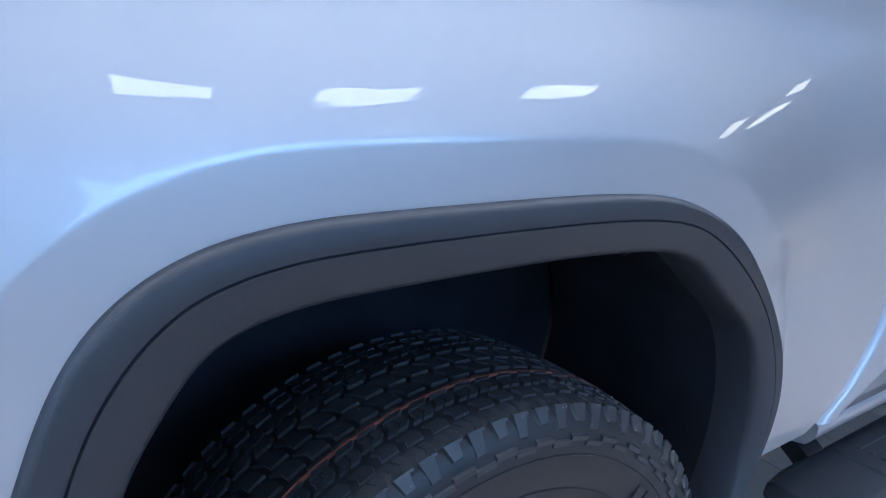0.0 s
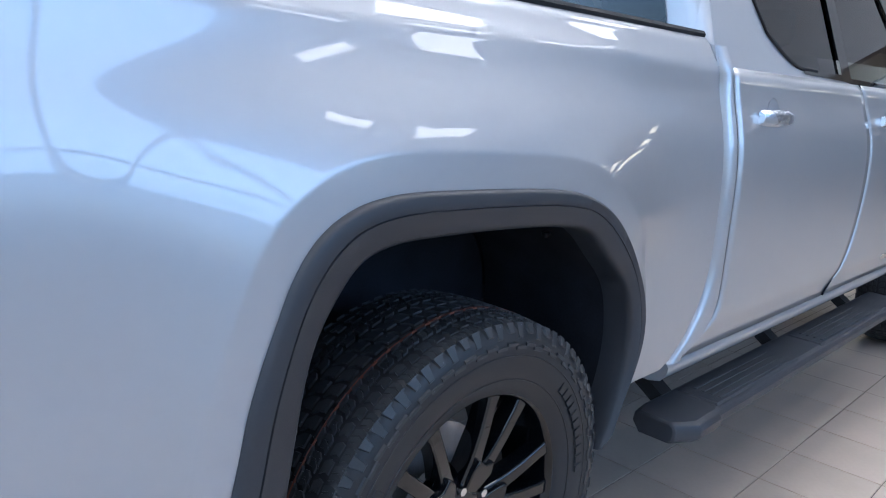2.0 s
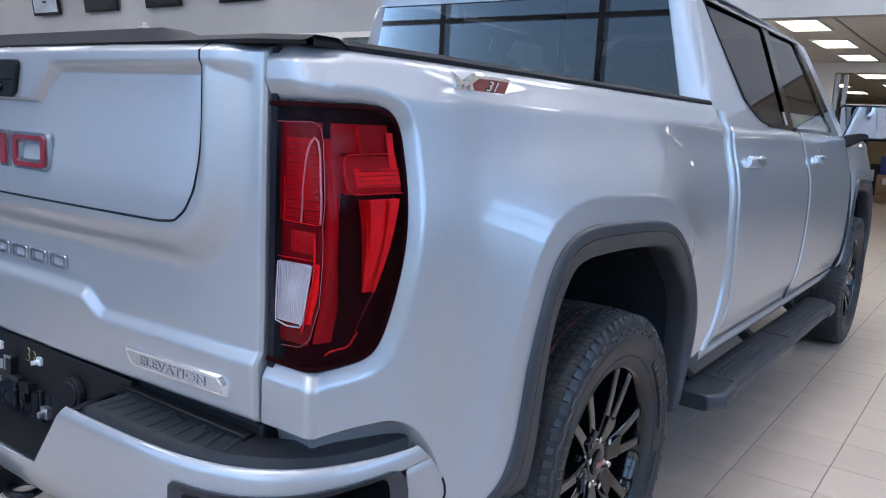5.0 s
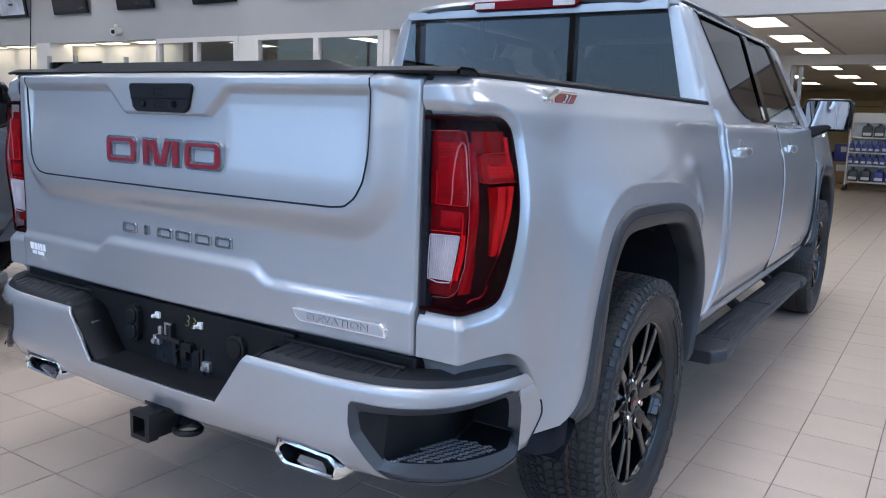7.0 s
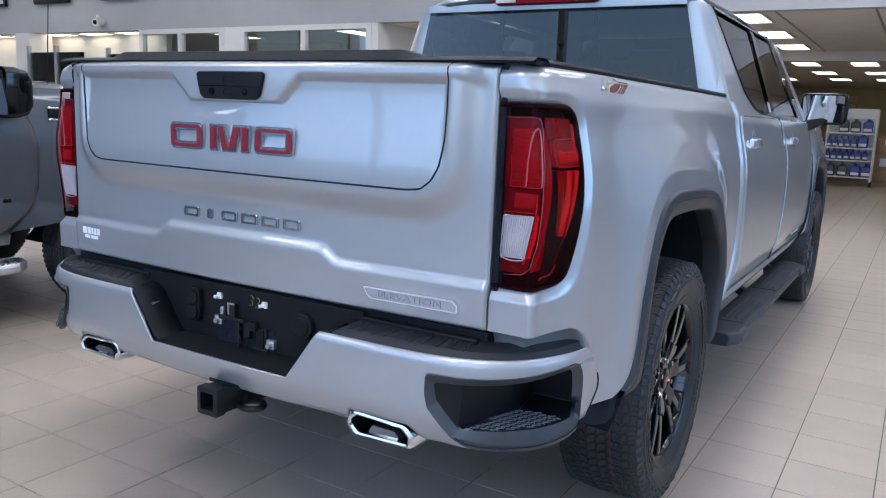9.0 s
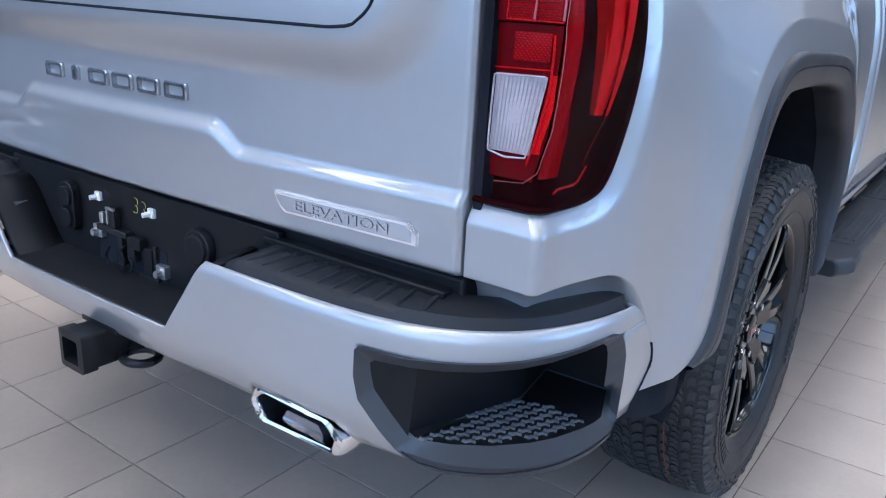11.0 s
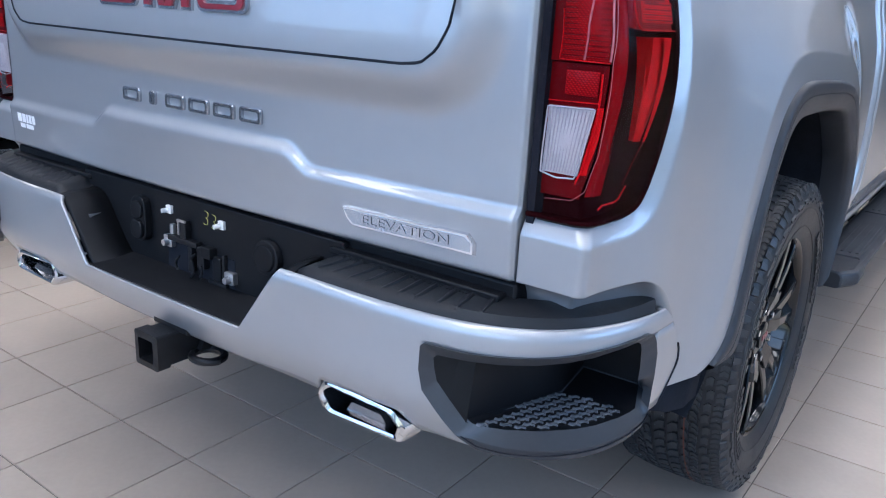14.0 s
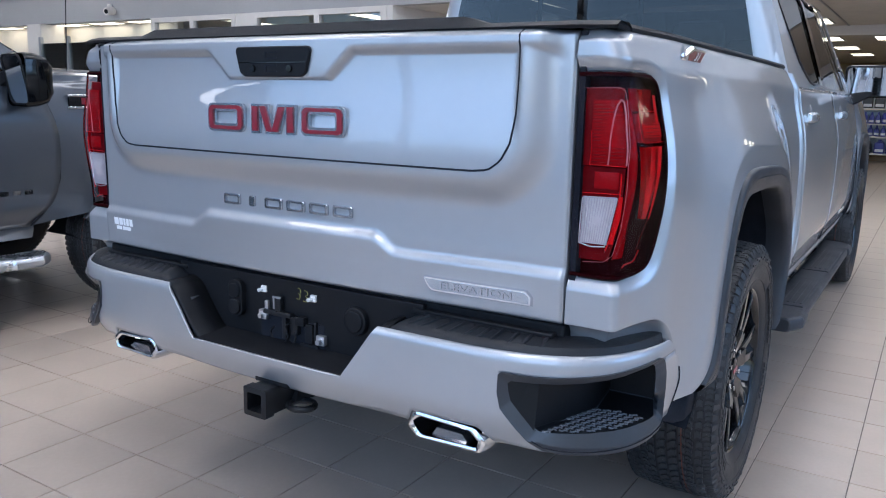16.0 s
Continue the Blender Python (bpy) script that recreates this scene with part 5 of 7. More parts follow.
    for r, (zz, h, xs) in enumerate(((0.862, 0.011, ((-0.735, -0.712), (-0.709, -0.690), (-0.687, -0.676), (-0.673, -0.659), (-0.656, -0.640))), (0.842, 0.0055, ((-0.725, -0.697), (-0.692, -0.652))))):
        for a, b in xs:
            n = 4
            rows = [[gate_point(a + (b - a) * k / n, zz - h, 0.0006) for k in range(n + 1)], [gate_point(a + (b - a) * k / n, zz + h, 0.0006) for k in range(n + 1)]]
            m.patch(rows)
    part("decal", m, DECAL, gate, "small white decal in two lines", smooth=0)


def build_bumper(truck, paint):
    right = bumper_skin()
    whole = joined(right, right.mirrored())
    bumper = part("rear_bumper", whole, paint, truck, "painted rear bumper with black step pads", smooth=50, thick=0.008)
    seam = [bump_at(end_i(z) + 0.35, z, 0.0005) for z in np.linspace(0.552, 0.645, 14)]
    both("bumper_seam", bead(seam, 0.0022, 6), LINER, bumper, "dark joint between bumper and body")
    both("pocket_ring", pocket_ring(), STEP_FRAME, bumper, "black frame of the corner step", smooth=35)
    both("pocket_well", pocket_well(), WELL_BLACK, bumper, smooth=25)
    both("frame_groove", sill_groove(), LINER, bumper)
    both("well_glint", well_glint(), STEP_FRAME, bumper)
    both("step_tread", step_tread(), GRIP, bumper, "zigzag grip on the corner step", smooth=0)
    both("step_pad", step_pad(), PAD_PLASTIC, bumper, "ribbed black step pad", smooth=50)
    for k in range(11):
        both("rib", pad_rib(3 + int(k * 4.4)), PAD_PLASTIC, bumper, smooth=20)
        both("pad_grip", pad_grip(3 + int(k * 4.4)), PAD_PLASTIC, bumper, smooth=0)
    part("gate_sill", Mesh().box((-0.785, -1.028, 0.70), (0.785, -0.97, 0.782)), BLACK_PLASTIC, bumper, bevel=0.006)
    both("sill_bar", Mesh().box((0.40, -1.052, 0.752), (0.768, -1.026, 0.764)), BLACK_PLASTIC, bumper, bevel=0.003)
    # plate recess: back, floor and cheeks
    m = Mesh()
    m.box((-0.43, -1.046, 0.58), (0.43, -1.03, 0.775))
    part("recess_back", m, BLACK_PLASTIC, bumper, "black backing without a number plate", bevel=0.003)
    fl = Mesh()
    fl.prism([(-0.30, -1.146, 0.575), (0.30, -1.146, 0.575), (0.30, -1.03, 0.59), (-0.30, -1.03, 0.59)], [(-0.30, -1.150, 0.594), (0.30, -1.150, 0.594), (0.30, -1.03, 0.606), (-0.30, -1.03, 0.606)])
    part("recess_floor", fl, BLACK_PLASTIC, bumper, bevel=0.004)
    ch = Mesh()
    rows = []
    for y, dx, dz in ((-1.140, 0.002, -0.004), (-1.132, -0.003, -0.002), (-1.10, -0.008, 0.002), (-1.044, -0.016, 0.004)):
        rows.append([(x + dx, y, z + dz) for x, z in along([(0.215, 0.592), (0.240, 0.593), (0.262, 0.602), (0.285, 0.625), (0.330, 0.688), (0.352, 0.716), (0.370, 0.729), (0.395, 0.734)], 16)])
    ch.patch(rows)
    both("recess_cheek", ch, BLACK_PLASTIC, bumper, thick=0.004)
    # sockets, clips, bracket and marker
    y = -1.046
    part("round_plug", joined(Mesh().tube((0.232, y, 0.702), (0.232, y - 0.014, 0.702), 0.039, 0.036, 32), Mesh().tube((0.232, y - 0.012, 0.702), (0.232, y - 0.018, 0.702), 0.028, 0.027, 32)), BLACK_PLASTIC, bumper, "round black plug", bevel=0.002)
    sock = joined(plate(rounded(0.026, 0.052, 0.022), -0.187, y, 0.70, 0.018), plate(rounded(0.020, 0.020, 0.016), -0.187, y - 0.016, 0.722, 0.008), plate(rounded(0.021, 0.021, 0.017), -0.187, y - 0.016, 0.677, 0.010))
    part("tow_socket", sock, BLACK_PLASTIC, bumper, "black tow wiring socket with lids", bevel=0.002)
    for x in (-0.089, 0.089):
        part("plate_clip", joined(plate(rounded(0.009, 0.009, 0.002), x, y, 0.738, 0.006), Mesh().tube((x - 0.004, y - 0.004, 0.736), (x - 0.008, y - 0.018, 0.735), 0.0055, 0.005, 12)), WHITE_CLIP, bumper, "white nylon plate clip")
    hole = joined(plate([(-0.048, -0.040), (0.040, -0.046), (0.040, 0.022), (-0.048, 0.026)], -0.055, y + 0.001, 0.645, 0.002), plate([(-0.06, -0.042), (0.06, -0.05), (0.06, 0.028), (-0.06, 0.03)], 0.065, y + 0.001, 0.640, 0.002))
    part("bracket_hole", hole, LINER, bumper, "dark cut-out behind the plate", smooth=0)
    for nm, w, hh, x, z, d, m in (("bracket_post", 0.010, 0.020, -0.028, 0.706, 0.016, BLACK_STEEL), ("bracket_arm", 0.050, 0.006, -0.030, 0.680, 0.018, BLACK_STEEL), ("bracket_arm", 0.006, 0.020, -0.076, 0.688, 0.010, STEEL),
                                  ("bracket_leg", 0.007, 0.034, -0.008, 0.648, 0.014, BLACK_STEEL), ("bracket_leg", 0.012, 0.024, 0.030, 0.655, 0.016, BLACK_STEEL), ("connector", 0.016, 0.012, 0.052, 0.672, 0.020, BLACK_PLASTIC),
                                  ("connector", 0.013, 0.026, 0.078, 0.640, 0.012, BLACK_PLASTIC), ("bracket_leg", 0.004, 0.030, 0.098, 0.645, 0.010, BLACK_STEEL), ("bracket_arm", 0.030, 0.005, 0.075, 0.606, 0.010, BLACK_STEEL)):
        part(nm, plate(rounded(w, hh, 0.003), x, y, z, d), m, bumper, bevel=0.0015)
    part("bracket_edge", joined(plate(rounded(0.0025, 0.016, 0.001), -0.040, y - 0.014, 0.708, 0.004), plate(rounded(0.014, 0.0025, 0.001), -0.030, y - 0.014, 0.725, 0.004)), STEEL, bumper, "bare metal edge of the bracket")
    for x, z in ((-0.088, 0.668), (0.118, 0.630)):
        part("bracket_tab", joined(plate(rounded(0.014, 0.013, 0.003), x, y, z, 0.012), Mesh().tube((x, y - 0.010, z - 0.002), (x, y - 0.024, z - 0.002), 0.009, 0.0075, 6)), STEEL, bumper, "zinc tab with a bolt")
    for pts in ([(-0.045, 0.612), (-0.05, 0.63), (-0.035, 0.645)], [(0.0, 0.606), (0.012, 0.625), (0.005, 0.648), (0.022, 0.664)], [(0.03, 0.61), (0.04, 0.625), (0.034, 0.64)]):
        part("loose_wire", bead([(x, y - 0.02, z) for x, z in along(pts, 10)], 0.003, 6), BLACK_STEEL, bumper)
    chalk = text_mesh("33", 0.050, 0.0004, "marker", -0.0019)
    part("marker_number", chalk.moved(Matrix.Translation((0.048, y - 0.001, 0.738)) @ Matrix.Rotation(radians(8), 4, 'Y')), CHALK, bumper, "hand-drawn yellow marker number", smooth=0)
    part("cheek_slot", Mesh().box((-0.332, -1.105, 0.668), (-0.318, -1.07, 0.69)), STEEL, bumper)
    # exhaust tips
    for s in (1, -1):
        o = [(-0.106, -0.004), (-0.094, 0.027), (-0.085, 0.031), (0.070, 0.028), (0.079, 0.025), (0.101, 0.006), (0.102, 0.0), (0.094, -0.026), (0.088, -0.029), (-0.080, -0.034), (-0.088, -0.031), (-0.105, -0.012)]
        sx = lambda p: 0.553 + p
        tip = Mesh()
        ring = lambda k, yy, dz=0: [(sx(a - (1 - k) * 0.075 * (1 if a > 0 else -1)), yy - 0.03 * (a < 0) * (yy > -0.9), 0.514 + b - (1 - k) * 0.05 * (1 if b > 0 else -1) + dz) for a, b in o]
        tip.patch([ring(1.0, -0.86), ring(1.0, -1.118), ring(0.97, -1.127), ring(0.88, -1.130), ring(0.80, -1.127), ring(0.77, -1.115), ring(0.74, -0.93)], closed=True)
        tip.face(ring(0.74, -0.93))
        inner = Mesh().prism([(sx(-0.05), -1.112, 0.488), (sx(0.05), -1.112, 0.490), (sx(0.05), -0.95, 0.490), (sx(-0.05), -0.95, 0.488)], [(sx(-0.038), -1.108, 0.509), (sx(0.030), -1.108, 0.509), (sx(0.030), -0.95, 0.509), (sx(-0.038), -0.95, 0.509)])
        if s < 0:
            tip, inner = tip.mirrored(), inner.mirrored()
        e = part("exhaust_tip", tip, CHROME, truck, "chrome trapezoid exhaust tip", smooth=30)
        part("exhaust_core", inner, MACHINED, e, "bright ledge inside the tip")
    # tow hitch
    h = Mesh()
    a = [(p, q) for p, q in rounded(0.036, 0.036, 0.006)]
    b = [(p * 0.70, q * 0.70) for p, q in a]
    x0, z0 = 0.006, 0.476
    ring = lambda q, yy: [(x0 + u, yy, z0 + v) for u, v in q]
    big = [(u * 1.1, v * 1.1) for u, v in a]
    h.patch([ring(a, -0.90), ring(a, -1.155), ring(big, -1.157), ring(big, -1.186), ring(b, -1.188), ring(b, -0.98)], closed=True)
    h.face(ring(b, -0.98))
    hitch = part("tow_hitch", h, BLACK_STEEL, truck, "black square receiver hitch", smooth=30)
    part("cross_tube", Mesh().tube((-0.42, -0.95, 0.50), (0.42, -0.95, 0.50), 0.035), BLACK_STEEL, hitch)
    part("hitch_plate", Mesh().box((-0.05, -1.13, 0.508), (0.07, -0.93, 0.535)), BLACK_STEEL, hitch, bevel=0.004)
    for s in (-1, 1):
        lo = [(x0 + s * 0.07 + 0.036 * math.cos(t), -1.085 + 0.032 * math.sin(t), 0.452) for t in np.linspace(0, 2 * math.pi, 25)]
        part("chain_loop", bead(lo, 0.009, 8), BLACK_STEEL, hitch)
    part("gusset", Mesh().prism([(0.044, -1.09, 0.46), (0.044, -0.95, 0.44), (0.044, -0.95, 0.52), (0.044, -1.06, 0.52)], [(0.058, -1.09, 0.46), (0.058, -0.95, 0.44), (0.058, -0.95, 0.52), (0.058, -1.06, 0.52)]), BLACK_STEEL, hitch)


def build_cab(truck, paint, step_material, step_label, mirror, mirror_y, board_end, axle):
    # corner post between bed and rear door, with its rounded rear edge
    post = Mesh()
    zs = np.linspace(0.556, BELT, 60)
    rows = []
    for z in zs:
        x = SIDE(z) + 0.004
        g = GAP_C(z) - 0.004
        back = float(np.interp(z, [0.556, 0.572, 0.630, 0.695, 0.748, 0.79, 0.836, 1.3, 1.387], [0.795, 0.810, 0.872, 0.917, 0.942, 0.952, 0.957, 0.957, 0.937]))
        w = min(1.0, (g - back) / 0.05)
        rows.append([(x - 0.09, back + 0.004, z), (x - 0.05, back, z), (x - 0.022, back + 0.004 * w, z), (x - 0.007, back + 0.014 * w, z), (x - 0.001, back + 0.026 * w, z), (x, max(g, back + 0.030), z)])
    post.patch(rows)
    both("corner_post", post, paint, truck, smooth=60)
    upper = joined(house_strip(0, 1, V_LOW, 1, 6, 24), house_strip(4, 5, V_LOW, 1, 4, 24), house_strip(1, 4, 0.92, 1.0, 40, 4), house_strip(1, 4, V_LOW, glass_low, 60, 6))
    rim = Mesh()
    rows = []
    for v in np.linspace(0, 1, 20):
        p = house(0, v)
        rows.append([(p[0] - 0.10, p[1] - 0.014, p[2]), (p[0] - 0.05, p[1] - 0.018, p[2]), (p[0] - 0.015, p[1] - 0.012, p[2]), p])
    rim.patch(rows)
    both("cab_side", joined(upper, rim), paint, truck, smooth=60)
    both("window_surround", joined(house_strip(1, 4, 0.905, 0.935, 40, 2, 0.003), house_strip(1.34, 4, lambda t: glass_low(t) - 0.034, lambda t: glass_low(t) + 0.012, 40, 2, 0.004), house_strip(2, 3, glass_low, 0.92, 4, 10, 0.002), house_strip(3.86, 4.03, glass_low, 0.93, 3, 10, 0.004)), GLOSS_BLACK, truck, "gloss black window surround")
    edge = [house(1 + 0.55 * k / 24, glass_low(1 + 0.55 * k / 24), 0.002) for k in range(25)]
    edge = [house(1.0, 0.92, 0.002)] + edge
    both("window_rubber", bead(edge, 0.006, 6), BLACK_PLASTIC, truck)
    both("rear_door_glass", house_strip(1, 2, glass_low, 0.92, 20, 10, -0.008), WINDOW_GLASS, truck, "dark tinted door window")
    both("front_door_glass", house_strip(3, 4, glass_low, 0.92, 20, 10, -0.008), FRONT_GLASS, truck, "front door window")
    # doors
    for s in (1, -1):
        for nm, a, b, hy in (("rear_door", GAP_C, GAP_B, 1.268), ("front_door", GAP_B, GAP_A, 2.469)):
            sk = door_skin(lambda z, a=a: a(z) + 0.003, lambda z, b=b: b(z) - 0.003)
            d = part(nm, sk if s > 0 else sk.mirrored(), paint, truck, smooth=60, thick=0.006)
            if s > 0:
                door_handle(d, hy, 1.208)
        for g, z_hi in ((GAP_C, DOOR_TOP), (GAP_B, DOOR_TOP), (GAP_A, DOOR_TOP)):
            line = [(s * (SIDE(z) - 0.003), g(z), z) for z in np.linspace(0.562, z_hi, 40)]
            part("door_gap", bead(line, 0.004, 6), LINER, truck)
    # rocker, running board
    rk = Mesh()
    rows = []
    for y in np.linspace(0.828, 3.22, 40):
        u = 0.02 * ease(2.9, 3.2, y)
        rows.append([(0.890, y, 0.553 + u), (0.914, y, 0.552 + u), (0.926, y, 0.547 + u), (0.932, y, 0.537 + u), (0.932, y, 0.522 + u), (0.926, y, 0.508 + u), (0.914, y, 0.494), (0.88, y, 0.486), (0.80, y, 0.49)])
    rk.patch(rows)
    rk.face(rows[0]).face(rows[-1][::-1])
    both("rocker", rk, paint, truck, smooth=45)
    for s in (1, -1):
        board = Mesh()
        prof = [(0.868, 0.385), (0.872, 0.410), (0.885, 0.417), (1.022, 0.415), (1.036, 0.408), (1.043, 0.392), (1.041, 0.368), (1.025, 0.356), (0.89, 0.356)]
        rows = []
        for y, k, dx in ((0.772, 0.74, 0.0), (0.776, 0.78, 0.0), (0.838, 1.0, 0.0), (0.846, 1.01, 0.0), (0.97, 1.0, 0.0), (0.985, 1.0, -0.012), (board_end - 0.16, 1.0, -0.012), (board_end - 0.145, 1.0, 0.0), (board_end, 1.0, 0.0), (board_end + 0.07, 0.85, -0.03)):
            rows.append([(0.868 + (x - 0.868) * (k if x > 0.95 else 1) + (dx if x > 0.95 else 0) + (0.03 * (1 - k) * 5 if x < 0.95 and y < 0.8 else 0) * 0.3, y, z - (0.005 if k < 0.76 and z > 0.4 else 0)) for x, z in prof])
        board.patch(rows, closed=True)
        board.face(rows[0][::-1]).face(rows[-1])
        if s < 0:
            board = board.mirrored()
        bo = part("running_board", board, step_material, truck, step_label, smooth=24, bevel=0.0025)
        for y0, y1 in ((0.99, 1.62), (1.85, 2.55)):
            pad = Mesh().prism([(s * 0.892, y0, 0.414), (s * 1.018, y0, 0.414), (s * 1.018, y1, 0.414), (s * 0.892, y1, 0.414)], [(s * 0.897, y0 + 0.005, 0.421), (s * 1.013, y0 + 0.005, 0.421), (s * 1.013, y1 - 0.005, 0.421), (s * 0.897, y1 - 0.005, 0.421)])
            part("tread_pad", pad, TRIM_PLASTIC, bo)
            for r in range(4):
                xx = 0.918 + r * 0.025
                part("tread_rib", Mesh().box((s * xx, y0 + 0.05, 0.420), (s * (xx + 0.011), y1 - 0.05, 0.4245)), TRIM_PLASTIC, bo, bevel=0.001)
        for y in (0.93, 1.75, 2.6):
            part("board_bracket", Mesh().prism([(s * 0.60, y, 0.55), (s * 0.60, y + 0.06, 0.55), (s * 0.90, y + 0.06, 0.35), (s * 0.90, y, 0.35)], [(s * 0.60, y, 0.60), (s * 0.60, y + 0.06, 0.60), (s * 0.92, y + 0.06, 0.385), (s * 0.92, y, 0.385)]), BLACK_STEEL, bo)
    # front wings
    more = AXLE_FRONT - axle
    edge = [(-0.535 + more, 0.565), (-0.48 + more, 0.61), (-0.40 + more, 0.72), (-0.372 + more, 0.80), (-0.36 + more, 1.0), (-0.375 + more, 1.1), (-0.41 + more, 1.22), (-0.45 + more, 1.34), (-0.2, 1.335), (0.3, 1.31), (0.72, 1.27), (0.80, 1.18), (0.80, 0.9), (0.78, 0.7), (0.70, 0.52), (0.44, 0.49)]
    both("front_wing", arch_panel(axle, edge, lambda y, z: SIDE(min(z, 1.30)) - 0.25 * max(z - 1.27, 0) - 0.10 * ease(0.35, 0.85, y)), paint, truck, smooth=60)
    # rear wall, window and roof
    wall = Mesh()
    yb = lambda z: 0.925 - 0.01 * ease(1.75, 1.85, z)
    lower = [[(x, yb(1.0), z) for x in np.linspace(-0.80, 0.80, 20)] for z in (0.85, 1.2, 1.395)]
    wall.patch(lower)
    for s in (1, -1):
        rows = []
        for z in np.linspace(1.395, 1.80, 12):
            f = (z - 1.395) / 0.405
            rows.append([(s * (0.745 - 0.09 * f), yb(z), z), (s * (house_x(z) - 0.06), yb(z), z), (s * (house_x(z) - 0.02), yb(z) + 0.012, z), (s * house_x(z), yb(z) + 0.035, z)])
        wall.patch(rows)
    part("cab_rear_wall", wall, paint, truck)
    gl = Mesh()
    gl.patch([[(f * 0.748, yb(1.5) - 0.004, 1.393) for f in np.linspace(-1, 1, 12)], [(f * 0.657, yb(1.7) - 0.004, 1.80) for f in np.linspace(-1, 1, 12)]])
    part("rear_window", gl, WINDOW_GLASS, truck, "tinted rear window with sliding centre")
    for s in (1, -1):
        part("window_bar", Mesh().box((s * 0.235, yb(1.5) + 0.004, 1.40), (s * 0.255, yb(1.5) + 0.016, 1.79)), BLACK_PLASTIC, truck)
    roof = Mesh()
    rows = []
    for y, dz in ((0.90, -0.035), (0.885, -0.02), (0.89, -0.004), (0.92, 0.002), (1.1, 0.010), (1.6, 0.016), (2.2, 0.010), (2.55, -0.006), (2.68, -0.03)):
        row = []
        for k in range(25):
            f = -1 + 2 * k / 24
            x = f * (house_x(1.83) + 0.0)
            row.append((x, y + 0.06 * ease(0.75, 1.0, abs(f)) * (1 if y < 1 else -1), 1.835 + 0.038 * (1 - abs(f) ** 3.5) + dz))
        rows.append(row)
    roof.patch(rows)
    part("roof", roof, paint, truck, smooth=60, thick=0.006)
    ch = Mesh().prism([(-0.285, 0.895, 1.842), (-0.25, 0.895, 1.815), (0.25, 0.895, 1.815), (0.285, 0.895, 1.842), (0.26, 0.895, 1.862), (-0.26, 0.895, 1.862)], [(-0.285, 0.878, 1.842), (-0.25, 0.878, 1.818), (0.25, 0.878, 1.818), (0.285, 0.878, 1.842), (0.26, 0.878, 1.859), (-0.26, 0.878, 1.859)])
    cl = part("high_brake_lamp", ch, LAMP_DEEP, truck, "long red high-level brake lamp", bevel=0.003)
    for a, b in ((-0.255, -0.15), (0.15, 0.255)):
        part("cargo_lens", Mesh().box((a, 0.8755, 1.826), (b, 0.880, 1.852)), LAMP_WHITE, cl, "clear cargo lens")
    part("rear_header", Mesh().box((-0.66, 0.905, 1.795), (0.66, 0.93, 1.83)), paint, truck)
    part("cabin_floor", Mesh().box((-0.80, 0.95, 0.62), (0.80, 3.4, 0.66)), CABIN, truck)
    for y in (1.35, 2.45):
        for x in (-0.40, 0.40):
            part("seat", joined(soft_box((x - 0.25, y, 0.80), (x + 0.25, y + 0.5, 1.0), 0.05), soft_box((x - 0.24, y - 0.10, 0.95), (x + 0.24, y + 0.06, 1.46), 0.06), soft_box((x - 0.12, y - 0.08, 1.48), (x + 0.12, y + 0.02, 1.64), 0.045)), SEAT, truck)
    # windscreen, bonnet, nose
    ws = Mesh()
    ws.patch([[(f * 0.70, 2.64 + 0.03 * (1 - f * f), 1.835) for f in np.linspace(-1, 1, 15)], [(f * 0.80, 3.42 + 0.10 * (1 - f * f), 1.37) for f in np.linspace(-1, 1, 15)]])
    part("windscreen", ws, FRONT_GLASS, truck)
    bn = Mesh()
    bn.patch([[(f * w, y, z - 0.05 * abs(f) ** 6) for f in np.linspace(-1, 1, 21)] for y, w, z in ((3.36, 0.80, 1.37), (3.7, 0.81, 1.385), (4.2, 0.80, 1.375), (4.5, 0.77, 1.345), (4.6, 0.74, 1.27))])
    part("bonnet", bn, paint, truck, smooth=60)
    part("nose", soft_box((-0.86, 4.45, 0.48), (0.86, 4.72, 1.27), 0.08), GLOSS_BLACK, truck)
    # mirrors
    mx, mz, mw, mh2 = mirror
    for s in (1, -1):
        mh = Mesh()
        rows = []
        for y, k in ((0.0, 0.97), (0.005, 1.0), (0.06, 1.0), (0.12, 0.88), (0.155, 0.6)):
            rows.append([(s * (mx + p * k), mirror_y + y + 0.02 * p, mz + q * k) for p, q in rounded(mw, mh2, 0.035)])
        mh.patch(rows, closed=True)
        mh.face(rows[-1])
        mir = part("door_mirror", mh, GLOSS_BLACK, truck, "black door mirror", smooth=50)
        gp = [(s * (mx + p * 0.92), mirror_y - 0.004 + 0.02 * p - 0.16 * q, mz + q * 0.90) for p, q in rounded(mw, mh2, 0.033)]
        part("mirror_glass", Mesh().face(gp), MIRROR, mir, "mirror glass", smooth=0)
        part("mirror_bezel", bead(gp + gp[:1], 0.006, 6), BLACK_PLASTIC, mir)
        arm = Mesh().prism([(s * 0.86, mirror_y -0.02, 1.33), (s * 0.90, mirror_y -0.02, 1.26), (s * 0.90, mirror_y +0.08, 1.26), (s * 0.86, mirror_y +0.10, 1.34)], [(s * 1.06, mirror_y +0.02, 1.38), (s * 1.08, mirror_y +0.02, 1.365), (s * 1.08, mirror_y +0.10, 1.365), (s * 1.06, mirror_y +0.11, 1.38)])
        part("mirror_arm", arm, BLACK_PLASTIC, mir, bevel=0.01)


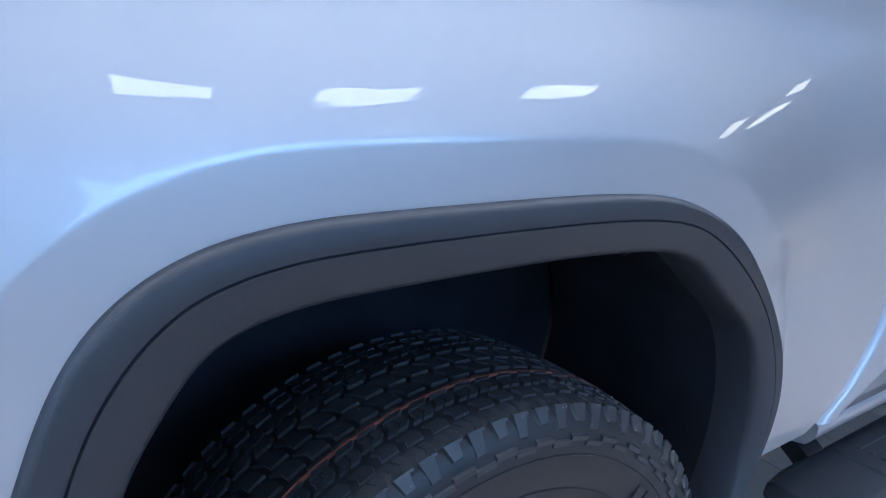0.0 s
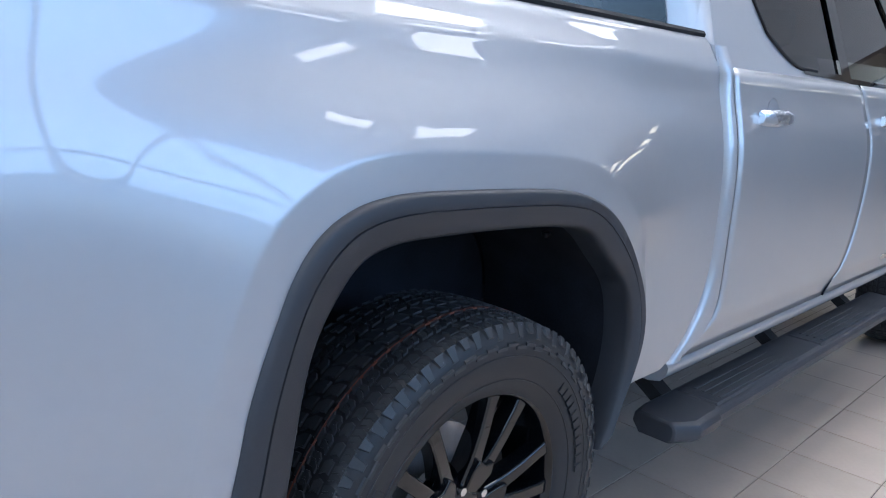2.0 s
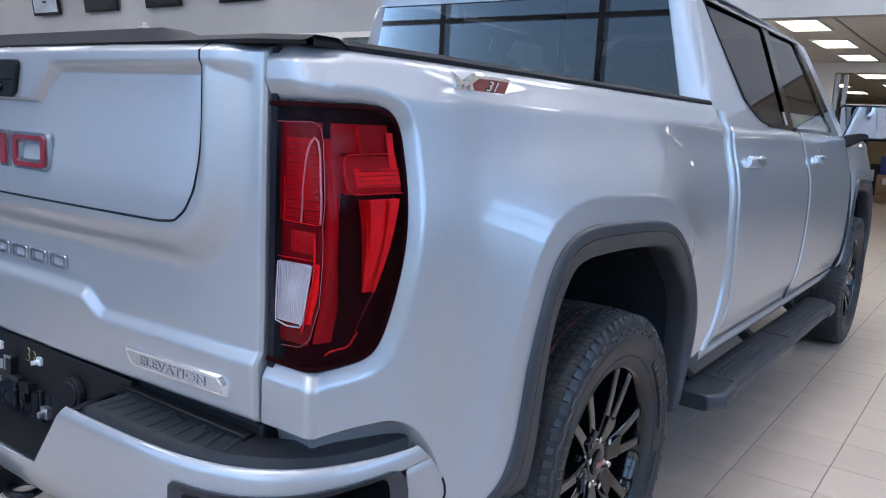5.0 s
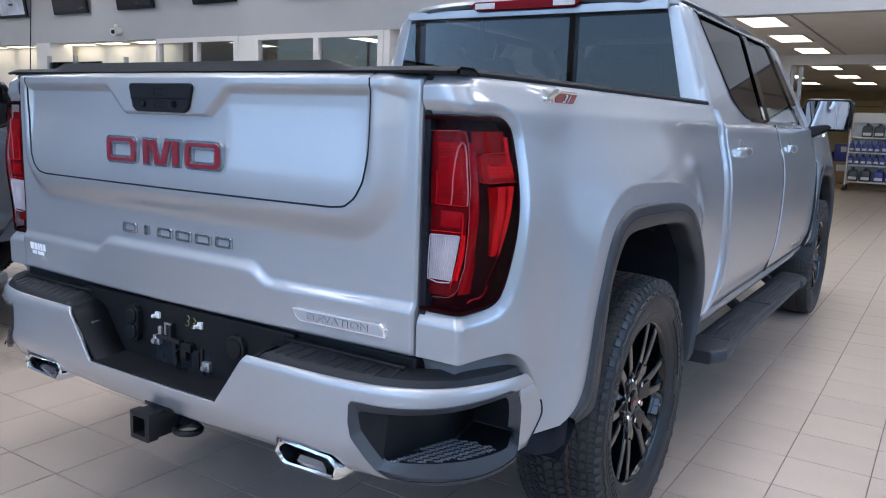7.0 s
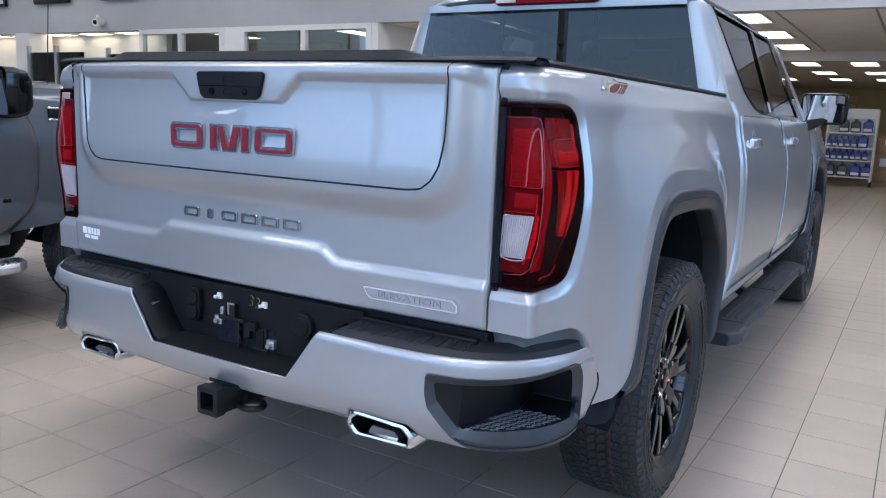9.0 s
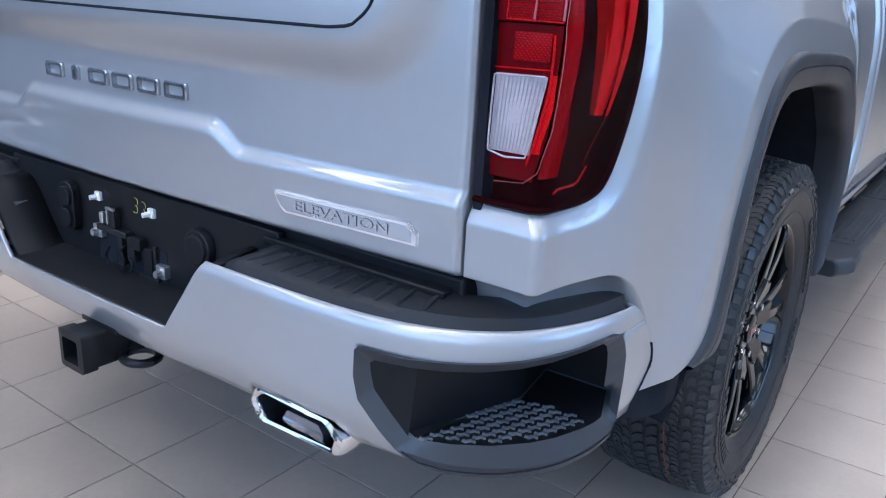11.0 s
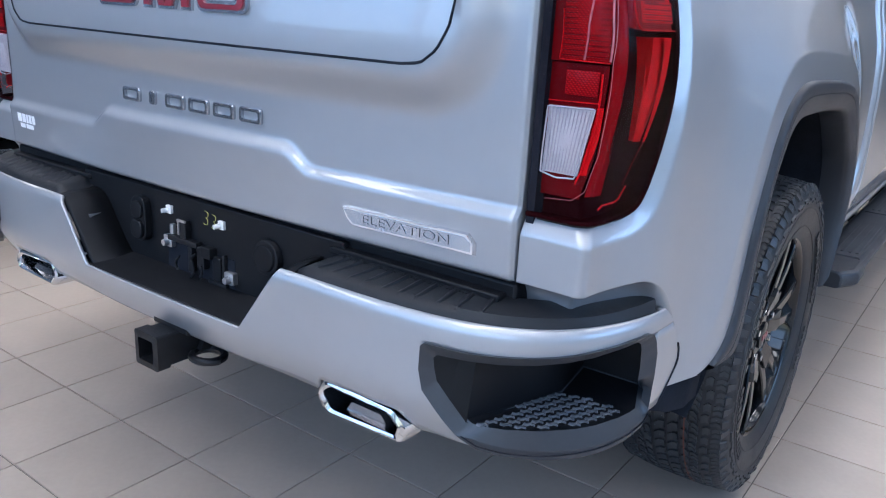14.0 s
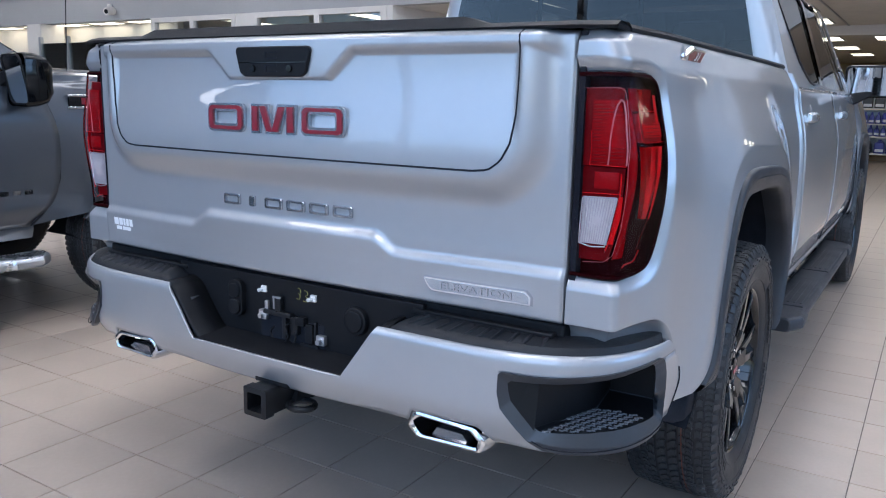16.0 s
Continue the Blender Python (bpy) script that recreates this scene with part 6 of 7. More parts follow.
def side_badge(truck):
    """Off-road badge on the bed's flank."""
    y0, z0 = -0.60, 1.368
    nx = (SIDE(1.385) - SIDE(1.345)) / 0.04
    place = Matrix.Translation((bed_x(y0, z0) + 0.0035, y0, z0)) @ Matrix.Rotation(radians(90), 4, 'Z') @ Matrix.Rotation(math.atan(-nx), 4, 'X')
    m = Mesh()
    for o in ([(-0.108, 0.026), (-0.082, 0.018), (-0.006, -0.026), (-0.030, -0.026)], [(-0.098, -0.022), (-0.070, -0.016), (-0.002, 0.026), (-0.026, 0.026)]):
        m.prism([(a, 0.002, b) for a, b in o], [(a * 0.98, -0.006, b * 0.9) for a, b in o])
    b = part("badge", m.moved(place), CHROME, truck, "chrome and red off-road badge", smooth=25)
    o = [(-0.034, 0.004), (-0.014, 0.021), (0.098, 0.021), (0.104, -0.022), (-0.008, -0.022)]
    part("badge_plate", Mesh().prism([(a, 0.002, b2) for a, b2 in o], [(a, -0.004, b2) for a, b2 in o]).moved(place), CHROME, b, smooth=25)
    o = [(-0.024, 0.004), (-0.010, 0.017), (0.094, 0.017), (0.097, -0.010), (-0.006, -0.010)]
    part("badge_field", Mesh().prism([(a, -0.003, b2) for a, b2 in o], [(a, -0.0048, b2) for a, b2 in o]).moved(place), BADGE_RED, b, smooth=25)
    t = text_mesh("31", 0.030, 0.0004, "edges", 0.0012)
    t.v = [(x * 1.45 + 0.045, y - 0.0052, z + 0.0035) for x, y, z in t.v]
    part("badge_number_edge", t.moved(place), GLOSS_BLACK, b, smooth=0)
    t = text_mesh("31", 0.030, 0.001)
    t.v = [(x * 1.45 + 0.045, y - 0.0055, z + 0.0035) for x, y, z in t.v]
    part("badge_number", t.moved(place), BADGE_SILVER, b, smooth=0)
    t = text_mesh("OFF ROAD", 0.0105, 0.0008)
    t.v = [(x * 1.25 + 0.048, y - 0.0045, z - 0.0155) for x, y, z in t.v]
    part("badge_caption", t.moved(place), GLOSS_BLACK, b, smooth=0)


truck_a = build_truck(SILVER, "silver crew-cab pickup truck with black wheels, no number plate", "trucks in the showroom", (0, 0, 0))
side_badge(truck_a)
for k in range(3):
    part("door_mark", Mesh().box((SIDE(0.70) + 0.002, 2.66 + k * 0.115, 0.622), (SIDE(0.70) + 0.006, 2.745 + k * 0.115, 0.642)), CHROME, truck_a, bevel=0.002)
truck_b = build_truck(GREY_PAINT, "dark grey pickup truck parked beside the silver one", "trucks in the showroom", (-3.47, -3.49, 0), badges=False, step_material=SATIN, step_label="satin silver running board", mirror=(1.04, 1.305, 0.085, 0.130), mirror_y=3.13, board_end=3.20, axle=AXLE_FRONT + 0.18)

mast = [(0.80, 3.55 + 0.05 * k / 10, 1.36 + 0.085 * k) for k in range(11)]
part("aerial", bead(mast, 0.003, 6), BLACK_PLASTIC, truck_b, "thin black aerial mast")
vent = Mesh().box((0.93, 3.46, 1.17), (0.945, 3.62, 1.235))
vb = part("wing_vent", vent, GLOSS_BLACK, truck_b, "black wing vent with chrome edges", bevel=0.004)
for z in (1.168, 1.232):
    part("vent_edge", Mesh().box((0.935, 3.45, z - 0.006), (0.952, 3.63, z + 0.006)), CHROME, vb, bevel=0.003)
part("vent_mark", Mesh().box((0.942, 3.53, 1.185), (0.950, 3.60, 1.22)), EMBLEM_RED, vb)
for k in range(5):
    part("door_mark", Mesh().box((SIDE(0.74) + 0.004, 2.92 + k * 0.062, 0.728), (SIDE(0.74) + 0.010, 2.962 + k * 0.062, 0.752)), CHROME, truck_b)

# ---------------------------------------------------------------- showroom
GROUT = mat("grout", (0.13, 0.112, 0.098), 0.8, noise_size=5, vary=0.25, bump=0.3, bump_size=200)
WALL_GREY = mat("grey_wall_paint", (0.38, 0.38, 0.375), 0.6, noise_size=1.5, vary=0.05, bump=0.1, bump_size=150)
WALL_WHITE = mat("white_wall_paint", (0.66, 0.63, 0.58), 0.6, noise_size=1.5, vary=0.04, bump=0.1, bump_size=150)
CEILING = mat("ceiling_board", (0.66, 0.63, 0.58), 0.8, noise_size=3, vary=0.06, bump=0.2, bump_size=120)
CEILING_WHITE = mat("white_ceiling_board", (0.78, 0.77, 0.75), 0.8, noise_size=3, vary=0.05, bump=0.2, bump_size=120)
ALU = mat("aluminium_mullion", (0.35, 0.36, 0.38), 0.4, metal=0.6, noise_size=5, vary=0.1)
PANEL_GLOW = mat("ceiling_lamp_diffuser", (1.0, 0.80, 0.50), 0.5, emit=4.2)
HIGH_GLOW = mat("high_lamp_diffuser", (1.0, 0.85, 0.69), 0.5, emit=9.8)
SLIM_GLOW = mat("slim_lamp_diffuser", (1.0, 0.85, 0.69), 0.5, emit=7.4)
ASPHALT = mat("asphalt", (0.05, 0.05, 0.052), 0.9, noise_size=2, vary=0.3, bump=0.4, bump_size=60)
BOTTLE_BLUE = mat("blue_bottle", (0.03, 0.035, 0.22), 0.35, noise_size=20, vary=0.1)
BOTTLE_GREY = mat("charcoal_bottle", (0.03, 0.03, 0.035), 0.35, noise_size=20, vary=0.1)
LABEL_WHITE = mat("paper_label", (0.6, 0.6, 0.62), 0.6, noise_size=40, vary=0.15)
CARDBOARD = mat("cardboard", (0.30, 0.20, 0.11), 0.8, noise_size=8, vary=0.15)
SCREEN = mat("dark_print", (0.02, 0.02, 0.024), 0.2, noise_size=3, vary=0.5)
PRINT_LIGHT = mat("pale_print", (0.45, 0.5, 0.56), 0.3, noise_size=3, vary=0.4)
CREAM = mat("cream_wall_paint", (0.82, 0.76, 0.66), 0.6, noise_size=1.5, vary=0.04, bump=0.1, bump_size=150)
WARM_WALL = mat("warm_wall", (0.62, 0.50, 0.28), 0.7, noise_size=2, vary=0.08)


def tile_material():
    m = mat("porcelain_tile", (0.392, 0.331, 0.268), 0.30, noise_size=4, vary=0.07, bump=0.05, bump_size=90, rough_vary=0.03)
    nt = m.node_tree
    b = nt.nodes["Principled BSDF"]
    src = b.inputs["Base Color"].links[0].from_socket
    oi = nt.nodes.new("ShaderNodeObjectInfo")
    gi = nt.nodes.new("ShaderNodeNewGeometry")
    add = nt.nodes.new("ShaderNodeMath")
    nt.links.new(oi.outputs["Random"], add.inputs[0])
    nt.links.new(gi.outputs["Random Per Island"], add.inputs[1])
    rng = nt.nodes.new("ShaderNodeMapRange")
    nt.links.new(add.outputs[0], rng.inputs["Value"])
    rng.inputs["From Max"].default_value = 2
    rng.inputs["To Min"].default_value, rng.inputs["To Max"].default_value = 0.93, 1.07
    sc = nt.nodes.new("ShaderNodeVectorMath")
    sc.operation = 'SCALE'
    nt.links.new(src, sc.inputs[0])
    nt.links.new(rng.outputs[0], sc.inputs["Scale"])
    nt.links.new(sc.outputs[0], b.inputs["Base Color"])
    return m


TILE = tile_material()
X_MIN, X_MAX, Y_MIN, Y_MAX = -26.0, 8.0, -7.0, 28.0
Z_HIGH, Z_LOW, Z_BACK = 5.4, 2.85, 2.70          # atrium, soffit behind the bulkhead, back room
Y_BULK, Y_HEAD = 9.0, 15.4


def structure(name, shape, material, label="", **kw):
    ob = part(name, shape, material, None, label, **kw)
    return tagged(ob, label, name.split("_")[0], kind="structure")


floor = structure("floor", Mesh().box((X_MIN - 0.3, Y_MIN - 0.3, -0.12), (X_MAX + 0.3, Y_MAX + 0.3, -0.004)), GROUT, "beige porcelain tile floor with dark joints")
structure("ground", Mesh().box((-400, -400, -0.5), (400, 400, -0.125)), ASPHALT, "asphalt lot outside the glazing")
structure("ceiling_atrium", Mesh().box((X_MIN, Y_MIN, Z_HIGH), (X_MAX, Y_BULK, Z_HIGH + 0.15)), CEILING_WHITE, "pale high ceiling over the trucks")
structure("ceiling_soffit", Mesh().box((X_MIN, Y_BULK + 0.2, Z_LOW), (X_MAX, Y_HEAD, Z_LOW + 0.15)), CEILING, "low suspended ceiling with square lamps")
structure("ceiling_back", Mesh().box((X_MIN, Y_HEAD + 0.2, Z_BACK), (X_MAX, Y_MAX, Z_BACK + 0.15)), CEILING, "low ceiling of the parts department")
structure("wall_bulkhead", Mesh().box((X_MIN, Y_BULK, Z_LOW - 0.01), (X_MAX, Y_BULK + 0.2, Z_HIGH)), WALL_GREY, "grey bulkhead wall over the offices")
structure("wall_header", Mesh().box((-1.42, Y_HEAD, 2.66), (X_MAX, Y_HEAD + 0.2, Z_LOW)), WALL_WHITE, "white header over the opening")
structure("wall_offices", Mesh().box((X_MIN, Y_HEAD, 0), (-1.42, Y_HEAD + 0.2, Z_LOW)), WALL_WHITE, "white wall behind the offices")
structure("wall_north", Mesh().box((X_MIN, Y_MAX, 0), (X_MAX, Y_MAX + 0.2, Z_BACK)), WARM_WALL, "tan back wall of the parts department")
structure("wall_west", Mesh().box((X_MIN - 0.2, Y_MIN, 0), (X_MIN, Y_MAX, Z_HIGH)), WALL_WHITE, "white side wall")
structure("wall_east", Mesh().box((X_MAX, Y_BULK + 0.07, 0), (X_MAX + 0.2, Y_MAX, Z_HIGH)), WALL_WHITE, "white wall beyond the glazing")
for k in range(1, 6):
    structure("ceiling_trim", Mesh().box((-1.6 + k * 1.22, Y_BULK + 0.25, Z_LOW - 0.012), (-1.57 + k * 1.22, Y_HEAD, Z_LOW)), ALU, "thin joint strip of the ceiling")
jamb = structure("door_1", Mesh().box((-1.50, Y_HEAD - 0.03, 0), (-1.38, Y_HEAD + 0.23, 2.66)), WALL_WHITE, "white jamb of the wide opening")
structure("door_2", joined(Mesh().box((-1.37, Y_HEAD + 0.04, 0), (-1.30, Y_HEAD + 0.12, 2.62)), Mesh().box((-1.22, Y_HEAD + 0.06, 0), (-1.15, Y_HEAD + 0.14, 2.62))), ALU, "folded grey sliding door leaves")


def glazed_front(name, p0, p1, sill, top, bays):
    """A shop front: low plinth, header, mullions and panes."""
    p0, p1 = Vector(p0), Vector(p1)
    w = (p1 - p0).normalized()
    n = Vector((-w.y, w.x, 0)) * 0.06
    up = lambda p, z: Vector((p.x, p.y, z))
    front = thing(name, "tall glazed shop front with grey mullions", "window", kind="structure")

    def slab(a, b, z0, z1, k=1.0):
        return Mesh().prism([up(a - n * k, z0), up(b - n * k, z0), up(b + n * k, z0), up(a + n * k, z0)], [up(a - n * k, z1), up(b - n * k, z1), up(b + n * k, z1), up(a + n * k, z1)])
    part("plinth", slab(p0, p1, -0.1, sill), WALL_GREY, front)
    part("header", slab(p0, p1, top, Z_HIGH), WALL_GREY, front)
    length = (p1 - p0).length
    for k in range(bays + 1):
        c = p0 + w * (length * k / bays)
        part("mullion", slab(c - w * 0.05, c + w * 0.05, sill, top, 1.3), ALU, front)
    for z in (1.15, 2.9):
        part("transom", slab(p0, p1, z, z + 0.07, 1.2), ALU, front)
    for k in range(bays):
        a, b = p0 + w * (length * k / bays + 0.05), p0 + w * (length * (k + 1) / bays - 0.05)
        pane = part("pane", Mesh().face([up(a, sill), up(b, sill), up(b, top), up(a, top)]), CLEAR, front, smooth=0)
        pane.visible_shadow = False
    return front


glazed_front("window_1", (X_MIN, Y_MIN, 0), (X_MAX, Y_MIN, 0), 0.25, 5.0, 12)
glazed_front("window_2", (X_MAX, Y_MIN, 0), (X_MAX, Y_BULK, 0), 0.25, 5.0, 6)


def ceiling_lamp(x, y, z, w, d, glow):
    lamp = thing("ceiling_lamp", "square recessed ceiling lamp, lit warm white", "ceiling lamp", "recessed ceiling lamps", (x, y, z))
    fr = Mesh()
    for a, b in (((-w - 0.03, -d - 0.03), (w + 0.03, -d)), ((-w - 0.03, d), (w + 0.03, d + 0.03)), ((-w - 0.03, -d), (-w, d)), ((w, -d), (w + 0.03, d))):
        fr.box((*a, -0.02), (*b, 0.0))
    part("lamp_frame", fr, WALL_WHITE, lamp)
    part("diffuser", Mesh().box((-w, -d, -0.012), (w, d, -0.004)), glow, lamp)
    return lamp


# unseen lamps added along the soffit to brighten the lobby wall
lobby = ceiling_lamp(-14.3, 9.47, Z_LOW, 0.5, 0.2, PANEL_GLOW)
for x in (-15.7, -17.1, -18.5, -19.9, -21.3):
    copy_thing(lobby, pose(x, 9.47, Z_LOW))
first = ceiling_lamp(-0.83, 9.8, Z_LOW, 0.25, 0.55, PANEL_GLOW)
for x, y in ((-0.83, 12.05), (-0.83, 14.3), (-4.6, 9.8), (-4.6, 12.05), (-4.6, 14.3), (-8.5, 10.5), (-8.5, 13.5), (-12.0, 10.5), (-12.0, 13.5), (4.0, 9.8), (4.0, 12.05), (4.0, 14.3)):
    copy_thing(first, pose(x, y, Z_LOW))
for x, y in ((-0.86, 16.7), (0.30, 16.7), (1.5, 16.7), (-0.78, 19.7), (0.40, 19.7), (1.6, 19.7), (-0.66, 22.6), (0.5, 22.6), (1.7, 22.6), (-2.1, 19.7), (-2.1, 22.6)):
    copy_thing(first, pose(x, y, Z_BACK))
high = ceiling_lamp(0.25, 0.6, Z_HIGH, 0.52, 1.05, HIGH_GLOW)
# the pair at x = -21 is added out of view, to brighten the lobby
for x, y in ((0.25, -2.4), (0.25, 3.6), (0.25, 6.6), (0.25, -5.4), (-4.0, -5.4), (-4.0, -2.4), (-4.0, 0.6), (-4.0, 3.6), (-4.0, 6.6), (-10.0, 0.6), (-10.0, 3.6), (-10.0, 6.6), (-16.0, 3.6), (-16.0, 6.6), (-21.0, 3.6), (-21.0, 6.6)):
    copy_thing(high, pose(x, y, Z_HIGH))
# extra unseen lamps that double the middle row, added to brighten the floor
for y in (-3.9, -0.9, 2.1, 5.1):
    copy_thing(high, pose(0.25, y, Z_HIGH))
broad = ceiling_lamp(2.1, -4.2, Z_HIGH, 0.30, 0.75, HIGH_GLOW)
for y in (-1.4, 1.4, 4.2, 7.0):
    copy_thing(broad, pose(2.1, y, Z_HIGH))
slim = ceiling_lamp(3.6, -0.9, Z_HIGH, 0.24, 0.68, SLIM_GLOW)
for x, y in ((3.6, -3.6), (3.6, 2.1), (3.6, 5.1), (3.6, 7.6), (5.6, -5.0), (5.6, -2.4), (5.6, 0.6), (5.6, 3.6), (5.6, 6.6), (3.6, -6.0)):
    copy_thing(slim, pose(x, y, Z_HIGH))


def office_window(name, x0, x1, mullions):
    w = thing(name, "office window with white frame under the bulkhead", "window", kind="structure")
    y, z0, z1 = Y_BULK, 0.95, Z_LOW - 0.01
    part("window_sill", Mesh().box((x0, y, 0), (x1, y + 0.14, z0)), WALL_WHITE, w)
    xs = [x0, *mullions, x1]
    for x in xs:
        part("window_frame", Mesh().box((x - 0.06, y - 0.02, z0), (x + 0.06, y + 0.10, z1 - 0.10)), WALL_WHITE, w)
    part("window_head", Mesh().box((x0 - 0.06, y - 0.024, z1 - 0.10), (x1 + 0.06, y + 0.10, z1)), WALL_WHITE, w)
    for a, b in zip(xs[:-1], xs[1:]):
        pane = part("pane", Mesh().face([(a, y + 0.05, z0), (b, y + 0.05, z0), (b, y + 0.05, z1), (a, y + 0.05, z1)]), OFFICE_GLASS, w, smooth=0)
        pane.visible_shadow = False
    return w


office_window("window_3", -13.4, -10.9, [-12.15])
office_window("window_4", -10.3, -7.15, [-8.7])
structure("wall_pier", Mesh().box((-10.84, Y_BULK, 0), (-10.36, Y_BULK + 0.2, Z_LOW)), WALL_WHITE, "white pier between the office windows")
structure("wall_partition", Mesh().box((-7.1, Y_BULK, 0), (-6.95, Y_HEAD, Z_LOW)), WALL_WHITE, "white office partition")
structure("wall_office_back", Mesh().box((-13.5, 12.4, 0), (-10.6, 12.5, Z_LOW)), WARM_WALL, "yellow-tan office wall")
structure("wall_lobby", Mesh().box((-24.0, 9.75, 0), (-13.5, 9.90, Z_LOW)), CREAM, "white lobby wall")
structure("column_1", Mesh().box((-18.1, 8.9, 0), (-17.5, 9.5, Z_LOW - 0.012)), WALL_WHITE, "square white column")


def glass_screen(x, y, w):
    s = thing("glass_screen", "clear glass partition with a grey post", "glass partition", "glass partitions", (x, y, 0))
    part("post", Mesh().box((-0.04, -0.04, 0), (0.04, 0.04, 2.5)), ALU, s)
    part("glass_panel", Mesh().box((0.04, -0.008, 0.1), (w, 0.008, 2.35)), CLEAR, s)
    return s


for x, y in ((-17.2, 8.7), (-16.1, 8.7), (-15.0, 9.3)):
    glass_screen(x, y, 1.05)


def wall_screen(x0, x1, shade):
    """A framed screen that leans out from the bulkhead."""
    c = (x0 + x1) / 2
    s = thing("wall_screen", "black-framed screen hung high on the grey wall", "screen", "screens on the bulkhead", (c, Y_BULK, 3.5))
    w = (x1 - x0) / 2
    lean = lambda z: -0.10 - 0.16 * z
    part("screen_frame", Mesh().prism([(-w, lean(0) + 0.06, 0), (w, lean(0) + 0.06, 0), (w, lean(0.8) + 0.06, 0.8), (-w, lean(0.8) + 0.06, 0.8)], [(-w, lean(0), 0), (w, lean(0), 0), (w, lean(0.8), 0.8), (-w, lean(0.8), 0.8)]), GLOSS_BLACK, s, bevel=0.008)
    i = w - 0.07
    part("screen_face", Mesh().face([(-i, lean(0.07) - 0.004, 0.07), (i, lean(0.07) - 0.004, 0.07), (i, lean(0.73) - 0.004, 0.73), (-i, lean(0.73) - 0.004, 0.73)]), shade, s, smooth=0)
    part("bracket", Mesh().box((-0.1, -0.16, 0.3), (0.1, 0.0, 0.5)), BLACK_STEEL, s)
    return s


for x0, x1, shade in ((-19.75, -18.45, PRINT_LIGHT), (-17.25, -15.85, SCREEN), (-14.7, -13.4, SCREEN), (-12.1, -10.8, SCREEN), (-9.4, -8.35, SCREEN)):
    wall_screen(x0, x1, shade)
cam_t = thing("security_camera", "small white security camera on the bulkhead", "security camera", at=(-14.75, Y_BULK, 3.06))
part("camera_mount", Mesh().box((-0.16, -0.06, -0.10), (-0.06, 0.0, 0.14)), WALL_WHITE, cam_t, bevel=0.01)
part("camera_head", Mesh().tube((0.02, -0.04, -0.02), (0.06, -0.24, -0.05), 0.09, 0.085, 20), WALL_WHITE, cam_t)
part("camera_lens", Mesh().tube((0.06, -0.235, -0.05), (0.062, -0.25, -0.052), 0.05, 0.05, 16), GLOSS_BLACK, cam_t)


# rolling rack of oil bottles in the opening
def bottle_mesh(w, d, hgt, jug):
    m = Mesh()
    ring = lambda z, k: [(p * k, q * k, z) for p, q in [(a, b * d / w) for a, b in rounded(w, w, w * 0.35, 3)]]
    if jug:
        rows = [ring(0, 0.96), ring(0.01, 1), ring(hgt * 0.72, 1), ring(hgt * 0.80, 0.9), ring(hgt * 0.90, 0.32), ring(hgt, 0.30)]
    else:
        rows = [ring(0, 0.95), ring(0.01, 1), ring(hgt * 0.62, 1), ring(hgt * 0.74, 0.75), ring(hgt * 0.84, 0.36), ring(hgt, 0.36)]
    m.patch(rows, closed=True)
    m.face(rows[0][::-1]).face(rows[-1])
    if jug:
        m = joined(m, bead([(w * 0.75, 0, hgt * 0.70), (w * 0.8, 0, hgt * 0.86), (w * 0.5, 0, hgt * 0.95), (w * 0.15, 0, hgt * 0.90)], w * 0.10, 6))
    return m


def make_bottle(jug, shade, label):
    w, d, hgt = (0.105, 0.06, 0.29) if jug else (0.055, 0.036, 0.235)
    t = thing("oil_bottle", label, "bottle", "oil bottles on the rack")
    part("bottle_body", bottle_mesh(w, d, hgt, jug), shade, t)
    part("bottle_label", Mesh().face([(-w * 0.8, -d - 0.002, hgt * 0.12), (w * 0.8, -d - 0.002, hgt * 0.12), (w * 0.8, -d - 0.002, hgt * 0.34), (-w * 0.8, -d - 0.002, hgt * 0.34)]), LABEL_WHITE, t, smooth=0)
    part("cap", Mesh().tube((0 if not jug else -w * 0.0, 0, hgt), (0, 0, hgt + 0.02), w * 0.34, w * 0.32, 12), shade, t)
    return t


rack = thing("rolling_rack", "white wire rolling rack stocked with oil bottles", "shelf rack", at=(0.12, 18.0, 0))
for x in (-0.50, 0.50):
    for y in (-0.22, 0.22):
        part("post", Mesh().tube((x, y, 0.10), (x, y, 1.76), 0.02, 0.02, 10), WALL_WHITE, rack)
        c = part("caster", Mesh().tube((x - 0.02, y, 0.06), (x + 0.02, y, 0.06), 0.06, 0.06, 16), BLACK_STEEL, rack)
for z in (0.22, 0.60, 0.885, 1.225):
    part("shelf", Mesh().box((-0.51, -0.24, z - 0.03), (0.51, 0.24, z)), WALL_WHITE, rack, bevel=0.004)
part("back_panel", Mesh().box((-0.49, 0.19, 0.2), (0.49, 0.20, 1.70)), PRINT_LIGHT, rack)
part("sign_board", Mesh().box((-0.50, 0.15, 1.55), (0.50, 0.17, 1.78)), LABEL_WHITE, rack)
jug_b, jug_g, btl = make_bottle(True, BOTTLE_BLUE, "blue plastic oil jug with label"), make_bottle(True, BOTTLE_GREY, "charcoal plastic oil jug with label"), make_bottle(False, BOTTLE_BLUE, "small blue oil bottle")
plan = [(jug_g, 0.225, (-0.36, -0.10)), (jug_b, 0.225, (0.17, 0.40)), (btl, 0.605, (-0.44, -0.31, -0.18, -0.05, 0.08, 0.21, 0.34)), (btl, 0.89, (-0.44, -0.31, -0.18, -0.05, 0.08)),
        (jug_b, 0.89, (0.26,)), (jug_g, 1.23, (-0.16, 0.08)), (jug_b, 1.23, (0.33,))]
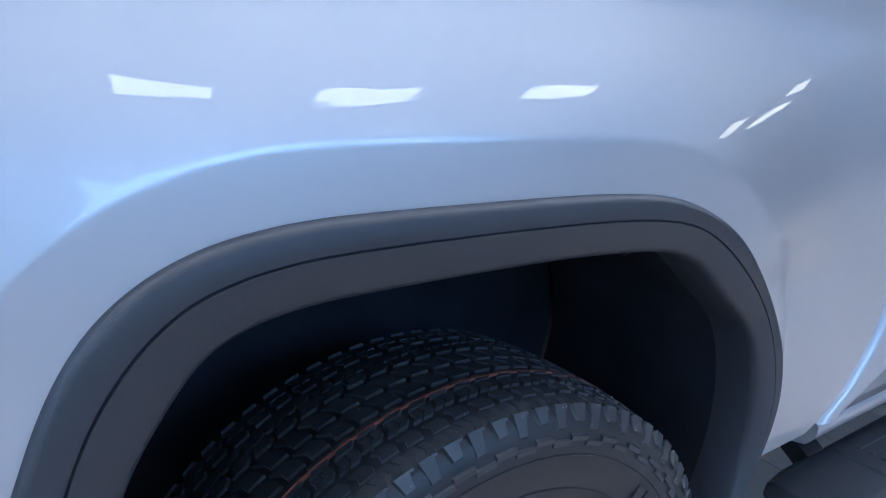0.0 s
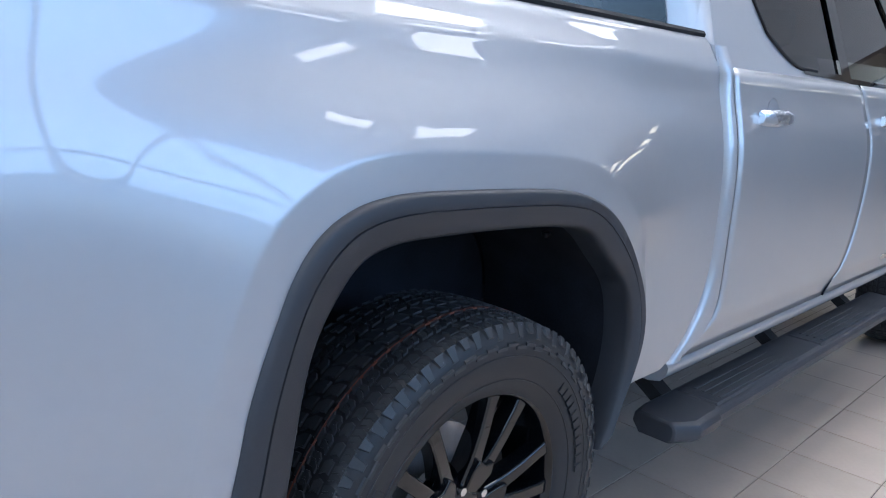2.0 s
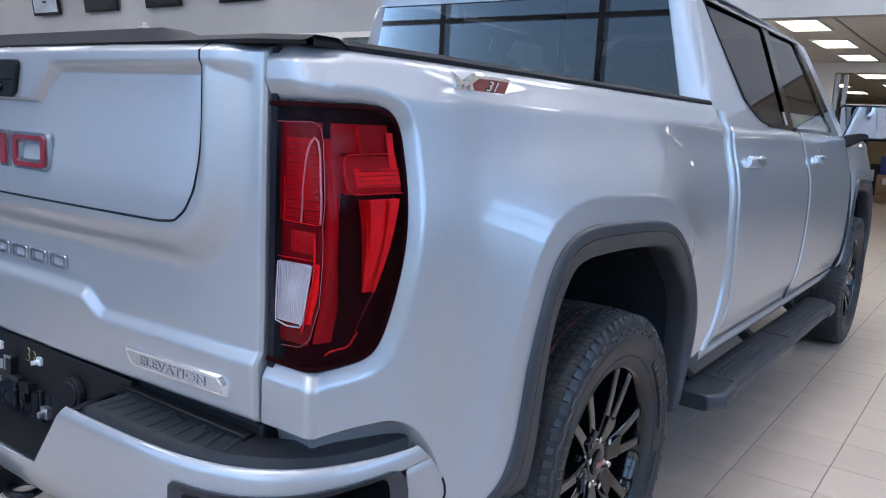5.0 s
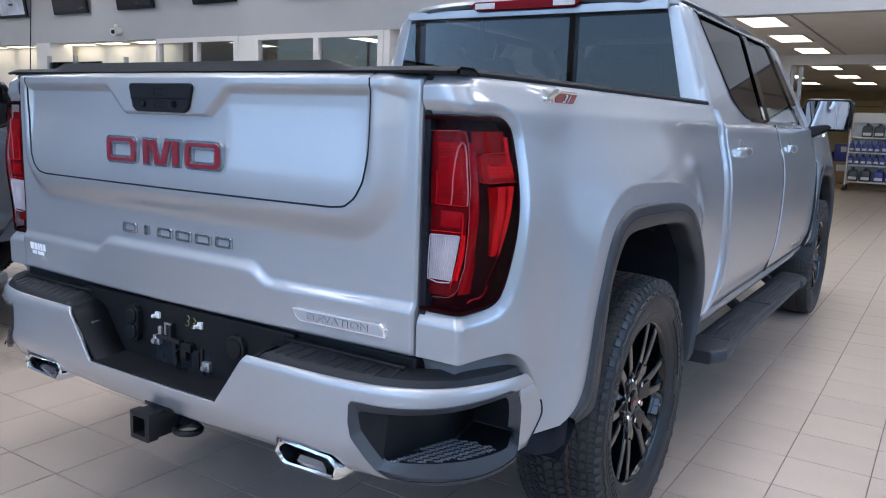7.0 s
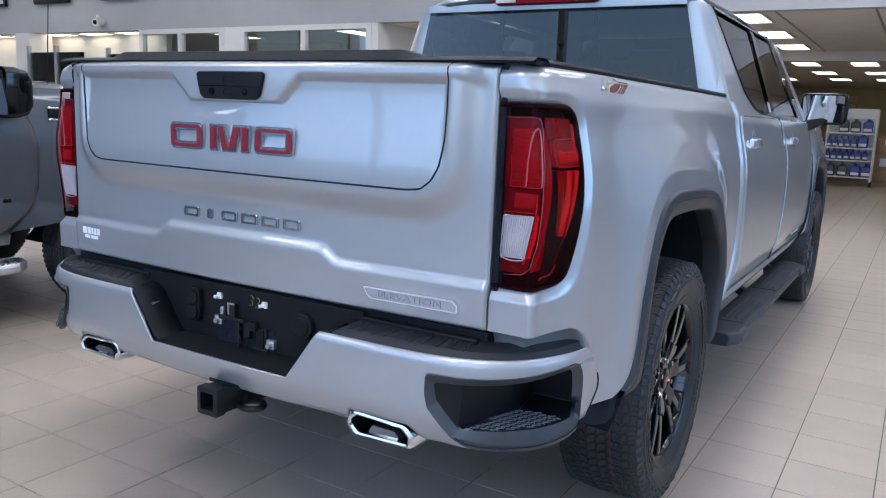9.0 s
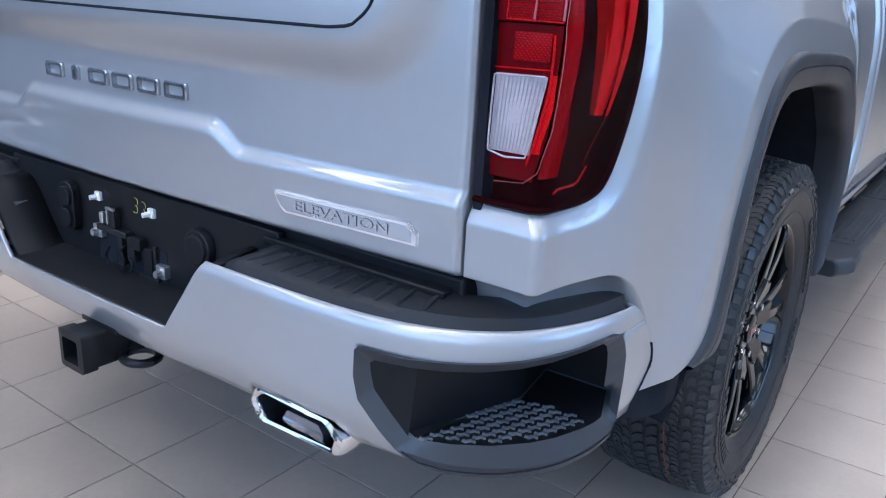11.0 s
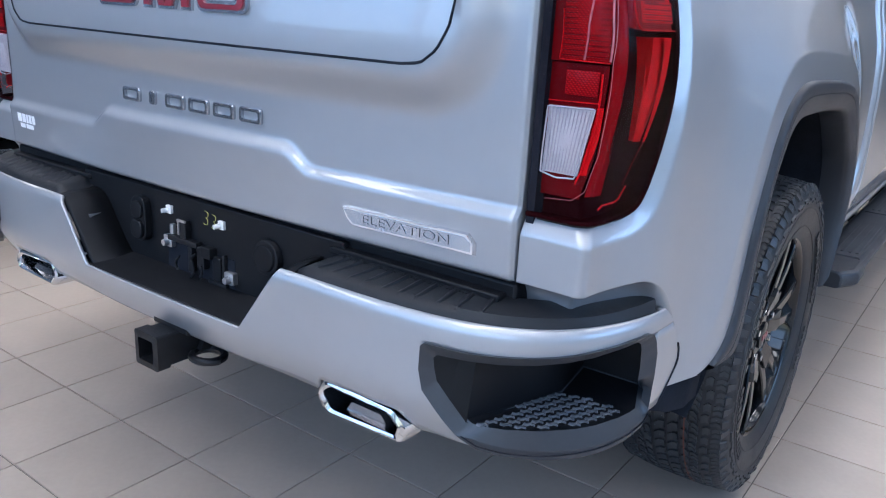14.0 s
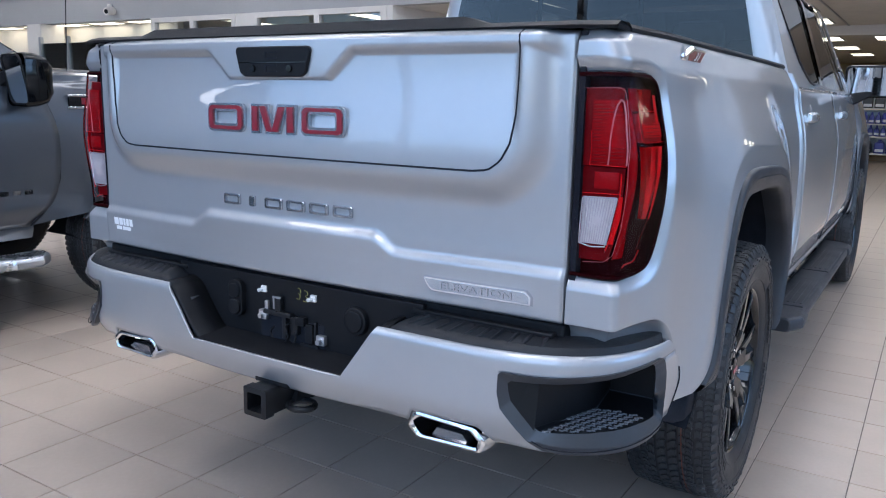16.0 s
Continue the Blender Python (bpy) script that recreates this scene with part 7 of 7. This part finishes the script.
for src, z, xs in plan:
    for k, x in enumerate(xs):
        place = pose(0.12 + x, 17.86, z)
        if src.location.length < 1e-6:
            src.matrix_world = place
        else:
            copy_thing(src, place)


def carton(x, y, z, w, d, hgt, shade=CARDBOARD, label="brown cardboard carton on a pallet"):
    c = thing("carton", label, "box", "cartons by the rack", (x, y, z))
    part("carton_body", soft_box((-w / 2, -d / 2, 0), (w / 2, d / 2, hgt), 0.01), shade, c)
    part("carton_label", Mesh().face([(-w * 0.1, -d / 2 - 0.003, hgt * 0.55), (w * 0.25, -d / 2 - 0.003, hgt * 0.55), (w * 0.25, -d / 2 - 0.003, hgt * 0.85), (-w * 0.1, -d / 2 - 0.003, hgt * 0.85)]), LABEL_WHITE, c, smooth=0)
    return c


pallet = thing("pallet", "rough wooden pallet on the floor", "pallet", at=(0.1, 18.9, 0))
for k in range(6):
    part("pallet_board", Mesh().box((-1.6 + k * 0.55, -0.4, 0.10), (-1.2 + k * 0.55, 0.4, 0.125)), CARDBOARD, pallet)
for y in (-0.36, 0, 0.30):
    part("pallet_runner", Mesh().box((-1.6, y, 0), (1.6, y + 0.08, 0.10)), CARDBOARD, pallet)
for x, z, w, hgt in ((-0.62, 0.125, 0.62, 0.50), (0.08, 0.125, 0.70, 0.55), (0.80, 0.125, 0.60, 0.62), (1.35, 0.125, 0.45, 0.9), (0.85, 0.745, 0.5, 0.4)):
    carton(x, 18.9, z, w, 0.6, hgt)
carton(-0.60, 18.9, 0.625, 0.36, 0.4, 0.42, BOTTLE_BLUE, "stacked dark blue carton on another")
carton(-0.95, 18.8, 0.0, 0.30, 0.4, 0.85, BLACK_PLASTIC, "tall black carton beside the rack")
cab2 = thing("wall_cabinet", "yellow-lit cabinet on the back wall", "cabinet", at=(-1.0, 27.6, 1.2))
part("cabinet_body", Mesh().box((-0.45, 0, 0), (0.45, 0.38, 1.2)), WARM_WALL, cab2, bevel=0.01)
for k in range(5):
    part("cabinet_shelf", Mesh().box((-0.42, -0.03, 0.1 + k * 0.22), (0.42, 0.0, 0.13 + k * 0.22)), CARDBOARD, cab2)
board = thing("dark_board", "dark display board on the back wall", "display board", at=(-3.4, 27.8, 1.3))
part("board_face", Mesh().box((-1.0, 0, 0), (1.0, 0.15, 0.8)), BLACK_PLASTIC, board, bevel=0.01)
part("board_frame", Mesh().box((-1.05, 0.02, -0.05), (1.05, 0.19, 0.85)), ALU, board)

# tiles: those round the truck as pieces, the rest joined
TW, JOINT = 0.3062, 0.004
tile_shape = Mesh()
h = TW / 2 - JOINT / 2
tile_shape.prism([(-h, -h, -0.004), (h, -h, -0.004), (h, h, -0.004), (-h, h, -0.004)], [(-h, -h, -0.001), (h, -h, -0.001), (h, h, -0.001), (-h, h, -0.001)])
tile_shape.prism([(-h, -h, -0.001), (h, -h, -0.001), (h, h, -0.001), (-h, h, -0.001)], [(-h + 0.001, -h + 0.001, 0), (h - 0.001, -h + 0.001, 0), (h - 0.001, h - 0.001, 0), (-h + 0.001, h - 0.001, 0)])
tile_me = None
rest = Mesh()
TX, TY = -0.537 + TW / 2, -0.938 + TW / 2
for i in range(-78, 28):
    for j in range(-20, 94):
        x, y = TX + i * TW, TY + j * TW
        if -7 <= i <= 7 and -8 <= j <= 11:
            if tile_me is None:
                ob = part("tile", tile_shape, TILE, floor, smooth=0)
                tile_me = ob.data
            else:
                ob = new("tile", tile_me)
                ob.parent = floor
            ob.location = (x, y, 0)
        else:
            n0 = len(rest.v)
            rest.v += [(x - h, y - h, -0.0005), (x + h, y - h, -0.0005), (x + h, y + h, -0.0005), (x - h, y + h, -0.0005)]
            rest.f.append((n0, n0 + 1, n0 + 2, n0 + 3))
tagged(part("tile_field", rest, TILE, floor, smooth=0), "beige floor tiles further off", kind="stuff")
